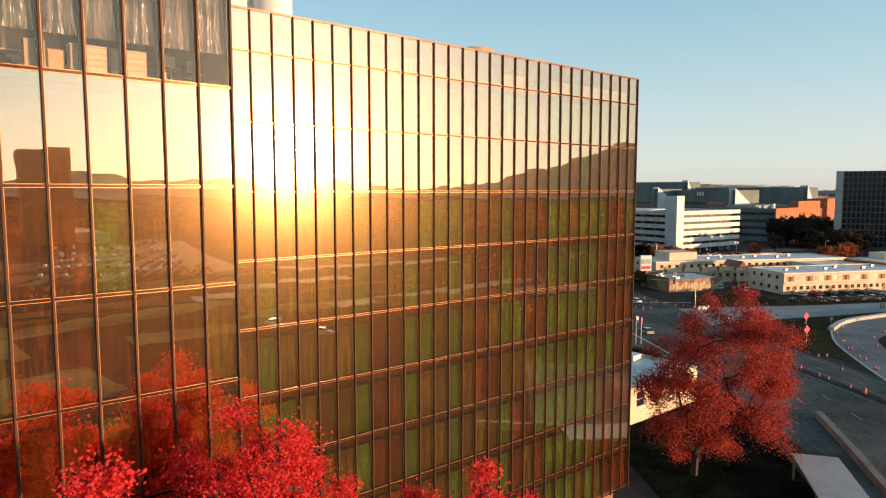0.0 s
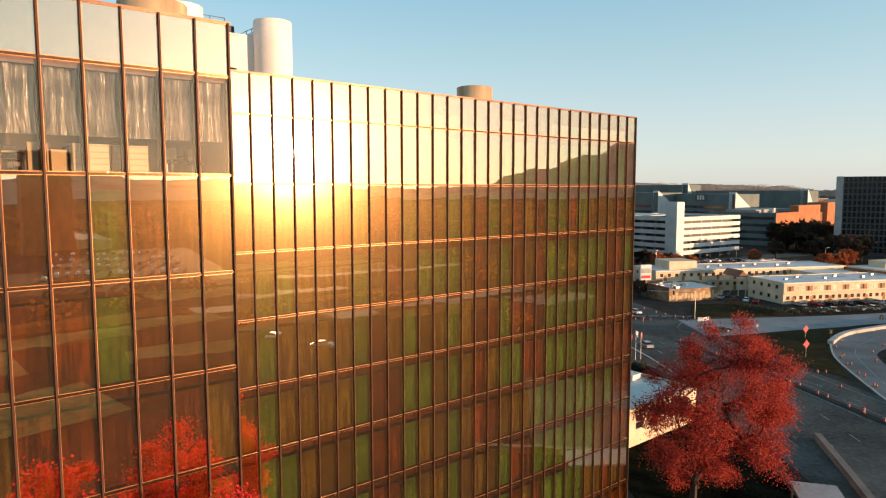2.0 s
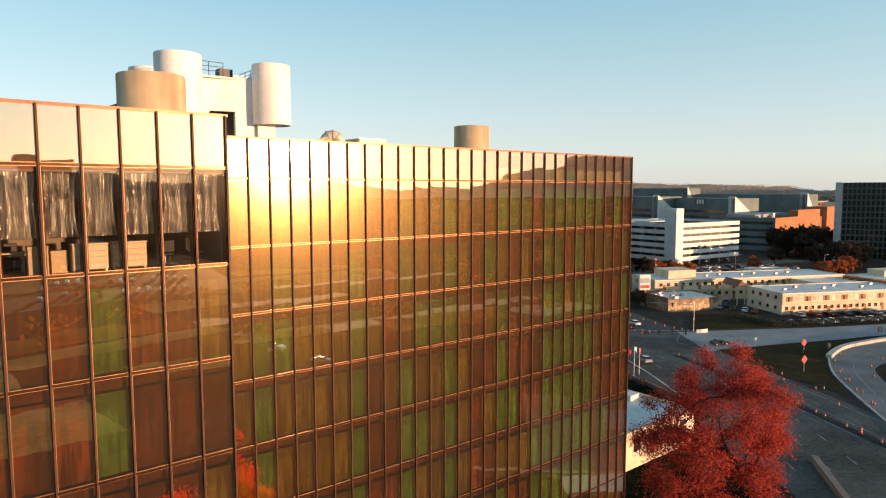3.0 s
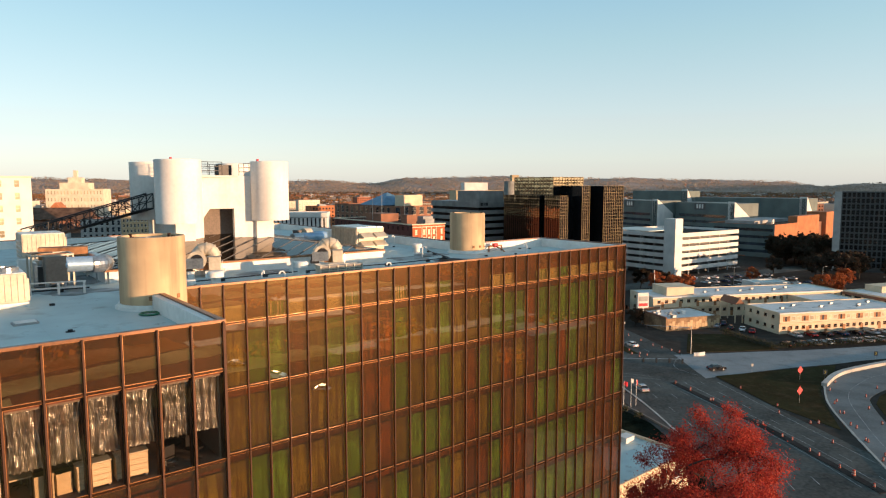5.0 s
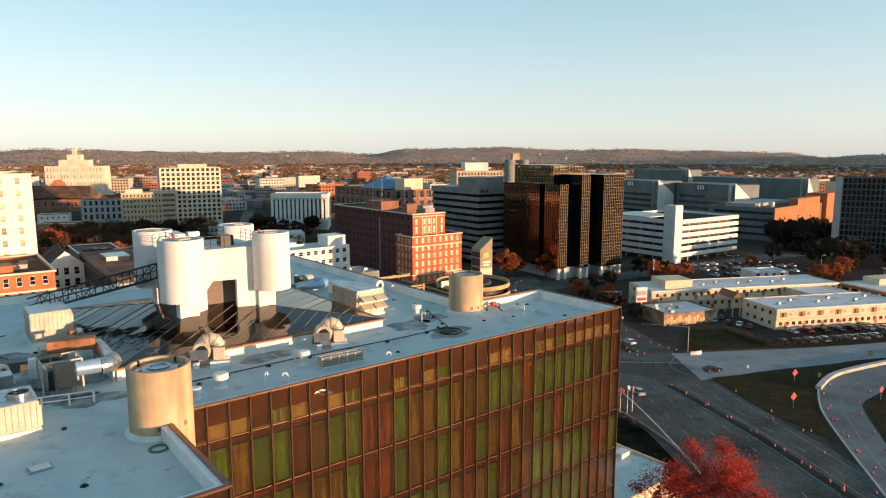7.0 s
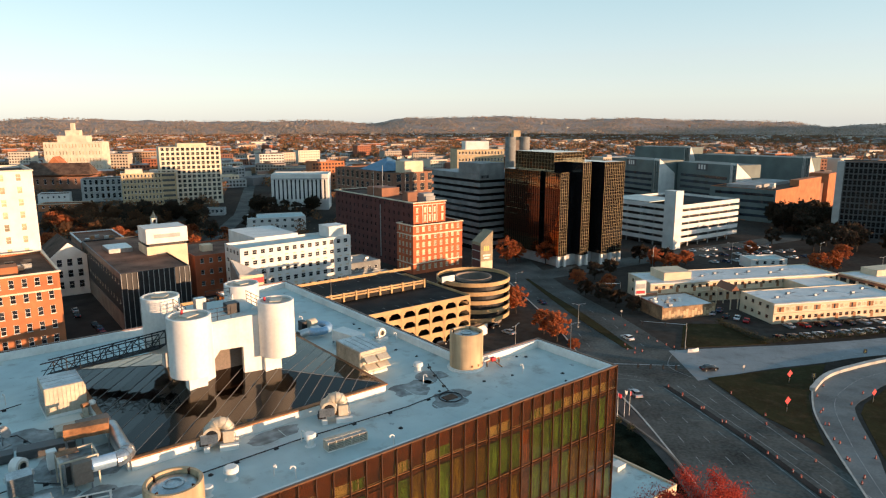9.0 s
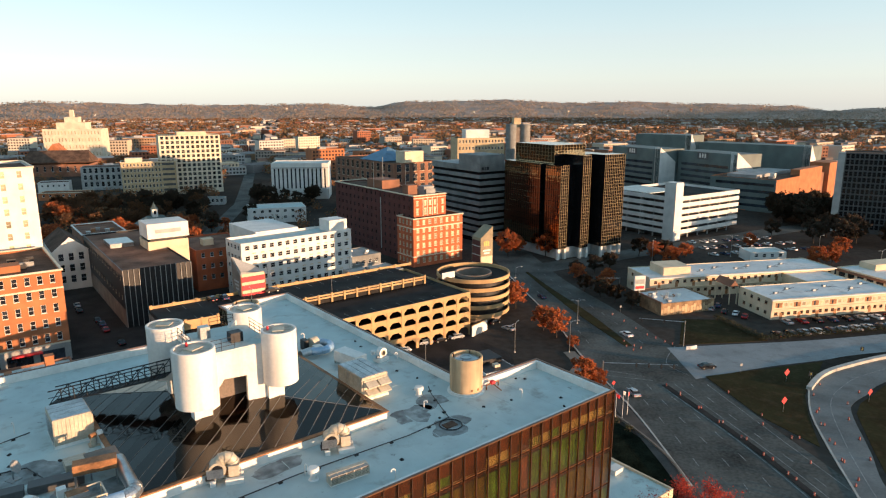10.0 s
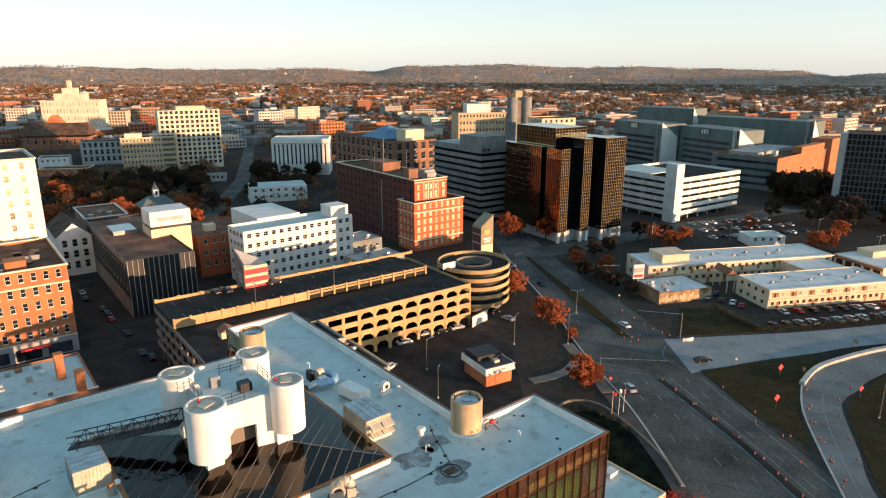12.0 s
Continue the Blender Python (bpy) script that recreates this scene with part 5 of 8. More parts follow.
for x in (-2.0, -0.7, 0.7, 2.0):
    part("post", Shape().box(x - 0.06, -0.06, 0, x + 0.06, 0.06, 0.75), CURB, rack)
for z in (0.35, 0.68):
    part("rail", Shape().box(-2.1, -0.04, z, 2.1, 0.04, z + 0.07), CURB, rack)
dish = thing("satellite_dish", main_at(-47.0, 19.6, DECKZ, 30), "small grey satellite dish on the roof", "satellite dish")
part("pole", Shape().tube((0, 0, 0), (0, 0, 0.9), 0.05), STEEL, dish)
part("bowl", Shape().tube((0, -0.05, 1.0), (0.1, -0.3, 1.15), 0.12, 0.5, 20), GREY, dish, smooth=True)
part("foot", Shape().box(-0.4, -0.4, 0, 0.4, 0.4, 0.06), GREY, dish)


# ---------------------------------------------------------------- the town
WIN = {}


def window_mesh(w, z, mat, frame_mat, bars=1):
    """A frame with recessed lights, all one connected skin."""
    key = (round(w, 2), round(z, 2), mat.name, frame_mat.name, bars)
    if key not in WIN:
        f = 0.075
        xs, zs = [0, f, w - f, w], [0, f]
        for k in range(bars):
            c = z * (k + 1) / (bars + 1)
            zs += [c - 0.035, c + 0.035]
        zs += [z - f, z]
        s = Shape()
        s.v = [(x, 0.05, q) for q in zs for x in xs]
        glass_faces = []
        for j in range(len(zs) - 1):
            for i in range(3):
                k = j * 4 + i
                quad = (k, k + 1, k + 5, k + 4)
                if i == 1 and j % 2:
                    n = len(s.v)
                    s.v += [(s.v[q][0], 0.13, s.v[q][2]) for q in quad]
                    s.f += [(quad[a], quad[(a + 1) % 4], n + (a + 1) % 4, n + a) for a in range(4)]
                    glass_faces.append(len(s.f))
                    s.f.append((n, n + 1, n + 2, n + 3))
                else:
                    s.f.append(quad)
        n = len(s.v)
        s.v += [(0, 0.14, 0), (w, 0.14, 0), (-0.08, -0.08, 0), (w + 0.08, -0.08, 0), (-0.08, -0.08, -0.12), (w + 0.08, -0.08, -0.12)]
        s.f += [(0, 3, n + 3, n + 2), (n + 2, n + 3, n + 5, n + 4)]
        me = s.mesh("window", mat)
        me.materials.append(frame_mat)
        for i, p in enumerate(me.polygons):
            p.material_index = 0 if i in glass_faces else 1
        WIN[key] = me
    return WIN[key]


WINDOW_DARK = material("window glass", (0.03, 0.035, 0.045), 0.12, 0, 0.5, 0.7, 0.1, 0.0, each=0.5, spec=0.8)


def pierced(s, side, w, d, z0, z1, cols, rows, ww, wh, thick=0.3, margin=None, sill=None):
    """Fills s with the wall of one side round a grid of openings; returns their corners (u, z)."""
    span = w if side == "F" else d

    def b(u0, za, u1, zb):
        if u1 - u0 < 1e-4 or zb - za < 1e-4:
            return
        if side == "F":
            s.box(u0, 0, za, u1, thick, zb)
        else:
            s.box(0, u0 if u0 > 0.01 else thick, za, thick, u1, zb)
    if not cols or not rows:
        b(0, z0, span, z1)
        return []
    margin = (span - cols * ww) / (cols + 1) if margin is None else margin
    gap = (span - 2 * margin - cols * ww) / max(1, cols - 1)
    us = [margin + i * (ww + gap) for i in range(cols)]
    fh = (z1 - z0) / rows
    sill = (fh - wh) * 0.5 if sill is None else sill
    zs = [z0 + j * fh + sill for j in range(rows)]
    cur = z0
    for z in zs:
        b(0, cur, span, z)
        x = 0
        for u in us:
            b(x, z, u, z + wh)
            x = u + ww
        b(x, z, span, z + wh)
        cur = z + wh
    b(0, cur, span, z1)
    return [(u, z) for z in zs for u in us]


def building(name, label, x, y, rz, w, d, h, wall, front=None, left=None, roof=DARKROOF, base=0.0, parapet=0.6, frame_mat=CURB, glass=None, cornice=None, bars=1, category="building", pieces=True, band=None, base_wall=None):
    """A block with its near corner at (x, y): the front runs along local +x, the left side along +y.
    front and left: (columns, rows, window width, window height, first z)."""
    t = thing(name, pose(x, y, 0, 0, 0, rz), label, category)
    glass = glass or WINDOW_DARK
    s, low = Shape(), Shape()
    spots = []
    for side, spec in (("F", front), ("L", left)):
        if spec:
            cols, rows, ww, wh, z0 = spec
            if z0 > base:
                pierced(low if base_wall else s, side, w, d, base, z0, 0, 0, 0, 0)
            for u, z in pierced(s, side, w, d, z0, h, cols, rows, ww, wh):
                spots.append((side, u, z, ww, wh))
        else:
            pierced(s, side, w, d, base, h, 0, 0, 0, 0)
    s.box(w - 0.3, 0.3, base, w, d, h).box(0.3, d - 0.3, base, w - 0.3, d, h)
    part("wall", s, wall, t)
    if low.v:
        part("base_wall", low, base_wall, t, "grey stone base")
    part("roof", Shape().box(0.3, 0.3, h - parapet - 0.4, w - 0.3, d - 0.3, h - parapet), roof, t)
    if cornice:
        c = Shape().box(-0.35, -0.35, h - 0.1, w + 0.35, 0.3, h + 0.35).box(-0.35, 0.3, h - 0.1, 0.3, d + 0.35, h + 0.35).box(w - 0.3, 0.3, h - 0.1, w + 0.35, d + 0.35, h + 0.35).box(0.3, d - 0.3, h - 0.1, w - 0.3, d + 0.35, h + 0.35)
        part("cornice", c, cornice, t)
    if band:
        for z in band:
            part("string_course", Shape().box(-0.12, -0.12, z, w + 0.05, 0.0, z + 0.45).box(-0.12, 0.0, z, 0.0, d, z + 0.45), STONE, t)
    for side, u, z, ww, wh in spots:
        me = window_mesh(ww, wh, glass, frame_mat, bars)
        if side == "F":
            piece("window", me, t, u, 0.02, z)
        else:
            piece("window", me, t, 0.02, u + ww, z, -90)
    return t


def roof_box(t, x, y, z, w, d, hgt, mat, name="penthouse", label=""):
    part(name, Shape().box(x, y, z, x + w, y + d, z + hgt).box(x - 0.1, y - 0.1, z + hgt, x + w + 0.1, y + d + 0.1, z + hgt + 0.12), mat, t, label)


# red brick hotel: low front block, taller block, long wing darkened as in shade
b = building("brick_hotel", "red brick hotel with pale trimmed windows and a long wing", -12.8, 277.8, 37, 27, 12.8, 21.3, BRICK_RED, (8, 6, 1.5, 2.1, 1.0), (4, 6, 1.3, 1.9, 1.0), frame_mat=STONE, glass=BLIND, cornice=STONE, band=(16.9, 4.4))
# darker brick carries the side's shade; plain red covers the front
b2 = building("brick_hotel_tower", "tall red brick hotel block, the side's shade in its colour", -12.9, 283.0, 37, 17.5, 72, 30.6, BRICK_MAROON_SHADE, None, (17, 8, 1.2, 1.7, 1.0), frame_mat=BRICK_MAROON_SHADE, cornice=STONE)
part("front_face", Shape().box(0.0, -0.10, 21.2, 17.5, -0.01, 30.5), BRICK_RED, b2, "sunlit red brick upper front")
for x in (1.3, 5.6, 8.2, 10.8, 15.1):
    for z, tall in ((22.4, 2.5), (26.4, 1.8)):
        piece("window", window_mesh(1.15, tall, BLIND, STONE, 1), b2, x, -0.30, z)
        part("surround", Shape().box(x - 0.15, -0.36, z + tall, x + 1.3, -0.1, z + tall + 0.25).box(x - 0.15, -0.36, z - 0.22, x + 1.3, -0.1, z), STONE, b2)
roof_box(b2, 5, 34, 30.0, 10, 14, 4.0, BRICK_BROWN)
for x in (4.7, 7.2, 9.8, 12.4):
    part("pilaster", Shape().box(x, -0.3, 21.6, x + 0.35, -0.1, 29.4), STONE, b2)
part("string_course", Shape().box(-0.1, -0.35, 29.4, 17.6, -0.1, 29.75), STONE, b2)
part("downpipe", Shape().box(-0.3, 27.0, 3, -0.05, 27.35, 27.5), PALE, b2, "pale downpipe")
roof_box(b2, 1.2, 6, 30.0, 5, 4.5, 4.6, BRICK_BROWN)
roof_box(b2, 8.5, 4, 30.0, 5.5, 4.5, 3.8, GREY, "plant_unit")
part("mast", Shape().tube((8, 38, 34), (8, 38, 45), 0.12, n=6).tube((4, 12, 30), (4, 12, 41), 0.1, n=6), PALE, b2)
roof_box(b2, 9, 3, 30.0, 5, 5, 2.6, GREY, "plant_unit")
for yy in (12, 40):
    part("mast", Shape().tube((4, yy, 30), (4, yy, 43), 0.14, 0.08), STEEL, b2)

# white hotel
b = building("white_hotel", "white painted masonry hotel with rows of paired windows", -72.2, 228.6, 40, 46, 14, 21.0, PAINT, (14, 5, 1.75, 1.7, 2.0), (4, 5, 1.6, 1.6, 2.0), roof=ROOF, parapet=0.9)
for row in range(5):
    for i in range(14):
        if (3 * i + row) % 4:
            part("sill_unit", Shape().box(1.5 + 46 / 14 * i - 0.5, -0.22, 1.55 + 3.8 * row, 1.5 + 46 / 14 * i + 0.7, 0.0, 2.0 + 3.8 * row), STUCCO, b, "cream window air conditioner")
roof_box(b, 12, 14, 0, 18, 26, 21.6, PAINT, "rear_wing")
roof_box(b, 38, 3, 20.2, 8, 8, 4.4, PAINT)
for lx, ly, lw, ld, lh, lm in ((-31.5, 240.5, 20, 13, 6.0, GREY), (-40.0, 262.0, 17, 15, 8.0, GREY_DARK)):
    lb = building("low_annex", "low grey flat-roofed annex between the hotels", lx, ly, 38, lw, ld, lh, lm, (5, 1, 1.6, 1.4, 2.5), None, roof=PALE, parapet=0.4)
    for k in range(5):
        roof_box(lb, 1.5 + lw * 0.17 * k, 2.0 + (k % 3) * ld * 0.25, lh - 0.5, 1.5, 1.2, 0.9, (STEEL, GREY)[k % 2], "roof_unit")
# dark ribbed building
b = building("ribbed_office", "dark office block with thin pale upright ribs", -100.2, 198.2, 37, 21, 72, 19.0, BLACK, None, (14, 2, 1.2, 1.5, 6.0), roof=BROWNROOF, frame_mat=STONE)
for i in range(14):
    part("rib", Shape().box(i * 1.6, -0.3, 0.3, i * 1.6 + 0.14, 0.0, 18.9), PALE, b)
part("side_cladding", Shape().box(-0.14, 0.0, 0, -0.02, 72, 5.9), CORE, b)
part("side_cladding", Shape().box(-0.14, 0.0, 17.0, -0.02, 72, 19.0), CORE, b)
roof_box(b, 4, 40, 18.4, 8, 12, 1.4, STEEL, "plant_unit")
# sign box block
b = building("sign_block", "tan stair block topped by a pale sign box", -105.5, 229, 37, 14, 13, 21.5, STUCCO, None, None)
part("sign_box", Shape().box(0.0, -0.3, 22.5, 14.3, 12, 27.9), PAINT, b, "pale sign box")
part("sign_neck", Shape().box(1.0, 0.8, 20.8, 13.0, 11.5, 22.5), BLACK, b)
part("lettering", Shape().box(2.6, -0.4, 24.4, 11.6, -0.3, 25.8), PALE, b, "unreadable lettering band")
b = building("brick_annex", "maroon brick and shaded red brick building behind the sign block", -93, 240, 37, 22, 30, 16.0, BRICK_RED, (6, 3, 1.3, 1.7, 3), None, roof=BROWNROOF)
roof_box(b, 6, 10, 15.4, 4, 4, 2.4, STUCCO, "roof_unit")
b = building("low_brick_block", "low brick block with a white parapet and a red brown roof", -157.4, 279.5, 37, 17.5, 30, 14.0, BRICK_BROWN, (5, 3, 1.2, 1.6, 2), None, roof=BROWNROOF, cornice=PAINT)
for k in range(5):
    roof_box(b, 2.5 + 2.6 * k, 5 + 4 * (k % 3), 13.4, 1.6, 1.6, 1.0 + 0.4 * (k % 2), (STEEL, RUST, GREY)[k % 3], "roof_unit")
b = building("cupola_house", "low hall with a green grey hipped roof and a white cupola", -160, 340, 37, 18, 14, 6.0, BRICK_BROWN, (4, 1, 1.3, 2.4, 1.8), None, frame_mat=PAINT)
part("hipped_roof", Shape().poly([(-0.8, -0.8, 6), (18.8, -0.8, 6), (13, 7, 11), (5, 7, 11)]).poly([(18.8, 14.8, 6), (-0.8, 14.8, 6), (5, 7, 11), (13, 7, 11)]).poly([(-0.8, 14.8, 6), (-0.8, -0.8, 6), (5, 7, 11)]).poly([(18.8, -0.8, 6), (18.8, 14.8, 6), (13, 7, 11)]), GREENGREY, b)
part("cupola", Shape().box(7.6, 5.6, 10.2, 10.4, 8.4, 14.4), PAINT, b, "white cupola")
part("cupola_window", Shape().box(8.4, 5.54, 11.6, 9.6, 5.6, 13.6), WINDOW_DARK, b)
part("cupola_roof", Shape().lathe(9, 7, [(2.3, 14.4), (1.2, 15.6), (0.25, 17.6), (0, 18.6)], 4), GREENGREY, b)
b = building("small_pavilion", "small pale green pavilion between dark trees", -169, 460, 10, 13, 9, 5.0, PALE, (4, 1, 1.8, 2.2, 1.2), None, roof=GREENGREY, parapet=0.2)
# orange brick corner building
b = building("corner_brick_building", "orange brick corner building with white trimmed windows", -135.5, 148.4, 38, 40, 36, 25.6, BRICK_ORANGE, (13, 5, 1.25, 2.3, 5.2), None, cornice=STONE, band=(5.0, 20.6), bars=1, base_wall=GREY)
for k in range(5):
    part("shopfront", Shape().box(2 + 7.6 * k, -0.12, 0.4, 8 + 7.6 * k, -0.02, 3.6), WINDOW_DARK, b)
part("awning", Shape().box(26, -1.6, 3.5, 33, -0.1, 3.9), RED_PAINT, b, "red awning")
roof_box(b, 26, 4, 25.0, 5, 5, 2.4, BRICK_ORANGE)
for k in range(34):
    roof_box(b, random.uniform(4, 34), random.uniform(3, 22), 25.0, random.uniform(0.8, 2.2), random.uniform(0.8, 2.0), random.uniform(0.5, 1.3), (GREY, STEEL, BLACK)[k % 3], "roof_unit")
# white tall hotel at the edge
b = building("white_tower_hotel", "tall cream white masonry building with paired windows", -162.9, 178.0, 38, 44, 30, 50.5, PAINT, (9, 12, 1.4, 2.2, 4.0), None, cornice=STONE, glass=BLIND)
# arched white house and dark gable
b = building("arched_house", "narrow pale house with arched windows and a dark gable", -147, 240, 37, 12, 30, 15.0, PAINT, (3, 3, 1.8, 2.8, 2.0), None)
part("gable_roof", Shape().poly([(-0.3, 0.6, 15), (12.3, 0.6, 15), (6, 0.6, 20)]).poly([(-0.3, 30, 15), (6, 30, 20), (12.3, 30, 15)]).poly([(-0.3, 0.6, 15), (6, 0.6, 20), (6, 30, 20), (-0.3, 30, 15)]).poly([(12.3, 0.6, 15), (12.3, 30, 15), (6, 30, 20), (6, 0.6, 20)]), DARKROOF, b)
part("pediment", Shape().poly([(-0.4, -0.1, 15), (12.4, -0.1, 15), (6, -0.1, 20.4)]).poly([(-0.4, 0.5, 15), (6, 0.5, 20.4), (12.4, 0.5, 15)]).poly([(-0.4, -0.1, 15), (6, -0.1, 20.4), (6, 0.5, 20.4), (-0.4, 0.5, 15)]).poly([(12.4, -0.1, 15), (12.4, 0.5, 15), (6, 0.5, 20.4), (6, -0.1, 20.4)]), PAINT, b, "white pediment")
# low roofs just behind the glass building
b = building("low_shop", "low flat-roofed shop with orange brick chimneys", -97.5, 117.0, 38, 26, 24, 9.0, BRICK_BROWN, None, None, roof=ROOF)
roof_box(b, 19.5, 10.5, 8.5, 1.8, 1.8, 6.0, BRICK_ORANGE, "chimney", "orange brick chimney")
roof_box(b, 22.0, -0.2, 8.5, 1.8, 2.4, 5.0, BRICK_ORANGE, "chimney", "orange brick chimney")

rq = random.Random(23)
for k in range(16):
    roof_box(b, rq.uniform(1.5, 17), rq.uniform(2, 21), 8.4, rq.uniform(0.5, 1.6), rq.uniform(0.5, 1.4), rq.uniform(0.3, 0.9), (GREY, STEEL, RUST, CURB)[k % 4], "roof_unit")
part("parapet_cap", Shape().box(-0.15, -0.15, 9.0, 26.15, 0.4, 9.14).box(-0.15, 0.4, 9.0, 0.4, 24.15, 9.14), CURB, b, "white parapet cap")

lo = building("low_rear_building", "low grey flat-roofed building crowded with roof plant", -37, 128, 37, 30, 20, 8.0, GREY_DARK, None, None, roof=DARKROOF, parapet=0.5)
rl = random.Random(5)
for k in range(26):
    roof_box(lo, 6 + 22 * rl.random(), 8 + 10.5 * rl.random(), 7.4, rl.uniform(0.5, 1.8), rl.uniform(0.5, 1.5), rl.uniform(0.4, 1.5), (CURB, STEEL, PAINT, GREY, BLACK)[k % 5], "roof_unit")
roof_box(lo, 1.0, 14.5, 7.4, 4.2, 4.5, 3.6, PAINT, "roof_house")
part("end_wall", Shape().box(30.0, 0, 0, 30.2, 20, 8.15), PAINT, lo, "white painted end wall")
part("wall_cap", Shape().box(29.6, -0.1, 8.15, 30.4, 20.1, 8.3), TAN, lo)

# far office blocks
b = building("cream_office", "cream office tower with a grid of square windows", -222, 514, 27, 46, 26, 46.0, STONE, (12, 12, 2.4, 2.4, 3.0), None, parapet=1.0, frame_mat=STONE)
roof_box(b, 14, 4, 44, 22, 14, 4.5, STUCCO)
b = building("yellow_office", "yellowish stone office with strip windows", -240, 487, 25, 38, 22, 27.5, TANSTONE, (15, 6, 1.25, 2.1, 3.5), (8, 6, 1.2, 2.0, 3.5), cornice=STONE)
for k in range(6):
    part("balcony_slot", Shape().box(28.5, -0.16, 5.2 + 3.9 * k, 37.0, -0.04, 6.9 + 3.9 * k), SIGN_DARK, b)
    part("balcony_rail", Shape().box(28.3, -0.5, 4.3 + 3.9 * k, 37.2, -0.16, 5.2 + 3.9 * k), TANSTONE, b)
roof_box(b, 3, 5, 26.9, 12, 9, 3.2, STONE)
roof_box(b, 20, 8, 26.9, 6, 5, 2.2, STEEL, "plant_unit")
b = building("white_bank", "white modern building with tall narrow windows", -129, 489, 5, 42, 26, 27.0, PAINT, (13, 1, 1.25, 15.0, 4.0), None, roof=ROOF)
part("top_band", Shape().box(-0.3, -0.35, 23.2, 42.3, -0.02, 23.8), PALE, b)
b = building("low_white_block", "low white flat-roofed block", -116, 384, 20, 34, 20, 9, PAINT, (7, 2, 1.8, 1.6, 1.5), None, roof=ROOF)
b = building("arcade_block", "pale block with dark arched windows", -300, 540, 20, 36, 20, 19.0, PALE, (8, 3, 2.2, 4.0, 2.0), None)
b = building("deco_tower", "stepped cream art deco building", -446, 735, 12, 60, 30, 43.0, STONE, (17, 5, 1.2, 4.0, 4.0), None, glass=BLIND, frame_mat=STONE)
roof_box(b, 14, 3, 42, 30, 20, 8, STONE, "upper_block")
roof_box(b, 22, 6, 50, 14, 12, 6, STONE, "upper_block")
roof_box(b, 27, 9, 56, 4, 4, 8, STONE, "spire")
b = building("church_hall", "brown brick hall with a long dark roof", -412, 640, 12, 60, 30, 12, BRICK_BROWN, (8, 1, 2, 5, 3), None)
part("pitched_roof", Shape().poly([(-1, -1, 14), (61, -1, 14), (57, 15, 25), (3, 15, 25)]).poly([(-1, 31, 14), (3, 15, 25), (57, 15, 25), (61, 31, 14)]).poly([(-1, -1, 14), (3, 15, 25), (-1, 31, 14)]).poly([(61, -1, 14), (61, 31, 14), (57, 15, 25)]), DARKROOF, b)
b = building("stone_courthouse", "brown stone office with a blue hipped roof light", -30.4, 396, 38, 32, 72, 35.0, BRICK_BROWN, (5, 5, 3.4, 4.6, 4), (11, 5, 3.2, 4.4, 4), frame_mat=STUCCO)
part("blue_roof", Shape().poly([(3, 16, 35), (29, 16, 35), (16, 30, 43)]).poly([(3, 44, 35), (16, 30, 43), (29, 44, 35)]).poly([(3, 16, 35), (16, 30, 43), (3, 44, 35)]).poly([(29, 16, 35), (29, 44, 35), (16, 30, 43)]), BLUEROOF, b, "blue metal hipped roof")
roof_box(b, 10, 2, 34.4, 14, 10, 7, STUCCO, "upper_block")
b = building("yellow_tower", "yellow stone tower with dark windows", 11, 541, 12, 40, 26, 43.0, TANSTONE, (14, 7, 1.35, 2.4, 4.0), None)
roof_box(b, 8, 4, 42.4, 20, 14, 7, PAINT)
b = thing("round_silo_tower", pose(62, 640, 0, 0, 0, 12), "tan concrete tower with two rounded shafts", "tower")
for x in (4.5, 18.5):
    part("shaft", Shape().lathe(x, 6, [(0, 0), (5.2, 0), (5.2, 51), (0, 51.2)], 24), GREY_DARK, b, smooth=False)
part("core", Shape().box(4.5, 4, 0, 18.5, 18, 48), CORE, b)
roof_box(b, 8, 8, 48, 7, 7, 9, TANSTONE)
b = building("beige_block", "beige block with many windows", 76, 520, 20, 30, 24, 40.0, STUCCO, (6, 8, 2, 2.4, 4), (5, 8, 2, 2.4, 4))

# striped office
SLIT = material("black slot glazing", (0.008, 0.008, 0.009), 0.12, 0, 0.2, bump=0, spec=0.3)
st = thing("striped_office", pose(18.4, 330.2, 0, 0, 0, 35), "grey office with alternating concrete and dark glass bands", "office building")
part("core", Shape().box(0.6, 0.6, 0, 36, 42.4, 37.4), SLIT, st, "dark ribbon glazing")
# bands in the darkened grey, so the front's shade is in their colour
for k in range(11):
    z = 36.4 - 3.4 * k
    part("concrete_band", Shape().box(0, 0, z, 36.6, 43, z + (1.95 if k else 2.9)), GREY_DARK, st)
part("roof", Shape().box(0.4, 0.4, 39.3, 36.2, 42.6, 39.36), GREY, st)
part("penthouse", Shape().box(0.0, 0.0, 39.36, 16, 18, 44.8), GREY_DARK, st)
for i, (a, c) in enumerate(((0.0, 1.5), (2.0, 0.7), (3.2, 1.6))):
    part("sign_mark", Shape().box(1.0 + a, -0.1, 37.3, 1.0 + a + c, 0.0, 38.8), BLACK, st)

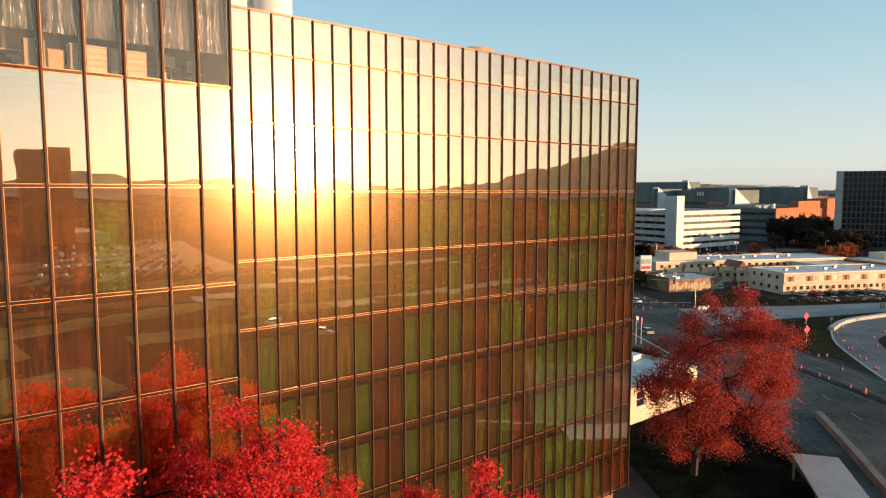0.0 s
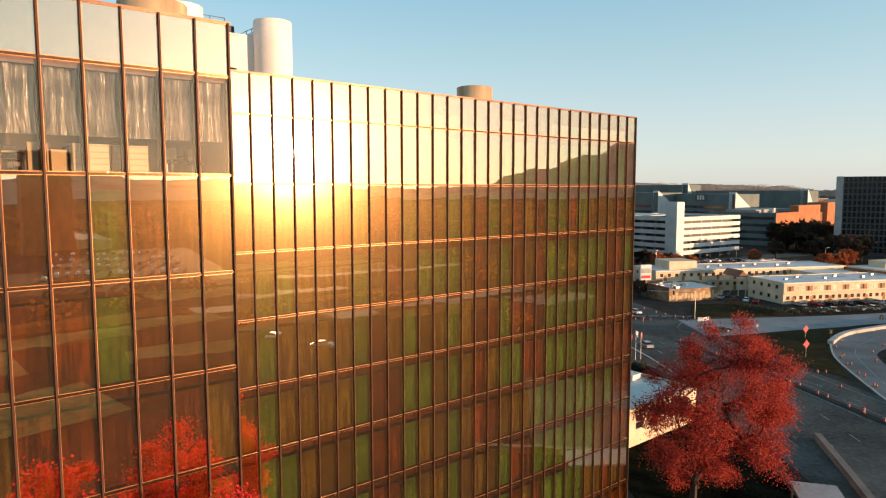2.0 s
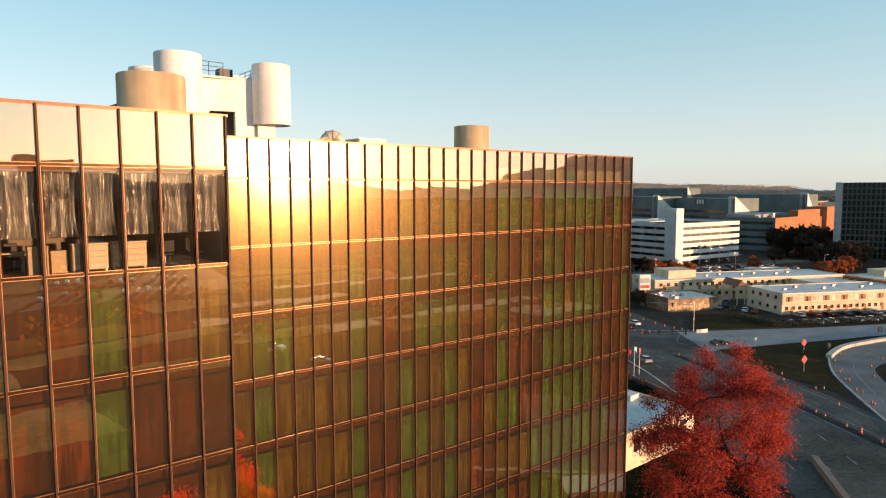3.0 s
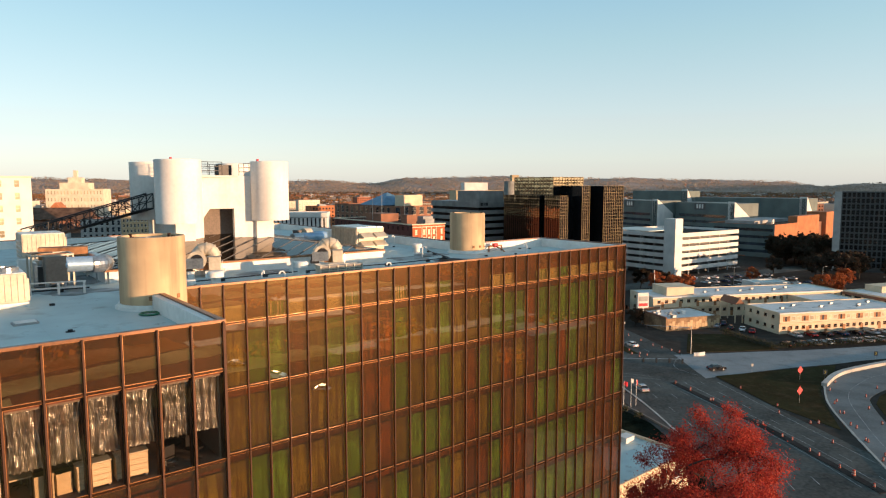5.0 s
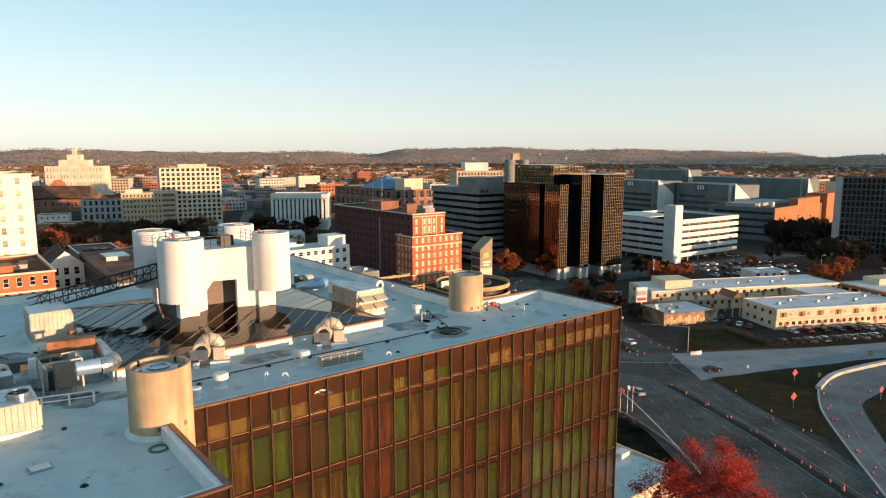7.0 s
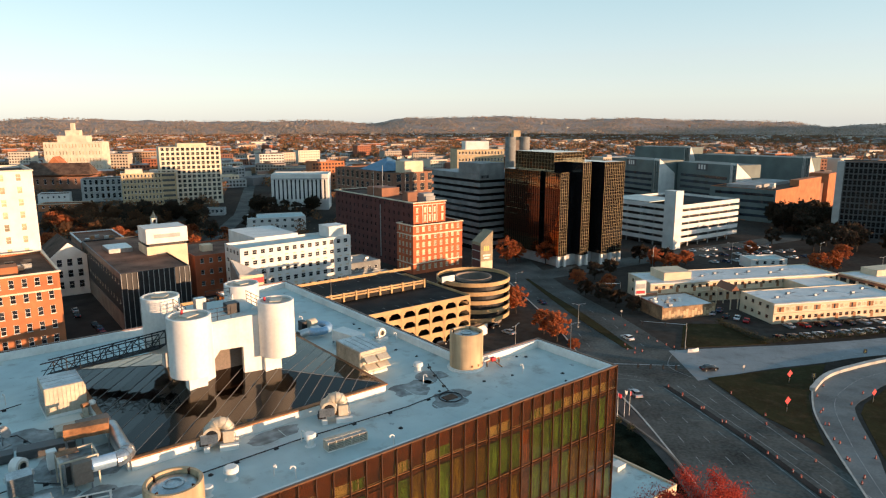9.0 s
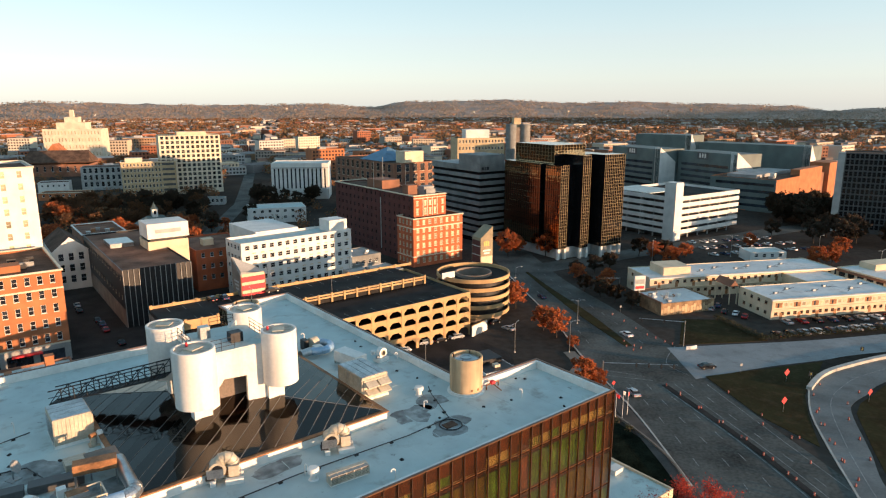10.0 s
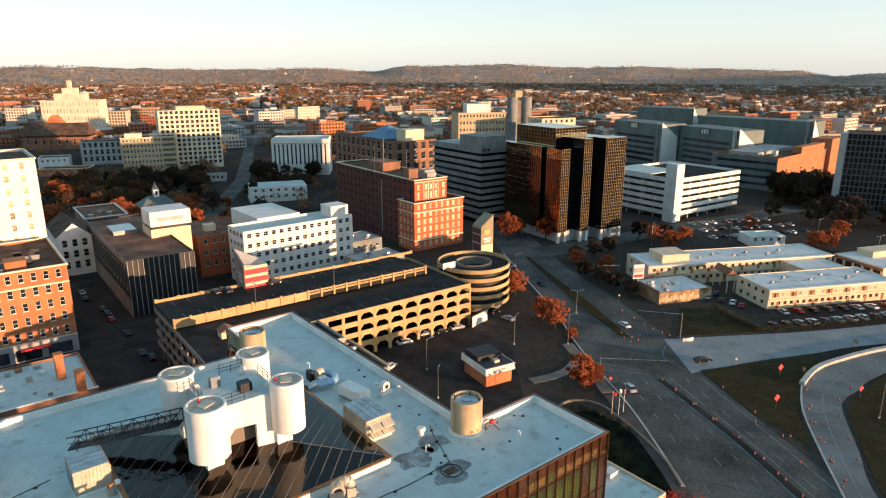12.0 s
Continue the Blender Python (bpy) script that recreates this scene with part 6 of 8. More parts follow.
# black glass tower
def grid_face(t, side, u0, v0, length, z0, z1, nu, nz, glass, bar):
    """A glazed face on the front (F) or left (L) side: single panes between proud bars."""
    s = Shape()
    for i in range(nu + 1):
        u = u0 + length * i / nu
        s.box(u - 0.05, v0 - 0.08, z0, u + 0.05, v0 + 0.02, z1) if side == "F" else s.box(v0 - 0.08, u - 0.05, z0, v0 + 0.02, u + 0.05, z1)
    for j in range(nz + 1):
        z = z0 + (z1 - z0) * j / nz
        s.box(u0, v0 - 0.1, z - 0.05, u0 + length, v0 + 0.02, z + 0.05) if side == "F" else s.box(v0 - 0.1, u0, z - 0.05, v0 + 0.02, u0 + length, z + 0.05)
    part("glazing_grid", s, bar, t)
    w, hh = length / nu, (z1 - z0) / nz
    me = Shape().box(-w / 2 + 0.05, -0.01, -hh / 2 + 0.05, w / 2 - 0.05, 0.01, hh / 2 - 0.05).mesh("pane", glass)
    for i in range(nu):
        for j in range(nz):
            u, z = u0 + w * (i + 0.5), z0 + hh * (j + 0.5)
            if side == "F":
                piece("pane", me, t, u, v0 + 0.04, z, rnd.gauss(0, 0.4), rnd.gauss(0, 0.3))
            else:
                piece("pane", me, t, v0 + 0.04, u, z, -90 + rnd.gauss(0, 0.4), rnd.gauss(0, 0.3))


TOWERBAR = material("dull gold glazing bar", (0.19, 0.14, 0.065), 0.6, 0.3, 0.2)
bt = thing("black_glass_tower", pose(52.45, 291.7, 0, 0, 0, 33), "black and copper mirror-glass office tower of stepped blocks", "office tower")
for x0, y0, z0, x1, y1, z1 in ((0.4, 0.4, 5, 5.0, 10.6, 43), (2.6, 2.6, 5, 30, 40.6, 43), (0.4, 14.0, 5, 2.6, 40.6, 43), (11.0, -2.5, 5, 15.8, 2.6, 47.4), (21.7, -5.4, 5, 34.6, 2.6, 47.4), (11, 2.6, 43, 30, 26, 47.4), (5, 10, 43, 11, 38, 51.5), (11, 10, 47.4, 24, 38, 51.5)):
    part("core_block", Shape().box(x0, y0, z0, x1, y1, z1), SLIT, bt)
part("base", Shape().box(1.5, 1.5, 0, 32, 39, 5).box(12, -1.6, 0, 15, 1.5, 5).box(22.6, -4.4, 0, 33.6, 1.5, 5), PALE, bt, "pale concrete base")
for x, y in ((0.0, 0.2), (4.0, 0.2), (10.8, -2.8), (14.8, -2.8), (21.5, -5.6), (27.5, -5.6), (33.6, -5.6)):
    part("column", Shape().box(x, y, 0, x + 1.2, y + 1.2, 5), PAINT, bt)
grid_face(bt, "L", 0.4, 0.3, 10.2, 5, 43, 7, 14, TOWERGLASS, SLIT)
grid_face(bt, "L", 14.0, 0.3, 26.6, 5, 43, 17, 14, TOWERGLASS, SLIT)
grid_face(bt, "F", 0.4, 0.3, 4.6, 5, 43, 4, 26, SLIT, TOWERBAR)
grid_face(bt, "F", 11.0, -2.6, 4.8, 5, 47.4, 4, 28, SLIT, TOWERBAR)
grid_face(bt, "F", 21.7, -5.5, 12.9, 5, 47.4, 11, 28, SLIT, TOWERBAR)
grid_face(bt, "L", 10, 4.9, 28, 43.2, 51.5, 13, 5, TOWERGLASS, TOWERBAR)
grid_face(bt, "F", 5, 9.9, 19, 47.5, 51.5, 10, 3, TOWERGLASS, TOWERBAR)

# white parking building
wg = thing("white_parking_building", pose(120.5, 338, 0, 0, 0, 34.5), "white five-level parking building with a stair tower", "parking building")
for k in range(6):
    z = 2.6 + 3.55 * k
    part("deck_band", Shape().box(0, 0, z, 58, 0.3, z + 2.15).box(0, 0.3, z, 0.3, 46, z + 2.15).box(57.7, 0.3, z, 58, 46, z + 2.15).box(0.3, 45.7, z, 57.7, 46, z + 2.15), PAINT, wg)
    part("deck_slab", Shape().box(0.3, 0.3, z + 0.4, 57.7, 45.7, z + 0.7), GREY, wg)
for i in range(6):
    part("column", Shape().box(4 + 9 * i, 0.5, 0, 4.7 + 9 * i, 0.9, 20.5), GREY, wg)
for i in range(5):
    part("column", Shape().box(0.5, 4 + 9 * i, 0, 0.9, 4.7 + 9 * i, 20.5), GREY, wg)
part("stair_tower", Shape().box(-3.0, -2.4, 0, 3.0, 4.5, 30.4), PAINT, wg)
# added dark screen, stands for the shade inside the decks
part("shade_screen", Shape().box(4, 5, 0, 55, 5.3, 20.6).box(4, 5.3, 0, 4.3, 43, 20.6), SIGN_DARK, wg, "dark screen added for the shade behind the openings")
part("inner_wall", Shape().box(2, 22, 0, 55, 22.4, 20.6), GREY, wg)
part("roof_cover", Shape().box(1, 17, 22.6, 25, 45, 23.0), ROOF, wg, "pale roof cover")
part("top_deck", Shape().box(0.4, 0.4, 21.1, 57.6, 45.6, 21.16), DECK, wg)

# finned grey complex: stepped modules, each with a long shaded side and a sloped white fin
fc = thing("finned_complex", pose(0, 0, 0), "long grey office complex with sloped white fins", "office complex")
for x, y, top, back, wide in ((174.0, 531, 36.0, 58, 17), (216.5, 486, 35.0, 58, 17), (231, 620, 43.0, 58, 10), (300, 540, 37.5, 96, 12)):
    wing = new("module")
    wing.parent = fc
    wing.matrix_basis = pose(x, y, 0, 0, 0, 26 if top < 37 else 43)
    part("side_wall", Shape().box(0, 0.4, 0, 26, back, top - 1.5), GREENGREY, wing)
    s = Shape()
    o = [(0, 0), (wide, 0), (wide, top - 12), (0, top)]
    s.v = [(u, 0.0, z) for u, z in o] + [(u, 6.0, z) for u, z in o]
    s.f = [(0, 1, 2, 3), (7, 6, 5, 4)] + [(i, (i + 1) % 4, 4 + (i + 1) % 4, 4 + i) for i in range(4)]
    part("fin_block", s, PAINT, wing, "white sloped fin")
    if top < 37:
        for k in range(5):
            part("window_band", Shape().box(-0.12, 8, 4 + 4.6 * k, 0.0, back - 4, 6 + 4.6 * k), WINDOW_DARK, wing)
        part("roof_sign", Shape().box(-0.25, 27, top - 7, -0.05, 38, top - 1.8), SIGN_DARK, wing, "dark sign with a pale mark")
        for i in range(3):
            part("sign_mark", Shape().box(-0.4, 29.2 + 2.6 * i, top - 6, -0.25, 30.7 + 2.6 * i, top - 2.6), PAINT, wing)
b = building("brick_terrace", "orange brown brick office with a glassy shaded side", 216, 425, 43, 84, 44, 21.6, BRICK_ORANGE, None, (8, 4, 3.0, 1.6, 1.5), frame_mat=PALE)
roof_box(b, 8, 16, 21.0, 60, 20, 2.0, GREY, "upper_block")
roof_box(b, 20, 9, 21.0, 3, 3, 3.0, PAINT, "roof_unit")
roof_box(b, 12, 7, 21.0, 4, 3, 1.6, STEEL, "roof_unit")
part("upper_front", Shape().box(40, 0.0, 21.6, 84, 6, 25.8), BRICK_ORANGE, b)
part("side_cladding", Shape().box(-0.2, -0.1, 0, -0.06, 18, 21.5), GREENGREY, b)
for k in range(4):
    part("window_band", Shape().box(-0.3, 1, 3 + 4.7 * k, -0.2, 40, 4.8 + 4.7 * k), WINDOW_DARK, b)
roof_box(b, 100, 0, 0, 22, 14, 27, BRICK_ORANGE, "stair_block")
part("link", Shape().box(84, 3, 0, 100, 12, 20), BRICK_BROWN, b)
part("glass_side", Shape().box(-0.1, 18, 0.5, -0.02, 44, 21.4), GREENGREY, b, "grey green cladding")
b = building("dark_tower", "black office tower with a fine window grid and a pale corner", 221, 363, -30, 44, 24, 43.8, SIGN_DARK, (20, 13, 1.7, 2.5, 2.0), None, frame_mat=SIGN_DARK, glass=SLIT)
part("corner_pier", Shape().box(-3.4, -0.5, 0, -0.02, 6, 43.9), PALE, b)

# motel complex
mo = building("motel_front_wing", "two-storey cream motel wing with a flat white roof", 108.6, 206.9, 12.5, 50, 16.8, 7.0, STUCCO, (20, 2, 1.3, 1.1, 0.3), (4, 2, 1.3, 1.1, 0.3), roof=MOTELROOF, parapet=0.25, frame_mat=RUST)
mb = building("motel_back_wing", "two-storey cream motel wing behind a court", 75.5, 230.5, 12, 78.3, 17, 8.0, STUCCO, (26, 2, 1.3, 1.1, 0.8), (3, 2, 1.3, 1.1, 0.8), roof=MOTELROOF, parapet=0.25, frame_mat=RUST)
roof_box(mb, 7, 3, 7.7, 11, 10, 3.0, STUCCO)
building("motel_link", "cream motel link with a white roof", 132.3, 229.3, 12.5, 18, 13.4, 7.04, STUCCO, None, None, roof=MOTELROOF, parapet=0.25, frame_mat=RUST)
mr = building("brick_restaurant", "low tan brick block with a gravel roof", 73.6, 211.0, 18, 21.5, 16, 4.2, STONEWALL, None, None, roof=MOTELROOF, parapet=0.4)
rk = random.Random(14)
for k in range(17):
    roof_box(mr, rk.uniform(0.8, 11.5), rk.uniform(1.2, 13), 3.7, rk.uniform(0.5, 1.6), rk.uniform(0.5, 1.3), rk.uniform(0.4, 1.5), (STEEL, CURB, GREY, RUST, PAINT)[k % 5], "roof_unit")
part("parapet_side", Shape().box(-0.15, -0.1, 4.2, 0.3, 16, 4.75).box(0.3, 15.6, 4.2, 9, 16, 5.0), BRICK_BROWN, mr, "dark raised parapet")
me2 = building("motel_east_wing", "cream motel wing with a brick arcade", 161.5, 230.4, 18, 50, 21, 7.4, STUCCO, (10, 1, 2.6, 3.0, 2.5), (5, 1, 2.9, 3.4, 2.0), roof=MOTELROOF, parapet=0.25, frame_mat=BRICK_BROWN)
roof_box(me2, 9, 12, 7, 16, 7, 2.4, STUCCO)
part("side_band", Shape().box(-0.14, 0.2, 0, -0.02, 21, 1.9).box(-0.14, 0.2, 5.9, -0.02, 21, 6.9), BRICK_BROWN, me2, "brown brick arcade band")
cn = thing("entrance_canopy", pose(103.5, 224, 0, 0, 0, 12), "peaked brown entrance canopy between motel wings", "canopy")
part("peak", Shape().poly([(-1.8, 0, 6.6), (1.8, 0, 6.6), (0, 0, 8.8)]).poly([(-1.8, 9, 6.6), (0, 9, 8.8), (1.8, 9, 6.6)]).poly([(-1.8, 0, 6.6), (0, 0, 8.8), (0, 9, 8.8), (-1.8, 9, 6.6)]).poly([(1.8, 0, 6.6), (1.8, 9, 6.6), (0, 9, 8.8), (0, 0, 8.8)]), BRICK_BROWN, cn)
for sx in (-1.6, 1.3):
    for yy in (0.2, 8.4):
        part("post", Shape().box(sx, yy, 0, sx + 0.3, yy + 0.3, 6.6), STUCCO, cn)
ps = thing("pole_sign", pose(69.3, 222.5, 0, 0, 0, 12), "tall white pylon sign with a red band", "sign")
part("panel", Shape().box(-2.0, -0.4, 5.8, 2.0, 0.4, 11.0), PAINT, ps)
part("red_band", Shape().box(-1.6, -0.56, 6.4, 1.6, -0.5, 7.4), RED_PAINT, ps)
part("grey_band", Shape().box(-1.6, -0.56, 8.2, 1.6, -0.5, 9.8), PALE, ps)
part("post", Shape().box(-0.3, -0.3, 0, 0.3, 0.3, 5.8), STEEL, ps)
building("white_lot_house", "small white low house in the parking lot", 139, 289, 4, 17, 10, 4.5, PAINT, (4, 1, 1.6, 1.5, 1.2), None, roof=ROOF)

# annex of the glass building
an = building("white_roof_annex", "low cream annex with a white roof beside the glass building", 17.16 + 18 * 0.777 - 18.2 * 0.629, 58.78 + 18 * 0.629 + 18.2 * 0.777, RZ, 26, 14, 5.6, STUCCO, (6, 1, 2.0, 2.2, 1.2), None, roof=ROOF, parapet=0.45)
roof_box(an, 22, 9, 5.1, 2.2, 1.6, 0.9, PAINT, "roof_unit")

# kiosk in the lot
ki = thing("drive_in_kiosk", pose(10.9, 149.9, 0, 0, 0, 30), "small brick kiosk with a white fascia and black roof", "kiosk")
part("wall", Shape().box(0.6, 0.6, 0, 8.4, 11, 3.4), BRICK_ORANGE, ki)
part("fascia", Shape().box(0, 0, 3.4, 9, 11.8, 5.2), PAINT, ki)
part("roof", Shape().box(0.3, 0.3, 5.2, 8.7, 11.5, 5.3), BLACK, ki)
part("mansard", Shape().box(0.8, 5.0, 5.3, 8.2, 11.2, 6.4), BLACK, ki)
part("lettering", Shape().box(3, -0.06, 4.0, 6, 0, 4.6), GREY, ki, "unreadable lettering band")
part("roof_unit", Shape().box(4, 2, 5.3, 5.6, 3.4, 6.0), AC_BEIGE, ki)

# ---- ochre parking garage with a helix ramp
ga = thing("parking_garage", pose(8.6, 193.0, 0, 0, 0, 37), "ochre concrete parking garage with arched openings", "parking garage")
LV = 3.25
NB = 10
BAY = 4.95
for k in range(4):
    z = 0.4 + LV * k
    part("slab", Shape().box(-84, 0.3, z + 2.55, 0, 36, z + 2.85), DECK, ga, "dark deck slab")
    s = Shape().box(-54, 0, z + 2.35, 0, 0.35, z + 3.55 if k == 3 else z + LV + 0.55)
    for i in range(NB + 1):
        x = -i * BAY
        s.box(x - 0.45 if i else x - 0.5, -0.12, z - 0.4, x + (0.45 if i else 0.0), 0.4, z + 2.4)
        for sg in (-1, 1):
            a = [(x + sg * 0.45, z + 2.35), (x + sg * 0.45, z + 1.35), (x + sg * 1.5, z + 2.35)]
            if (i == 0 and sg > 0) or i > 8 or (i == 8 and sg < 0):
                continue
            pts = [(p, yv, q) for yv in (0.0, 0.35) for p, q in a]
            s.poly(pts[:3]).poly(pts[3:]).poly([pts[1], pts[2], pts[5], pts[4]])
    part("front_wall", s, GARAGE, ga)
    part("rear_wall", Shape().box(-84, 35.6, z + 2.35, 0, 36, z + 3.55), GARAGE, ga)
    # left side in darker concrete than the front, its shade in the colour
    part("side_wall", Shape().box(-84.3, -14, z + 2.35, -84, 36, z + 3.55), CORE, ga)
    part("slab", Shape().box(-84, -14, z + 2.55, -52, 0.3, z + 2.85), DECK, ga, "dark deck slab")
    part("end_wall", Shape().box(-52, -14, z + 2.35, -51.7, 0, z + 3.55).box(-84, -14.3, z + 2.35, -51.7, -14, z + 3.55), GREY, ga)
    part("side_wall", Shape().box(0, 0.4, z + 2.35, 0.3, 36, z + 3.55), GARAGE, ga)
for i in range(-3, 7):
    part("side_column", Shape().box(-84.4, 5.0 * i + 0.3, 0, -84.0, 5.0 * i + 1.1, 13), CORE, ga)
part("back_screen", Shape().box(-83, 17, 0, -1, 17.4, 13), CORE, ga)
# raised rear half of the top deck
part("upper_deck", Shape().box(-84, 17.6, 13.25, -5, 35.6, 14.9), DECK, ga, "raised rear deck")
s = Shape().box(-84, 17.3, 13.3, -46, 17.6, 15.75).box(-46, 17.3, 14.55, -5, 17.6, 15.05).box(-46, 17.3, 15.35, -5, 17.6, 15.8)
for i in range(20):
    s.box(-84 + 4.15 * i, 17.12, 13.3, -83.45 + 4.15 * i, 17.65, 16.0 + 0.12 * (i % 2))
part("deck_parapet", s, GARAGE, ga)
s = Shape().box(-84, 35.55, 14.9, 2, 35.95, 15.7)
for i in range(15):
    s.box(-84 + 6.1 * i, 35.45, 14.9, -83.2 + 6.1 * i, 36.05, 15.95)
part("deck_parapet", s, GARAGE, ga)
for i in range(18):
    for j in range(2):
        part("bay_line", Shape().box(-80 + 4.2 * i, 19.0 + 11.5 * j, 14.9, -79.9 + 4.2 * i, 23.4 + 11.5 * j, 14.906), PAINT_WHITE, ga)
for i in range(16):
    part("bay_line", Shape().box(-70 + 4.2 * i, 1.0, 13.25, -69.9 + 4.2 * i, 5.2, 13.256), PAINT_WHITE, ga)
# helix
hx = new("helix")
hx.parent = ga
hx.matrix_basis = pose(13.6, 15.2, 0)
for k in range(5):
    z = 2.2 + LV * 0.9 * k
    part("ring_wall", Shape().ring(0, 0, 11.9, 12.3, z, z + 1.25, 56), GARAGE, hx, smooth=False)
    part("ring_deck", Shape().ring(0, 0, 6.2, 11.9, z - 0.2, z + 0.1, 56), DECK, hx)
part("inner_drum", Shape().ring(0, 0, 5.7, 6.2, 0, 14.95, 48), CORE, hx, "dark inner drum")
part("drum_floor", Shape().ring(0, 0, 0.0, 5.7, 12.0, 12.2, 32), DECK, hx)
# added black ring that makes the gaps read as shaded depth
part("shade_screen", Shape().ring(0, 0, 10.2, 10.4, 2.0, 13.6, 48), BLACK, hx, "dark screen added for the shade between the ramp rings")
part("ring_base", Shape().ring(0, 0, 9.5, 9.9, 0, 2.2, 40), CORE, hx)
part("gate_board", Shape().box(-13.8, -1.2, 14.6, -8.8, -0.8, 16.6), PAINT, hx, "white clearance board")
# stair tower sign with red and white bands
sg = thing("banded_stair_tower", pose(-58.5, 183.5, 0, 0, 0, 37), "stair tower with red and cream bands and a wedge top", "stair tower")
part("shaft", Shape().box(0, 0, 0, 7.5, 7.0, 21), BRICK_BROWN, sg)
for k in range(3):
    part("red_band", Shape().box(0.3, -0.12, 14.0 + 2.5 * k, 7.2, 0, 15.6 + 2.5 * k), RED_PAINT, sg)
    part("cream_band", Shape().box(0.3, -0.1, 15.6 + 2.5 * k, 7.2, 0, 16.5 + 2.5 * k), STUCCO, sg)
s = Shape()
s.v = [(0, 0, 21), (7.5, 0, 21), (7.5, 0.3, 21), (0.3, 0.3, 22.2), (0, 7, 25.5), (0.3, 7, 25.5), (7.5, 7, 21.6), (7.2, 6.7, 21.6)]
s.f = [(0, 1, 2, 3), (0, 3, 5, 4), (1, 6, 7, 2), (6, 4, 5, 7), (0, 4, 6, 1)]
part("wedge_top", s, GREY, sg)
part("side_face", Shape().poly([(-0.05, 0, 12), (-0.05, 0, 21), (-0.05, 7, 25.5), (-0.05, 7, 12)]).poly([(-0.01, 0, 12), (-0.01, 7, 12), (-0.01, 7, 25.5), (-0.01, 0, 21)]), CORE, sg, "dark side wall rising to a point")
for k in range(3):
    part("lettering", Shape().box(-0.1, 1.6, 18.6 - 1.1 * k, -0.05, 5.4 - 0.6 * k, 19.2 - 1.1 * k), PALE, sg, "unreadable lettering band")
# wedge sign
ws = thing("wedge_sign_tower", pose(13.5, 226.5, 0, 0, 0, 32), "tan wedge-shaped sign tower with a pale mark", "sign tower")
s = Shape()
o = [(0, 0, 0), (5.2, 0, 0), (5.2, 0, 27.5), (0, 0, 23.5)]
o2 = [(x, 5.5, z) for x, y, z in o]
s.poly(o).poly(o2[::-1])
for i in range(4):
    s.poly([o[i], o2[i], o2[(i + 1) % 4], o[(i + 1) % 4]])
part("tower", s, SIGNTAN, ws)
part("flank", Shape().box(-0.08, 0.3, 6.0, -0.01, 5.2, 22.5), BRICK_MAROON_SHADE, ws, "maroon panelled flank")
for k in range(5):
    part("flank_rail", Shape().box(-0.16, 0.3, 7.5 + 3.2 * k, -0.08, 5.2, 7.8 + 3.2 * k), PALE, ws)
part("pale_base", Shape().box(0.1, -0.06, 0.2, 5.1, -0.01, 16.8), STUCCO, ws)
for i in range(3):
    part("mark", Shape().box(1.4 + 0.8 * i, -0.08, 20.5, 1.9 + 0.8 * i, 0, 22.2), YELLOW, ws)
part("lettering", Shape().box(1.0, -0.08, 18.6, 4.2, 0, 19.2), PAINT, ws, "unreadable lettering band")
part("lettering", Shape().box(1.4, -0.08, 17.6, 3.8, 0, 18.2), PAINT, ws, "unreadable lettering band")

# tower seen mirrored in the glass, behind the camera
b = building("round_cornered_tower", "dark brown apartment tower beyond the road", 327.6, -283, 132, 30, 26, 59, BRICK_BROWN, (7, 14, 2.4, 2.0, 3), (6, 14, 2.4, 2.0, 3))


b = building("far_store", "long low tan store across the road", 370, -300, 130, 60, 30, 7.0, TANSTONE, (9, 1, 3.0, 2.6, 1.0), None, roof=PALE)
b = building("far_workshop", "low cream workshop with a pale roof", 300, -320, 130, 34, 20, 6.0, STUCCO, (6, 1, 2.4, 2.4, 1.0), None, roof=PALE)
hut = thing("stair_hut", pose(8.6, 193.0, 0, 0, 0, 37) @ pose(-74.5, 5, 13.25) @ Matrix.Scale(0.68, 4), "small cream stair hut with a brown gable on the garage deck", "stair hut")
part("wall", Shape().box(-2.6, -2.2, 0, 2.6, 2.2, 2.6), STUCCO, hut)
part("door", Shape().box(-0.6, -2.26, 0, 0.5, -2.2, 2.1), SIGN_DARK, hut)
part("roof", Shape().poly([(-3, -2.6, 2.6), (0, -2.6, 4.3), (0, 2.6, 4.3), (-3, 2.6, 2.6)]).poly([(3, -2.6, 2.6), (3, 2.6, 2.6), (0, 2.6, 4.3), (0, -2.6, 4.3)]).poly([(-3, -2.6, 2.6), (3, -2.6, 2.6), (0, -2.6, 4.3)]).poly([(-3, 2.6, 2.6), (0, 2.6, 4.3), (3, 2.6, 2.6)]), BRICK_BROWN, hut)

bw = thing("banner_wall", pose(9.0, 190.6, 0, 0, 0, 52), "white painted wall panel below the garage ramp", "wall panel")
part("panel", Shape().box(0, -0.2, 0, 8.2, 0, 3.4), PAINT, bw)
part("coping", Shape().box(-0.1, -0.3, 3.4, 8.3, 0.1, 3.55), GARAGE, bw)

b = building("white_low_house", "low white house with a flat dark roof", -325, 521, 22, 22, 16, 8.5, PAINT, (5, 1, 1.4, 1.6, 3.0), None)
b = building("orange_low_block", "low orange brick block in front of the white house", -300, 480, 12, 34, 14, 5.5, BRICK_ORANGE, (7, 1, 1.6, 1.6, 1.6), None, cornice=STONE)
b = building("church_gable", "orange brick church gable with small towers", -424, 700, 12, 16, 20, 20, BRICK_ORANGE, (3, 1, 1.6, 7.0, 6), None)
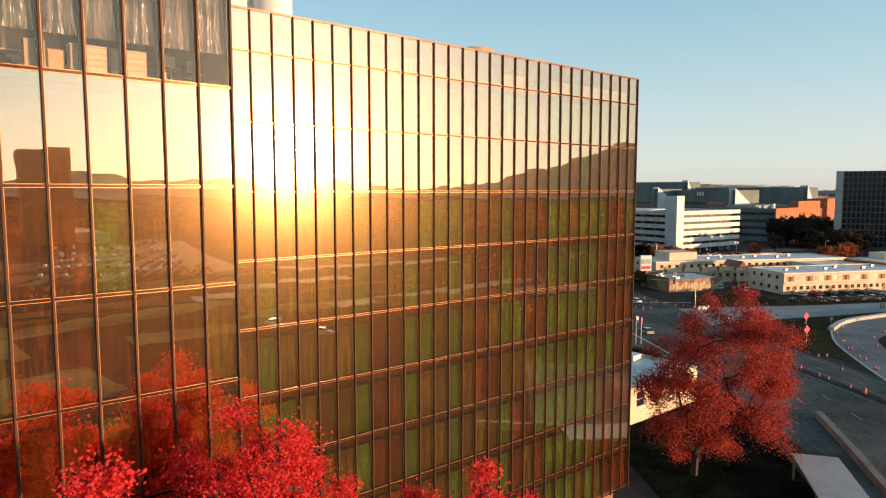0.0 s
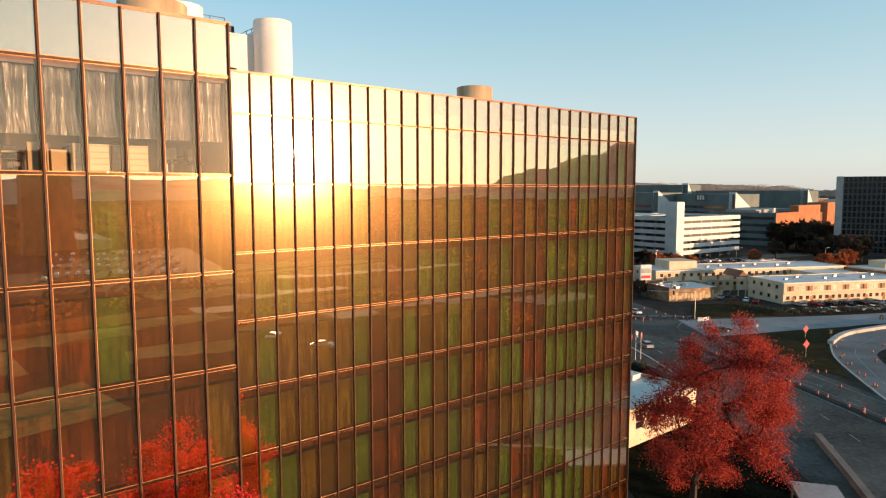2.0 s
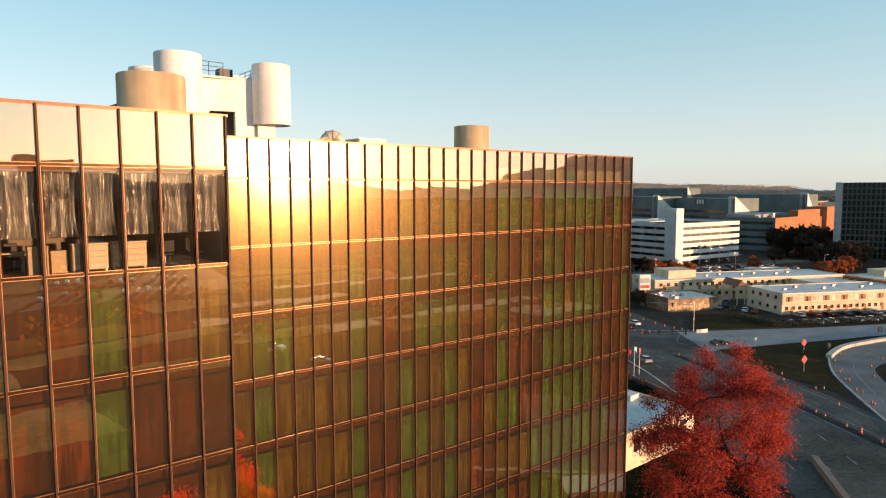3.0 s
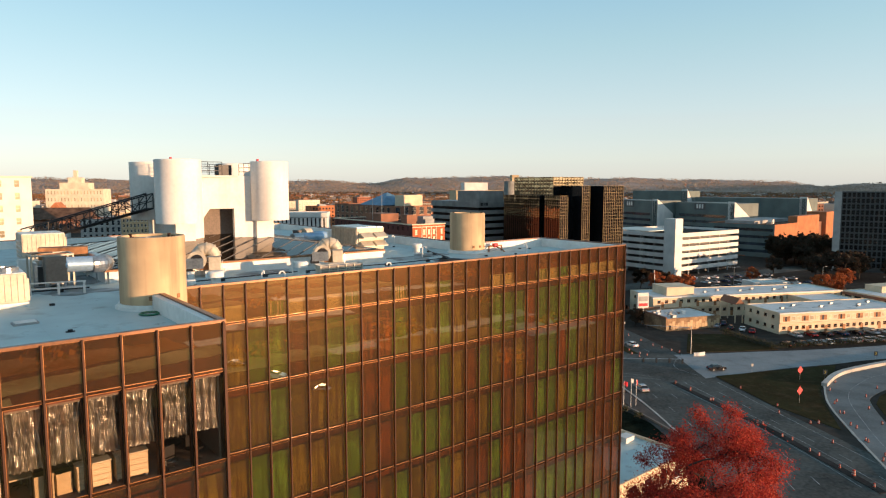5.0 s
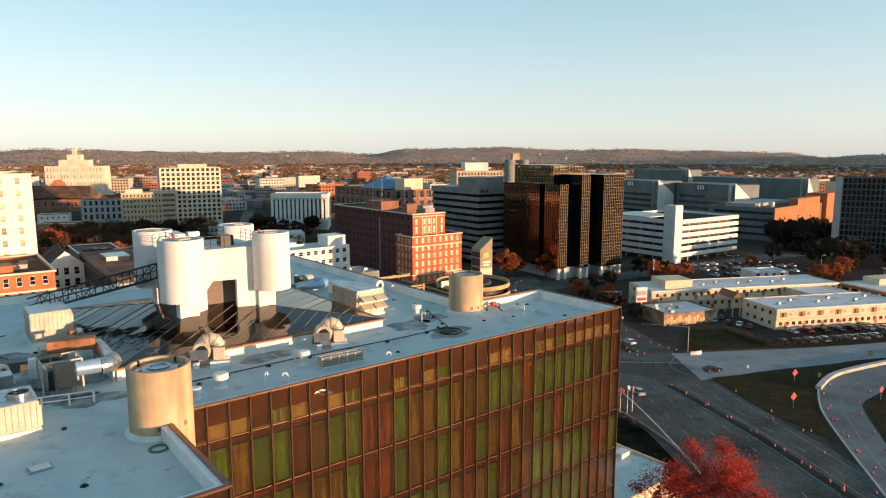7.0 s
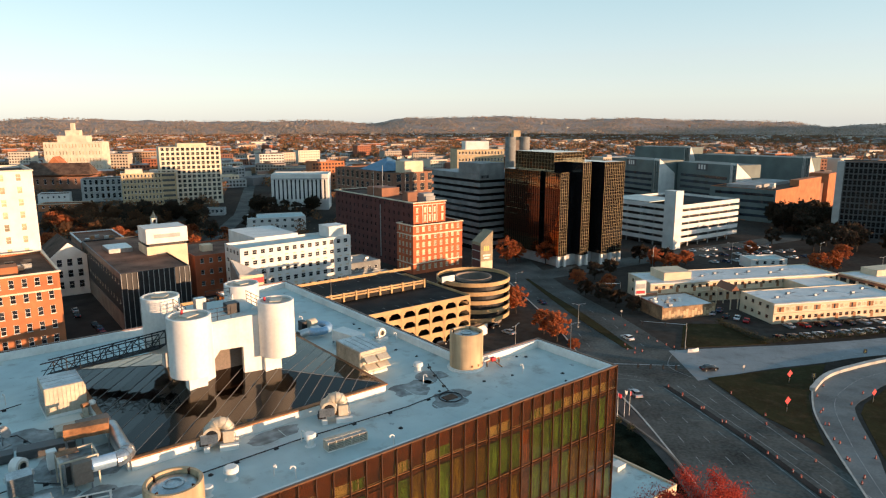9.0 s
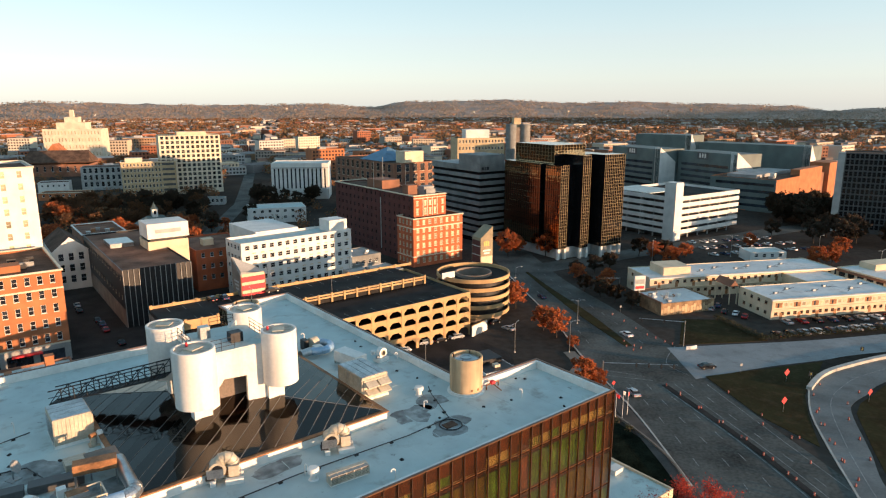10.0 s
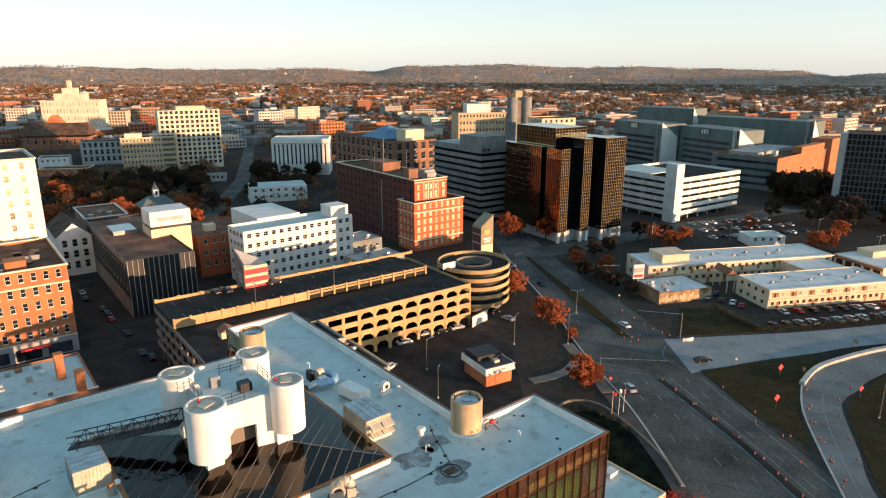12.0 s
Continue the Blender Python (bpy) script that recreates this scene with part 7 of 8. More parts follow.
part("gable", Shape().poly([(0, 0, 20), (16, 0, 20), (8, 0, 29)]).poly([(0, 20, 20), (8, 20, 29), (16, 20, 20)]).poly([(0, 0, 20), (8, 0, 29), (8, 20, 29), (0, 20, 20)]).poly([(16, 0, 20), (16, 20, 20), (8, 20, 29), (8, 0, 29)]), BRICK_ORANGE, b)

rv = random.Random(61)
STREAK = material("sooty roof stain", (0.20, 0.20, 0.195), 0.85, 0, 0.3, 1.5, 0.3, 0.1)


def vent_with_stains(wing, x, y, z):
    """A small roof unit with dark drainage stains running away from it."""
    roof_box(wing, x - 0.5, y - 0.45, z - 0.02, 1.0, 0.9, 0.55, STEEL, "roof_unit")
    for _ in range(3):
        a, far = rv.uniform(-0.5, 0.5) + rv.choice((0.25, 0.25, math.pi + 0.25)), rv.uniform(2.2, 5.2)
        edge = []
        for i in range(9):
            edge.append((far * i / 8, 0.12 + 0.42 * (1 - i / 8) * rv.uniform(0.5, 1.3)))
        edge = edge + [(u, -v * rv.uniform(0.6, 1.2)) for u, v in reversed(edge)]
        part("roof_stain", Shape().prism([(x + u * math.cos(a) - v * math.sin(a), y + u * math.sin(a) + v * math.cos(a)) for u, v in edge], z - 0.03, z + 0.006 + 0.003 * _), STREAK, wing)


for k in range(6):
    vent_with_stains(mo, 6.5 + 7.6 * k, 7 + 4 * (k % 2), 6.75)
for k in range(6):
    vent_with_stains(mb, 25 + 7.4 * k, 7 + 3 * (k % 2), 7.75)

part("upper_cladding", Shape().box(0, -0.16, 3.62, 50, -0.08, 6.58), STUCCO, mo, "plain cream upper wall")
for k in range(6):
    u = 1.2 + 7.0 * k
    part("upper_door", Shape().box(u, -0.2, 4.1, u + 2.6, -0.16, 5.75), RUST, mo, "rust red upper door pair")
    part("door_gap", Shape().box(u + 0.75, -0.22, 4.15, u + 1.35, -0.2, 5.65), WINDOW_DARK, mo)
    for j in range(2):
        part("upper_window", Shape().box(u + 3.3 + 1.9 * j, -0.2, 4.4, u + 4.5 + 1.9 * j, -0.16, 5.6), BLIND, mo)
        part("window_surround", Shape().box(u + 3.2 + 1.9 * j, -0.23, 5.6, u + 4.6 + 1.9 * j, -0.16, 5.7).box(u + 3.2 + 1.9 * j, -0.23, 4.3, u + 4.6 + 1.9 * j, -0.16, 4.4), PAINT, mo)
part("shadow_line", Shape().box(43, -0.2, 4.3, 50, -0.16, 4.42).box(43, -0.2, 5.3, 50, -0.16, 5.42), TANSTONE, mo)

# eaves, walkways and doors of the motel wings
for wing, w, top in ((mo, 50, 7.0), (mb, 78.3, 8.0)):
    part("eave", Shape().box(-0.5, -0.7, top - 0.42, w + 0.3, -0.02, top - 0.05), PAINT, wing)
    part("walkway", Shape().box(0, -0.6, top / 2 - 0.1, w, -0.02, top / 2 + 0.12), STUCCO, wing)
    for k in range(int(w / 7)):
        for z in (0.15, top / 2 + 0.12):
            part("door", Shape().box(3.2 + 7 * k, -0.06, z, 4.3 + 7 * k, -0.005, z + 2.05), RUST, wing, "rust red room door")
for k in range(18):
    part("stone_facing", Shape().box(0.1 + 1.18 * k, -0.05, 0.3 + 0.5 * (k % 2), 1.15 + 1.18 * k, -0.005, 2.0 + 0.6 * (k % 3)), TAN, mr)


# ---------------------------------------------------------------- trees
def leaf_cloud(rnd, clumps, per, size, spread):
    s = Shape()
    for c, r in clumps:
        for _ in range(per):
            p = Vector(c) + Vector((rnd.gauss(0, 0.5), rnd.gauss(0, 0.5), rnd.gauss(0, 0.4))) * r * spread
            u = Vector((rnd.gauss(0, 1), rnd.gauss(0, 1), rnd.gauss(0, 1))).normalized()
            v = u.orthogonal().normalized()
            a = size * rnd.uniform(0.6, 1.4)
            s.poly([p - u * a, p - v * a * 0.7, p + u * a, p + v * a * 0.7])
    return s


def tree(name, label, x, y, height, radius, leaves, seed, per=60, size=0.2, bole=0.22, clumps=70, gaps=-0.15, lean=(0, 0), sway=0.0):
    """A tapered trunk whose limbs fork towards every leaf clump; the crown is lumpy, with gaps."""
    r = random.Random(seed)
    t = thing(name, pose(x, y, 0), label, "tree")
    w = Shape()
    nodes, parents, load = [], [], []

    def node(p, parent):
        nodes.append(Vector(p))
        parents.append(parent)
        load.append(0)
        return len(nodes) - 1
    k, top = node((0, 0, -0.2), None), height * 0.62
    for i in range(1, 7):
        z = top * i / 6
        k = node((lean[0] * z / top + r.gauss(0, 0.012) * height, lean[1] * z / top + r.gauss(0, 0.012) * height, z), k)
    cz, hz = height * (bole + 1) / 2, height * (1 - bole) / 2
    pts = []
    for _ in range(clumps * 6):
        if len(pts) >= clumps:
            break
        d = Vector((r.gauss(0, 1), r.gauss(0, 1), r.gauss(0, 1) + 0.25)).normalized()
        f = r.uniform(0.35, 1.0) ** 0.6
        lump = 1 + 0.42 * noise.noise(d * 1.9 + Vector((seed * 3.1, 0, 0)))
        c = Vector((lean[0] + d.x * radius * f * lump, lean[1] + d.y * radius * f * lump, cz + d.z * hz * f * min(1.08, lump)))
        c.x += sway * d.z * f
        if noise.noise(c * (3.2 / radius) + Vector((seed, 5, 0))) < gaps:
            continue
        pts.append((c, radius * r.uniform(0.10, 0.2)))
    for c, _ in sorted(pts, key=lambda q: (q[0] - Vector((lean[0], lean[1], cz * 0.8))).length):
        best = min((i for i in range(1, len(nodes)) if nodes[i].z < c.z + 0.12 * height), key=lambda i: (nodes[i] - c).length + 0.15 * abs(nodes[i].z - c.z), default=2)
        mid = nodes[best].lerp(c, 0.5) + Vector((r.gauss(0, 0.02), r.gauss(0, 0.02), 0.03)) * height * 0.6
        node(c, node(mid, best))
    for i in range(len(nodes) - 1, 0, -1):
        load[i] += 1
        load[parents[i]] += load[i]
    unit = (height * 0.017 + 0.06) / (load[0] ** 0.5)
    for i in range(1, len(nodes)):
        ra = unit * load[parents[i]] ** 0.5 if parents[i] < 7 and i < 7 else unit * (load[i] ** 0.5) * 1.15
        w.tube(nodes[parents[i]], nodes[i], ra, unit * load[i] ** 0.5, 6 if load[i] > 4 else 4, False)
    part("trunk", w, BARK, t)
    part("crown", leaf_cloud(r, pts, per, size, 1.0), leaves, t)
    return t


MAPLE = "tall red maple in full autumn leaf before the glass front"
tree("red_maple", MAPLE, -6.3, 21.6, 25.7, 4.3, LEAF_RED, 3, 620, 0.052, 0.3, 210)
tree("red_maple", MAPLE, -8.7, 17.2, 24.9, 4.2, LEAF_RED, 5, 460, 0.068, 0.3, 220, -0.4)
tree("red_maple", MAPLE, -14.0, 14.6, 24.9, 4.6, LEAF_RED, 6, 330, 0.085, 0.3, 210, -0.4)
tree("red_maple", "red maple in full autumn leaf before the glass front", 1.2, 26.5, 21.9, 4.0, LEAF_RED, 8, 320, 0.075, 0.3, 160)
tree("red_maple", "broad red maple with thinning leaves beside the road", 29.2, 73.5, 20.5, 8.8, LEAF_RUSSET, 12, 245, 0.095, 0.0, 340, 0.12, (3.6, 2.6), 3.0)

protos = [tree("street_tree", "rust orange street tree in autumn leaf", 25.5, 219.3, 9.5, 3.9, LEAF_ORANGE, 21, 60, 0.24, 0.16, 85),
          tree("street_tree", "rust orange street tree in autumn leaf", 31.9, 196.7, 8.2, 3.7, LEAF_ORANGE, 22, 60, 0.24, 0.14, 85)]
spots = [(34.8, 189.6, 0.95), (38.1, 180.9, 0.5), (35.0, 151.2, 0.95), (61.4, 242, 0.8), (64, 246, 0.8), (54.4, 257, 0.9), (30.4, 299, 1.35), (35, 306, 1.1), (47.7, 298, 1.2), (100.7, 282, 1.1), (96.7, 293, 0.9), (163.6, 279, 1.2), (172, 282, 1.0), (36, 150.5, 0.7), (39, 152, 0.6), (186, 300, 1.2), (152, 318, 0.8),
         *[(random.Random(k).uniform(-230, -120), random.Random(k + 50).uniform(285, 370), 0.75 + 0.05 * (k % 9)) for k in range(22)], (-222.8, 379.4, 1.5), (-231, 386, 1.4), (-239.7, 396, 1.5), (-214, 384, 1.1), (-52.3, 339.2, 1.0), (-150, 310, 1.4), (-165, 330, 1.5), (-140, 345, 1.3), (-178, 352, 1.2), (-190, 300, 1.4), (112, 296, 0.9)]
for i, (x, y, k) in enumerate(spots):
    t = copy_thing(protos[i % 2], pose(x, y, 0, 0, 0, 73 * i) @ Matrix.Diagonal((k, k, k, 1)))
r9 = random.Random(19)
r12 = random.Random(29)
dark = tree("bare_tree", "dark leafless town tree", 58, 232, 8, 3.6, LEAF_DARK, 31, 40, 0.3, 0.18, 75)
brown = tree("town_tree", "brown half-bare town tree in autumn", -180, 420, 9, 3.8, LEAF_PARK, 33, 130, 0.20, 0.16, 85)
for i in range(150):
    k = r9.uniform(0.8, 1.35)
    x, y = r9.uniform(-300, -90), r9.uniform(360, 470)
    if x > -165 or x < -255 and y > 425 or -200 < x < -168 and y > 420 or abs(x + 142 + (y - 442) * 0.2) < 14:
        continue
    copy_thing(brown, pose(x, y, 0, 0, 0, 57 * i) @ Matrix.Diagonal((k, k, k, 1)))
spots = [(r9.uniform(200, 275), r9.uniform(372, 412), r9.uniform(1.6, 2.3)) for _ in range(60)] + [(62, 226, 0.9), (54, 240, 0.9), (66, 219, 0.8), (190, 330, 1.6), (200, 322, 1.8), (212, 330, 1.7), (222, 318, 1.6), (232, 330, 1.7), (205, 345, 1.7), (218, 345, 1.6), (176, 345, 1.3), (242, 322, 1.6), (104, 300, 1.0), (92, 300, 1.2),
         (-120, 300, 1.4), (-108, 320, 1.3), (-130, 360, 1.5), (-100, 350, 1.2), (-84, 330, 1.2), (-60, 320, 1.0), (-155, 400, 1.5), (-118, 395, 1.4), *[(x, y, k) for x, y, k in ((r12.uniform(-215, -92), r12.uniform(395, 500), r12.uniform(1.0, 1.6)) for _ in range(70)) if abs(x + 142 + (y - 442) * 0.2) > 9 and abs(x + 163) + abs(y - 462) > 17 and abs(x + 100) + abs(y - 398) > 30 and y < 480 + 0.2 * x + 40], (55, 262, 0.9), (64, 268, 1.0), (72, 275, 1.0)]
for i, (x, y, k) in enumerate(spots):
    copy_thing(dark, pose(x, y, 0, 0, 0, 57 * i) @ Matrix.Diagonal((k, k, k, 1)))

# far woods and far town, out to the hills
r = random.Random(77)
woods = Shape()
for _ in range(30000):
    a, dist = radians(r.uniform(-46, 46)), 330 + 2950 * r.random() ** 0.75
    x, y = dist * math.sin(a), dist * math.cos(a)
    if noise.noise(Vector((x, y, 0)) * 0.006) < -0.12 and r.random() < 0.8 or (-40 < x < 140 and y < 640):
        continue
    if y < 640 and x > 60:
        continue
    if y > 280 and abs(x + 142 + (y - 442) * 0.25) < 12 + 0.01 * y:
        continue
    if y < 640 and (r.random() < 0.25 or -352 < x < -262):
        continue
    hh = r.uniform(4, 8.5) if y < 640 else r.uniform(6, 13)
    near = dist < 950
    if y < 640:
        for _ in range(70):
            c = Vector((x + r.gauss(0, 1.9), y + r.gauss(0, 1.9), hh * r.uniform(0.3, 1.0)))
            u = Vector((r.gauss(0, 1), r.gauss(0, 1), r.gauss(0, 1))).normalized() * r.uniform(0.3, 0.75)
            v = u.orthogonal().normalized() * r.uniform(0.3, 0.7)
            woods.poly([c - u, c - v, c + u, c + v])
        continue
    for _ in range(34 if near else 10):
        c = Vector((x + r.gauss(0, 2.4), y + r.gauss(0, 2.4), hh * r.uniform(0.35, 1.0)))
        u = Vector((r.gauss(0, 1), r.gauss(0, 1), r.gauss(0, 1))).normalized() * (r.uniform(0.8, 1.6) if near else r.uniform(1.3, 2.6))
        v = u.orthogonal().normalized() * (r.uniform(0.8, 1.5) if near else r.uniform(1.3, 2.5))
        woods.poly([c - u, c - v, c + u, c + v])
slopes = Shape()
for _ in range(27000):
    a, rise = radians(r.uniform(-48, 48)), r.random() ** 1.2
    dist = (2300 + 1100 * rise) * FAR
    z = rise_at(math.degrees(a)) * max(0, (dist / FAR - 2350) / 1050) ** 1.05
    p = Vector((dist * math.sin(a), dist * math.cos(a), z))
    for _ in range(3):
        if noise.noise(p * 0.012) < -0.1:
            continue
        c = p + Vector((r.gauss(0, 10), r.gauss(0, 10), r.uniform(-1, 8.5)))
        u = Vector((r.gauss(0, 1), r.gauss(0, 1), r.gauss(0, 1))).normalized() * r.uniform(2.0, 4.6)
        v = u.orthogonal().normalized() * r.uniform(2.0, 4.4)
        slopes.poly([c - u, c - v, c + u, c + v])
solid("far_woods", woods, LEAF_FAR, "bare and rust coloured woods across the far town", "trees", kind="stuff")
solid("hill_woods", slopes, LEAF_HILL, "bare brown woods on the far slopes, paled for haze", "trees", kind="stuff")
walls, roofs = Shape(), Shape()
for _ in range(3300):
    a, dist = radians(r.uniform(-42, 42)), 560 + 2650 * r.random() ** 0.8
    x, y = dist * math.sin(a), dist * math.cos(a)
    if y < 690 and -480 < x < 420:
        continue
    big = r.random() < 0.2
    w, d, hh = (r.uniform(16, 60), r.uniform(14, 40), r.uniform(5, 12)) if big else (r.uniform(8, 15), r.uniform(8, 14), r.uniform(4, 8))
    m = pose(x, y, 0, 0, 0, r.choice((10, 30, 30, 55)))
    walls.box(-w / 2, -d / 2, 0, w / 2, d / 2, hh, m)
    if big:
        roofs.box(-w / 2 + 0.3, -d / 2 + 0.3, hh, w / 2 - 0.3, d / 2 - 0.3, hh + 0.4, m)
    else:
        e = [m @ Vector(p) for p in ((-w / 2, -d / 2, hh), (w / 2, -d / 2, hh), (w / 2, d / 2, hh), (-w / 2, d / 2, hh), (-w / 2, 0, hh + 3), (w / 2, 0, hh + 3))]
        k = len(roofs.v)
        roofs.v += [tuple(p) for p in e]
        roofs.f += [(k, k + 1, k + 5, k + 4), (k + 2, k + 3, k + 4, k + 5), (k, k + 4, k + 3), (k + 1, k + 2, k + 5)]
for _ in range(46):
    a, rise = radians(r.uniform(-40, 40)), r.uniform(0.15, 0.95)
    dist = (2350 + 1050 * rise) * FAR
    m = pose(dist * math.sin(a), dist * math.cos(a), rise_at(math.degrees(a)) * rise, 0, 0, r.uniform(0, 90))
    walls.box(-7, -4, -9, 7, 4, 3.5, m)
    roofs.box(-7.4, -4.4, 3.5, 7.4, 4.4, 4.6, m)
bands = Shape()
BLOCKS = ((STUCCO, "cream stucco town block with rows of windows"), (BRICK_BROWN, "brown brick town block with rows of windows"), (PALE, "pale concrete town block with rows of windows"), (BRICK_ORANGE, "orange brick town block with rows of windows"), (STONE, "cream stone town block with rows of windows"), (GREY_DARK, "dark grey town block with rows of windows"))


def town_block(m, w, d, n, pick):
    """A plain town building of n storeys with a parapet, roof house and windows."""
    wall, label = BLOCKS[pick % len(BLOCKS)]
    top, e, cols = 3.6 * n + 0.4, 0.35, int(w / 3.4)
    body = Shape().box(0, 0.3, 0, w, d, top)
    pierced(body, "F", w, d, 0.6, top, cols, n, 0.5 * w / cols, 1.8)
    pierced(body, "F", w, d, 0, 0.6, 0, 0, 0, 0)
    t = solid("town_block", body, wall, label, "building", "town blocks")
    t.matrix_basis = m @ pose(-w / 2, -d / 2, 0)
    part("glazing", Shape().box(0.1, 0.2, 0.7, w - 0.1, 0.29, top - 0.1), WINDOW_DARK, t)
    part("parapet", Shape().box(0, 0, top, w, e, top + 0.8).box(0, d - e, top, w, d, top + 0.8).box(0, e, top, e, d - e, top + 0.8).box(w - e, e, top, w, d - e, top + 0.8), wall, t)
    part("roof_house", Shape().box(w * 0.3, d * 0.3, top, w * 0.5, d * 0.7, top + 2.6), (GREY, STUCCO, STEEL)[pick % 3], t)


for _ in range(170):
    a, dist = radians(r.uniform(-38, 38)), r.uniform(600, 1150)
    x, y = dist * math.sin(a), dist * math.cos(a)
    if y < 640 and -480 < x < 420:
        continue
    w, d, n = r.uniform(18, 48), r.uniform(14, 26), r.choice((2, 3, 3, 4, 5, 7))
    m = pose(x, y, 0, 0, 0, r.choice((10, 30, 38, 38)))
    if dist < 790:
        town_block(m, w, d, n, len(bands.v) + int(10 * w))
        continue
    walls.box(-w / 2, -d / 2, 0, w / 2, d / 2, 3.6 * n + 1, m)
    roofs.box(-w / 2 + 0.4, -d / 2 + 0.4, 3.6 * n + 1, w / 2 - 0.4, d / 2 - 0.4, 3.6 * n + 1.4, m)
    roofs.box(-w / 5, -d / 5, 3.6 * n + 1.4, 0, d / 5, 3.6 * n + 4, m)
    cols = int(w / 3.4)
    for k in range(n):
        for c in range(cols):
            u = -w / 2 + (c + 0.25) * w / cols
            bands.box(u, -d / 2 - 0.06, 1.4 + 3.6 * k, u + 0.5 * w / cols, -d / 2, 3.2 + 3.6 * k, m)
solid("town_windows", bands, WINDOW_DARK, "rows of dark windows on far town blocks", "windows", kind="stuff")
solid("far_town", walls, TOWN, "far low town houses and sheds", "houses", kind="stuff")
solid("far_town_roofs", roofs, TOWN_ROOF, "far grey and white town roofs", "roofs", kind="stuff")
# trees and lots behind the camera, seen only mirrored
back = Shape()
for _ in range(1300):
    a, dist = radians(r.uniform(70, 150)), 120 + 1700 * r.random()
    x, y = dist * math.sin(a), dist * math.cos(a)
    if 30 < x < 95 or dist < 470 and r.random() < 0.88 or 150 < x < 320 and -300 < y < -140:
        continue
    hh = r.uniform(4, 8)
    for _ in range(60):
        c = Vector((x + r.gauss(0, 3), y + r.gauss(0, 3), hh * r.uniform(0.3, 1.0)))
        u = Vector((r.gauss(0, 1), r.gauss(0, 1), r.gauss(0, 1))).normalized() * r.uniform(0.4, 1.1)
        v = u.orthogonal().normalized() * r.uniform(0.4, 1.0)
        back.poly([c - u, c - v, c + u, c + v])
solid("woods_behind", back, LEAF_FAR, "rust coloured trees across the road", "trees", kind="stuff")


# ---------------------------------------------------------------- vehicles and street things
def car(name, paint, label, group):
    c = thing(name, pose(0, 0, 0), label, "car", group)
    body = Shape()
    prof = [(-2.3, 0.35), (-2.32, 0.75), (-2.1, 0.92), (-1.5, 0.98), (1.15, 0.95), (2.1, 0.82), (2.3, 0.62), (2.28, 0.35)]
    for y0 in (-0.9, 0.9):
        body.v += [(x, y0, z) for x, z in prof]
    n = len(prof)
    body.f = [tuple(range(n)), tuple(range(2 * n - 1, n - 1, -1))] + [(i, (i + 1) % n, n + (i + 1) % n, n + i) for i in range(n)]
    part("body", body, paint, c, bevel=0.06)
    cab = Shape()
    low, top = [(-1.75, -0.82), (1.0, -0.82), (1.0, 0.82), (-1.75, 0.82)], [(-1.2, -0.66), (0.25, -0.66), (0.25, 0.66), (-1.2, 0.66)]
    cab.v = [(x, y, 0.94) for x, y in low] + [(x, y, 1.42) for x, y in top]
    cab.f = [(0, 1, 5, 4), (1, 2, 6, 5), (2, 3, 7, 6), (3, 0, 4, 7)]
    part("cabin_glass", cab, DARKGLASS_SOLID, c)
    part("roof", Shape().box(-1.2, -0.68, 1.40, 0.28, 0.68, 1.47), paint, c, bevel=0.03)
    for x in (-1.4, 1.4):
        for y in (-0.86, 0.86):
            wl = part("wheel", Shape().tube((x, y - 0.11, 0.33), (x, y + 0.11, 0.33), 0.33, n=14), RUBBER, c)
            part("rim", Shape().tube((x, y - 0.12, 0.33), (x, y + 0.12, 0.33), 0.2, n=10), STEEL, wl)
    for y in (-0.65, 0.65):
        part("headlight", Shape().box(2.2, y - 0.18, 0.62, 2.31, y + 0.18, 0.76), CURB, c)
        part("tail_light", Shape().box(-2.34, y - 0.18, 0.68, -2.28, y + 0.18, 0.82), RED_PAINT, c)
    return c


DARKGLASS_SOLID = material("car glass", (0.015, 0.017, 0.02), 0.08, 0, 0.1, bump=0)
CARS = []
for nm, col, lab in (("white", (0.75, 0.75, 0.74), "white car on the dark asphalt"), ("black", (0.015, 0.015, 0.017), "black car on the grey asphalt"), ("silver", (0.42, 0.43, 0.44), "silver car on the asphalt"), ("red", (0.30, 0.02, 0.02), "dark red car on the asphalt"), ("blue", (0.03, 0.05, 0.10), "dark blue car on the asphalt")):
    m = material(nm + " car paint", col, 0.25, 0.2, 0.05, bump=0)
    CARS.append(car("car", m, lab, "cars"))
CARS[0].matrix_basis = pose(56.8, 191.6, 0.03, 0, 0, 110)
CARS[1].matrix_basis = pose(71.7, 166.3, 0.04, 0, 0, 12)
CARS[2].matrix_basis = pose(47.2, 149.7, 0.03, 0, 0, 100)
CARS[3].matrix_basis = pose(101.2, 209.4, 0.01, 0, 0, 60)
CARS[4].matrix_basis = pose(36.5, 232, 0.03, 0, 0, 106)
put = [(0, 99.5, 212.5, 60), (1, 96.5, 214.5, 60), (2, 93.5, 218, 60), (4, 97.2, 221.5, 60), (0, 92.8, 224.5, 60)]
for i, k in enumerate((2, 3, 1, 4, 1, 2, 0, 3)):
    put.append((k, 112.3 + 5.4 * i, 203.6 + 0.86 * i, 98 + r.uniform(-4, 4)))
for i in range(11):
    put.append((r.choice((1, 2, 1, 4, 1, 0)), 103.5 + 4.6 * i, 191.8 + 1.0 * i, 100 + r.uniform(-5, 5)))
for i in range(26):
    put.append((r.choice((0, 0, 2, 1, 4, 2)), 128 + (i % 9) * 6.2 + r.uniform(-1, 1), 302 + (i // 9) * 14 + (i % 9) * 1.6, 115 + r.uniform(-4, 4)))
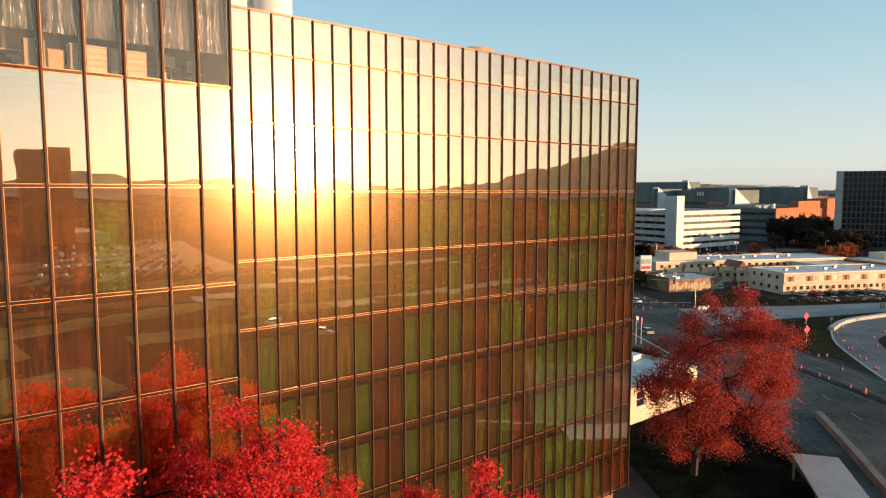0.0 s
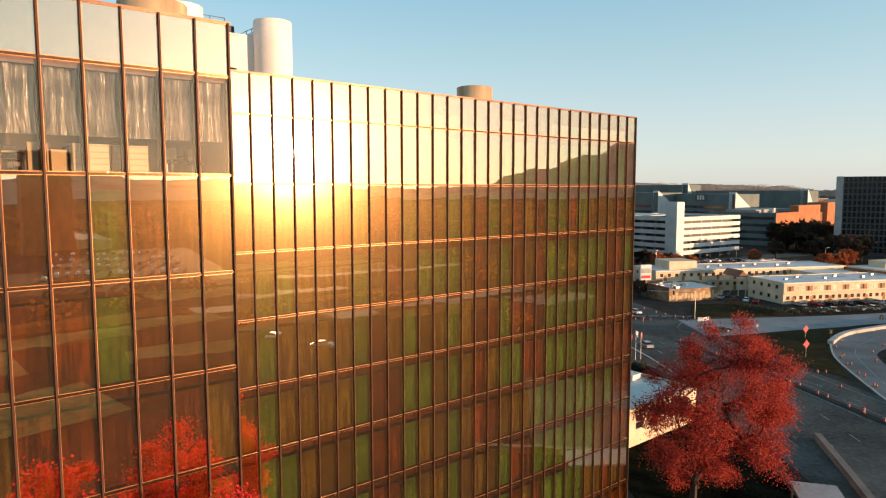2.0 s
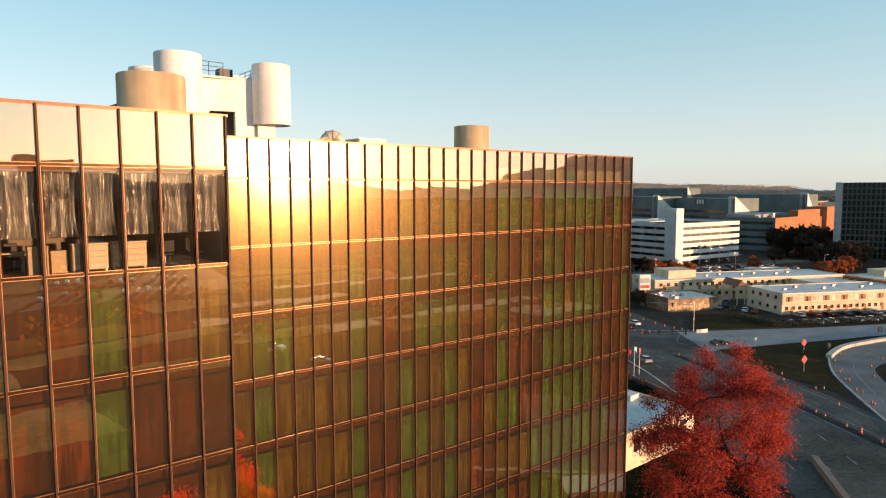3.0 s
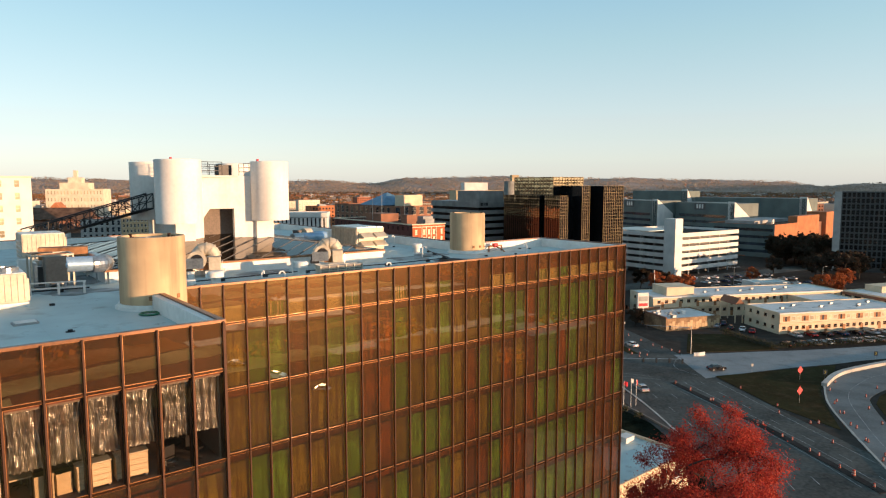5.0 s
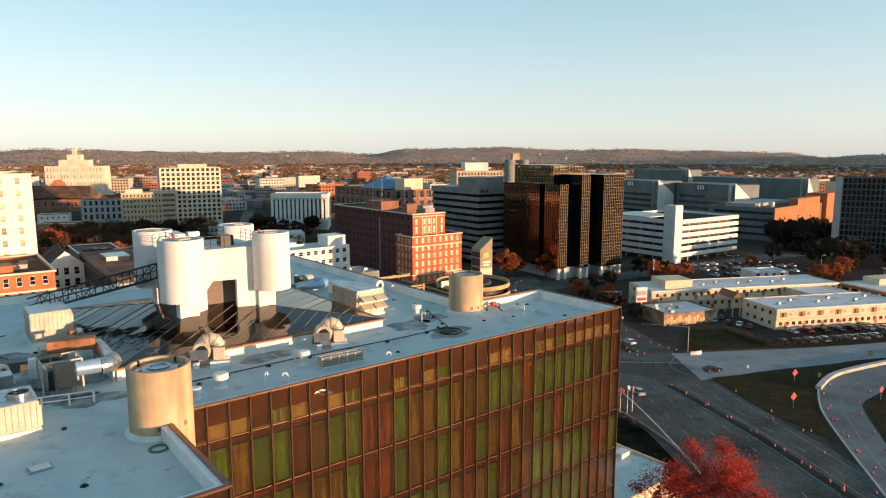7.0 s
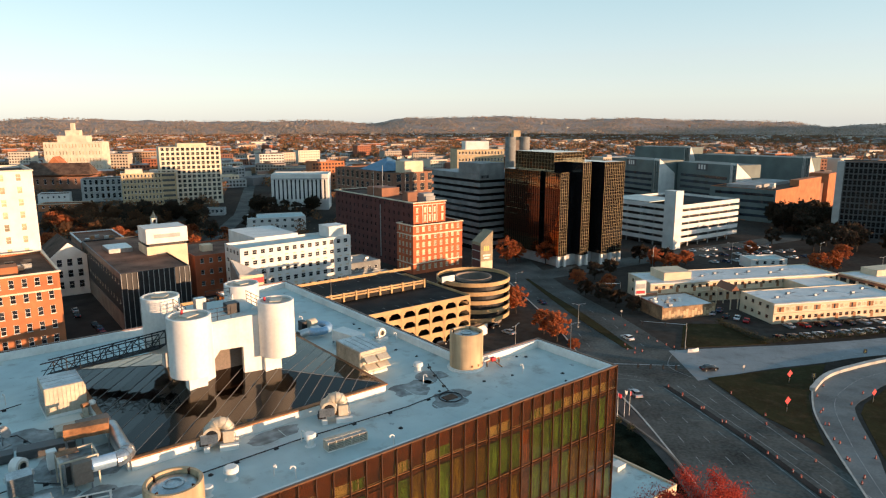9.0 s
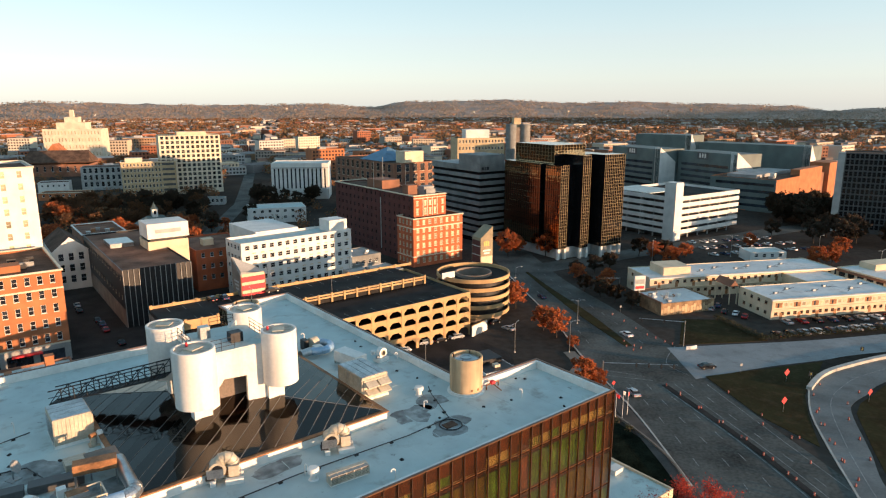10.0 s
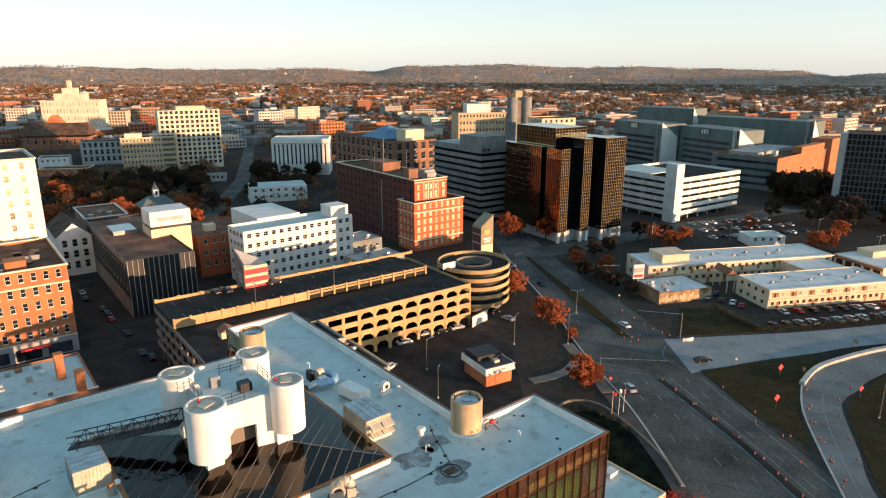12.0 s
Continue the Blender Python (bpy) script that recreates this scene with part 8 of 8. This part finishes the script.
put += [(2, -5, 184.6, 30), (1, -0.5, 186.6, 30), (2, 4.4, 189.4, 30), (0, -11.2, 178.0, 30), (1, 17, 203.5, 40), (4, -84.8, 170.3, 125), (1, -80.9, 167.3, 125), (1, -113.5, 204.8, 127), (4, -110.0, 201.0, 127), (1, -124.8, 214.8, 127), (2, -129, 221, 127), (1, -95.5, 184, 127), (3, -106, 195.5, 127), (0, -14.1, 161.5, 60), (2, 21, 197, 130)]
for i in range(3):
    put.append((r.choice((0, 2, 1)), 96 + (i % 7) * 9, -4 - i * 16, 90 + r.uniform(-5, 5)))
solid("lot_behind", Shape().prism([(150, -150), (215, -95), (345, -215), (280, -310)], 0, 0.02), DECK, "wide dark asphalt parking lot across the road", "parking lot", kind="structure")


def plain_car(paint, label):
    """A car far across the road: one low body with a tapered cabin."""
    s = Shape().box(-2.2, -0.88, 0.25, 2.2, 0.88, 0.92)
    k = len(s.v)
    s.v += [(x, y, 0.92) for x, y in ((-1.7, -0.8), (1.0, -0.8), (1.0, 0.8), (-1.7, 0.8))] + [(x, y, 1.44) for x, y in ((-1.2, -0.66), (0.3, -0.66), (0.3, 0.66), (-1.2, 0.66))]
    s.f += [(k, k + 1, k + 5, k + 4), (k + 1, k + 2, k + 6, k + 5), (k + 2, k + 3, k + 7, k + 6), (k + 3, k, k + 4, k + 7), (k + 4, k + 5, k + 6, k + 7)]
    for x in (-1.4, 1.4):
        s.tube((x, -0.9, 0.32), (x, 0.9, 0.32), 0.32, n=10)
    return solid("parked_car", s, paint, label, "car", "cars in the far lot")


far_cars = [plain_car(bpy.data.materials[n + " car paint"], lab) for n, lab in (("white", "white car in the wide parking lot"), ("silver", "silver car in the wide parking lot"), ("black", "black car in the wide parking lot"))]
rf = random.Random(8)
lot_spots = [(175 + 26 * row + 2.6 * i, -160 - 22 * row + 3.2 * i) for row in range(5) for i in range(14) if rf.random() < 0.8]
for i, (x, y) in enumerate(lot_spots):
    m = pose(x + rf.uniform(-0.3, 0.3), y + rf.uniform(-0.3, 0.3), 0.02, 0, 0, -39 + rf.choice((0, 180)))
    if i < 3:
        far_cars[i].matrix_basis = m
    else:
        copy_thing(far_cars[rf.choice((0, 0, 1, 2))], m)
for k, x, y, a in put:
    copy_thing(CARS[k], pose(x, y, 0.02, 0, 0, a))
for k, x, y, a in ((1, -67.6, 34.0, 95), (4, -64.2, 33.4, 88), (1, -50.2, 32.4, 4)):
    z = 13.25 if y < 17 else 14.9
    copy_thing(CARS[k], pose(8.6, 193.0, 0, 0, 0, 37) @ pose(x, y, z, 0, 0, a))


def barrel():
    t = thing("traffic_barrel", pose(0, 0, 0), "orange and white striped traffic barrel", "traffic barrel", "traffic barrels")
    part("base", Shape().lathe(0, 0, [(0.42, 0), (0.42, 0.08), (0.3, 0.1)], 12), RUBBER, t)
    b = part("drum", Shape().lathe(0, 0, [(0.3, 0.08), (0.24, 1.05), (0.12, 1.1), (0, 1.1)], 12), ORANGE_PAINT, t)
    for z in (0.35, 0.72):
        part("white_stripe", Shape().lathe(0, 0, [(0.298, z), (0.29, z + 0.12)], 12), PALE, b)
    return t


b0 = barrel()
b0.matrix_basis = pose(68.6, 104, 0.12)
line = [(69.4, 100), (68.1, 107), (66.9, 114), (65.5, 121), (64.1, 128), (62.2, 135), (60.3, 142), (58.4, 149), (56.9, 154.6), (79.2, 112), (80.2, 119), (82.3, 127), (84.4, 134), (86.8, 140), (76.8, 102), (74.8, 128), (71.5, 134), (73.4, 118), (75.8, 96), (73.6, 103),
        (54.2, 182), (56.6, 182.5), (55.4, 179), (54.5, 186), (58, 180.5), (61.5, 198), (63.3, 192), (65, 189), (66.8, 186), (68.4, 184), (59.6, 205), (57.6, 212), (81.5, 99), (79.8, 92), (77.5, 110)]
for edge, gap, shift in (([(70.2, 98), (68.4, 108.5), (64.9, 127.6), (57.4, 155)], 4.2, 0.0), ([(78.2, 112), (82.2, 124), (87.2, 140), (93.0, 151.5), (100.5, 159)], 4.6, 0.0), ([(82.2, 112), (87.3, 123), (94.2, 140.5), (104, 151)], 5.4, 0.0), ([(69.6, 160.5), (73.2, 139), (77.6, 123)], 6.5, 0.0)):
    pts, acc = smooth_line(edge, 8), 0.0
    for a, c in zip(pts, pts[1:]):
        acc += (c - a).length
        if acc > gap * 1.5:
            acc = 0.0
            line.append((c.x + r.uniform(-0.3, 0.3), c.y + r.uniform(-0.6, 0.6)))
for i, (x, y) in enumerate(line):
    k = 0.62
    copy_thing(b0, pose(x, y, 0.12 if i < 9 else 0.045, 0, 0, 40 * i) @ Matrix.Diagonal((k, k, k, 1)))


def street_lamp(x, y, z, arm, rz, twin=False):
    t = thing("street_lamp", pose(x, y, 0, 0, 0, rz), "tall grey steel street lamp", "street lamp", "street lamps")
    part("pole", Shape().tube((0, 0, 0), (0, 0, z), 0.12, 0.07, 10), STEEL, t)
    part("base", Shape().tube((0, 0, 0), (0, 0, 0.5), 0.25, 0.2, 10), KERB, t)
    for sg in ((1, -1) if twin else (1,)):
        a = part("arm", Shape().pipe([(0, 0, z - 0.4), (sg * arm * 0.5, 0, z), (sg * arm, 0, z + 0.05)], 0.05, 6), STEEL, t)
        part("lamp_head", Shape().box(min(sg * arm, sg * (arm + 0.7)), -0.15, z - 0.03, max(sg * arm, sg * (arm + 0.7)), 0.15, z + 0.13), STEEL, a)
    return t


for x, y, z, arm, rz, tw in ((-4.2, 160.6, 9, 1.6, 40, False), (-1, 145, 8, 1.2, 80, False), (36.6, 177.6, 9.5, 2.0, 15, False), (43.9, 203, 8, 1.5, 0, True), (20.9, 177.5, 9, 1.6, 60, True), (28, 243, 9, 2, 20, False), (24, 226, 9, 2, 30, False), (95, 290, 10, 3, 60, False), (135, 300, 10, 2, 0, True), (118, 158, 11, 2.5, 200, False), (101, 136, 26, 2.0, 200, True), (184, 268, 10, 2, 30, True), (176, 300, 10, 2, 30, False)):
    street_lamp(x, y, z, arm, rz, tw)
for x, y in ((-62, 17.3), (-38, 17.3), (-22, 35.6), (-50, 35.6)):
    t = street_lamp(0, 0, 6.5, 0.9, 0, True)
    t.matrix_basis = pose(8.6, 193.0, 0, 0, 0, 37) @ pose(x, y, 14.9, 0, 0, 90)


def signal(x, y, z, arm, rz, n):
    t = thing("traffic_signal", pose(x, y, 0, 0, 0, rz), "traffic signal mast arm over the road", "traffic signal", "traffic signals")
    part("pole", Shape().tube((0, 0, 0), (0, 0, z), 0.14, 0.1, 10), STEEL, t)
    part("arm", Shape().tube((0, 0, z - 0.5), (arm, 0, z - 0.1), 0.09, 0.05, 8), STEEL, t)
    for k in range(n):
        xx = arm * (0.45 + 0.5 * k / max(1, n - 1))
        hd = part("signal_head", Shape().box(xx - 0.2, -0.2, z - 1.2, xx + 0.2, 0.1, z - 0.05), BLACK, t)
        for j in range(3):
            part("lens", Shape().tube((xx, -0.21, z - 1.0 + 0.36 * j), (xx, -0.25, z - 1.0 + 0.36 * j), 0.12, n=10), SIGN_DARK, hd)
    return t


signal(40.5, 154.3, 7.0, 18, -8, 4)
signal(71.2, 182.8, 8.0, 13, 170, 2)
signal(66, 236, 7, 8, 190, 2)


def diamond_sign(x, y, z, s, rz):
    t = thing("warning_sign", pose(x, y, 0, 0, 0, rz), "red orange diamond roadworks sign on a stand", "road sign", "diamond signs")
    part("board", Shape().poly([(-s, 0, z), (0, 0, z - s), (s, 0, z), (0, 0, z + s)]).poly([(-s, 0.03, z), (0, 0.03, z + s), (s, 0.03, z), (0, 0.03, z - s)]), SIGN_RED, t)
    part("post", Shape().tube((0, 0.05, 0), (0, 0.05, z - s * 0.3), 0.05, n=6), STEEL, t)
    part("foot", Shape().box(-0.6, -0.05, 0, 0.6, 0.15, 0.08), STEEL, t)
    return t


for x, y, z, s in ((88.6, 157.4, 2.6, 1.0), (79.3, 140.4, 2.9, 1.0), (102.5, 145.7, 2.6, 0.9), (42.5, 150.8, 2.6, 0.6)):
    diamond_sign(x, y, z, s, 25)


def flag(x, y, z, seed, mat):
    t = thing("flag_pole", pose(x, y, 0, 0, 0, 20 * seed), "flag hanging from a thin white pole", "flag", "flags")
    part("pole", Shape().tube((0, 0, 0), (0, 0, z), 0.07, 0.04, 8), CURB, t)
    s, n = Shape(), 8
    for i in range(n + 1):
        u = i / n
        s.v += [(0.05 + 1.05 * u, 0.2 * math.sin(u * 6 + seed), z - 0.1 - 0.5 * u), (0.05 + 0.95 * u, 0.2 * math.sin(u * 6 + seed + 0.5), z - 0.9 - 0.7 * u)]
    s.f = [(2 * i, 2 * i + 2, 2 * i + 3, 2 * i + 1) for i in range(n)]
    part("flag", s, mat, t, smooth=True)
    return t


flag(39.5, 137.0, 6.2, 1, RED_PAINT)
flag(41.2, 137.5, 6.6, 2, CURB)
flag(42.6, 138.5, 6.0, 3, RED_PAINT)

# hedge, fence, planted court by the building, jersey barrier, bushes
hd = leaf_cloud(random.Random(9), [((91 + 0.42 * k + random.uniform(-.4, .4), 208 - 1.55 * k, 0.9 + 0.3 * random.random()), 1.0 + 0.5 * random.random()) for k in range(14)] + [((97.5 + 1.9 * k, 187.8 + 0.4 * k, 0.9 + 0.4 * random.random()), 0.9 + 0.6 * random.random()) for k in range(30)], 150, 0.15, 1.0)
solid("hedge", hd, LEAF_HEDGE, "clipped dark hedge round the motel lot", "hedge")
solid("court_wall", strip([(28, 141), (31, 143.5), (36, 143), (40, 138), (45.5, 122), (46.5, 110)], 0.4, 0, 0.5), CORE, "low dark wall round the planted court", "wall", kind="structure")
# green bed whose colour also holds the building's shade
solid("court_bed", Shape().prism([(26, 118), (30, 138), (36, 139.5), (40, 134), (46, 120), (47.5, 108), (42, 100), (34, 112)], 0, 0.12), BED, "dark green planted bed, its shade in the colour", "bed", kind="structure")
bs = leaf_cloud(random.Random(10), [((31 + 2.0 * k, 140 - 0.35 * k * k, 0.9), 0.9) for k in range(6)], 70, 0.2, 1.0)
solid("shrubs", bs, LEAF_HEDGE, "round dark shrubs along the low wall", "shrubs", kind="stuff")
solid("barrier_wall", strip([(54.8, 93), (51.5, 80), (48.5, 69), (46, 58), (44, 40)], 0.9, 0, 1.0), CORE, "low roadside barrier wall", "barrier", kind="structure")
sh = thing("white_shed_roof", pose(39.9, 72.6, 0, 0, 0, -16), "flat white roof of a low shelter", "shelter")
part("roof", Shape().box(0, -20, 2.9, 4.8, 0, 3.1), PALE, sh)
for yy in (-19, -10, -0.6):
    part("post", Shape().box(0.1, yy, 0, 0.3, yy + 0.2, 2.9), STEEL, sh)
    part("post", Shape().box(4.3, yy, 0, 4.5, yy + 0.2, 2.9), STEEL, sh)


def chevron_sign(x, y, rz):
    t = thing("chevron_sign", pose(x, y, 0, 0, 0, rz), "small black chevron sign on a post by the ramp", "road sign", "chevron signs")
    part("board", Shape().box(-0.45, -0.03, 1.2, 0.45, 0.03, 2.4), SIGN_DARK, t)
    part("mark", Shape().poly([(-0.2, -0.04, 1.4), (0.0, -0.04, 1.4), (0.25, -0.04, 1.8), (0.0, -0.04, 2.2), (-0.2, -0.04, 2.2), (0.05, -0.04, 1.8)]), YELLOW, t)
    part("post", Shape().tube((0, 0.05, 0), (0, 0.05, 1.3), 0.04, n=6), STEEL, t)
    return t


chevron_sign(119.6, 176.2, -20)
chevron_sign(95.2, 158.2, -20)
ls = thing("low_curved_sign", pose(73.0, 180.1, 0, 0, 0, 20), "low white curved monument sign on the lawn", "sign")
part("panel", Shape().ring(0, 6, 5.8, 6.1, 0.2, 1.1, 12, radians(-110), radians(-75)), PAINT, ls)
part("footing", Shape().ring(0, 6, 5.7, 6.2, 0, 0.2, 12, radians(-112), radians(-73)), GREY, ls)
for x, y in ((79.5, 163.2), (60.9, 214.4)):
    t = thing("road_sign", pose(x, y, 0, 0, 0, 10), "small white road sign on a thin post", "road sign", "small road signs")
    part("board", Shape().box(-0.32, -0.02, 1.9, 0.32, 0.02, 2.6), PALE, t)
    part("post", Shape().tube((0, 0.05, 0), (0, 0.05, 2.0), 0.04, n=6), STEEL, t)
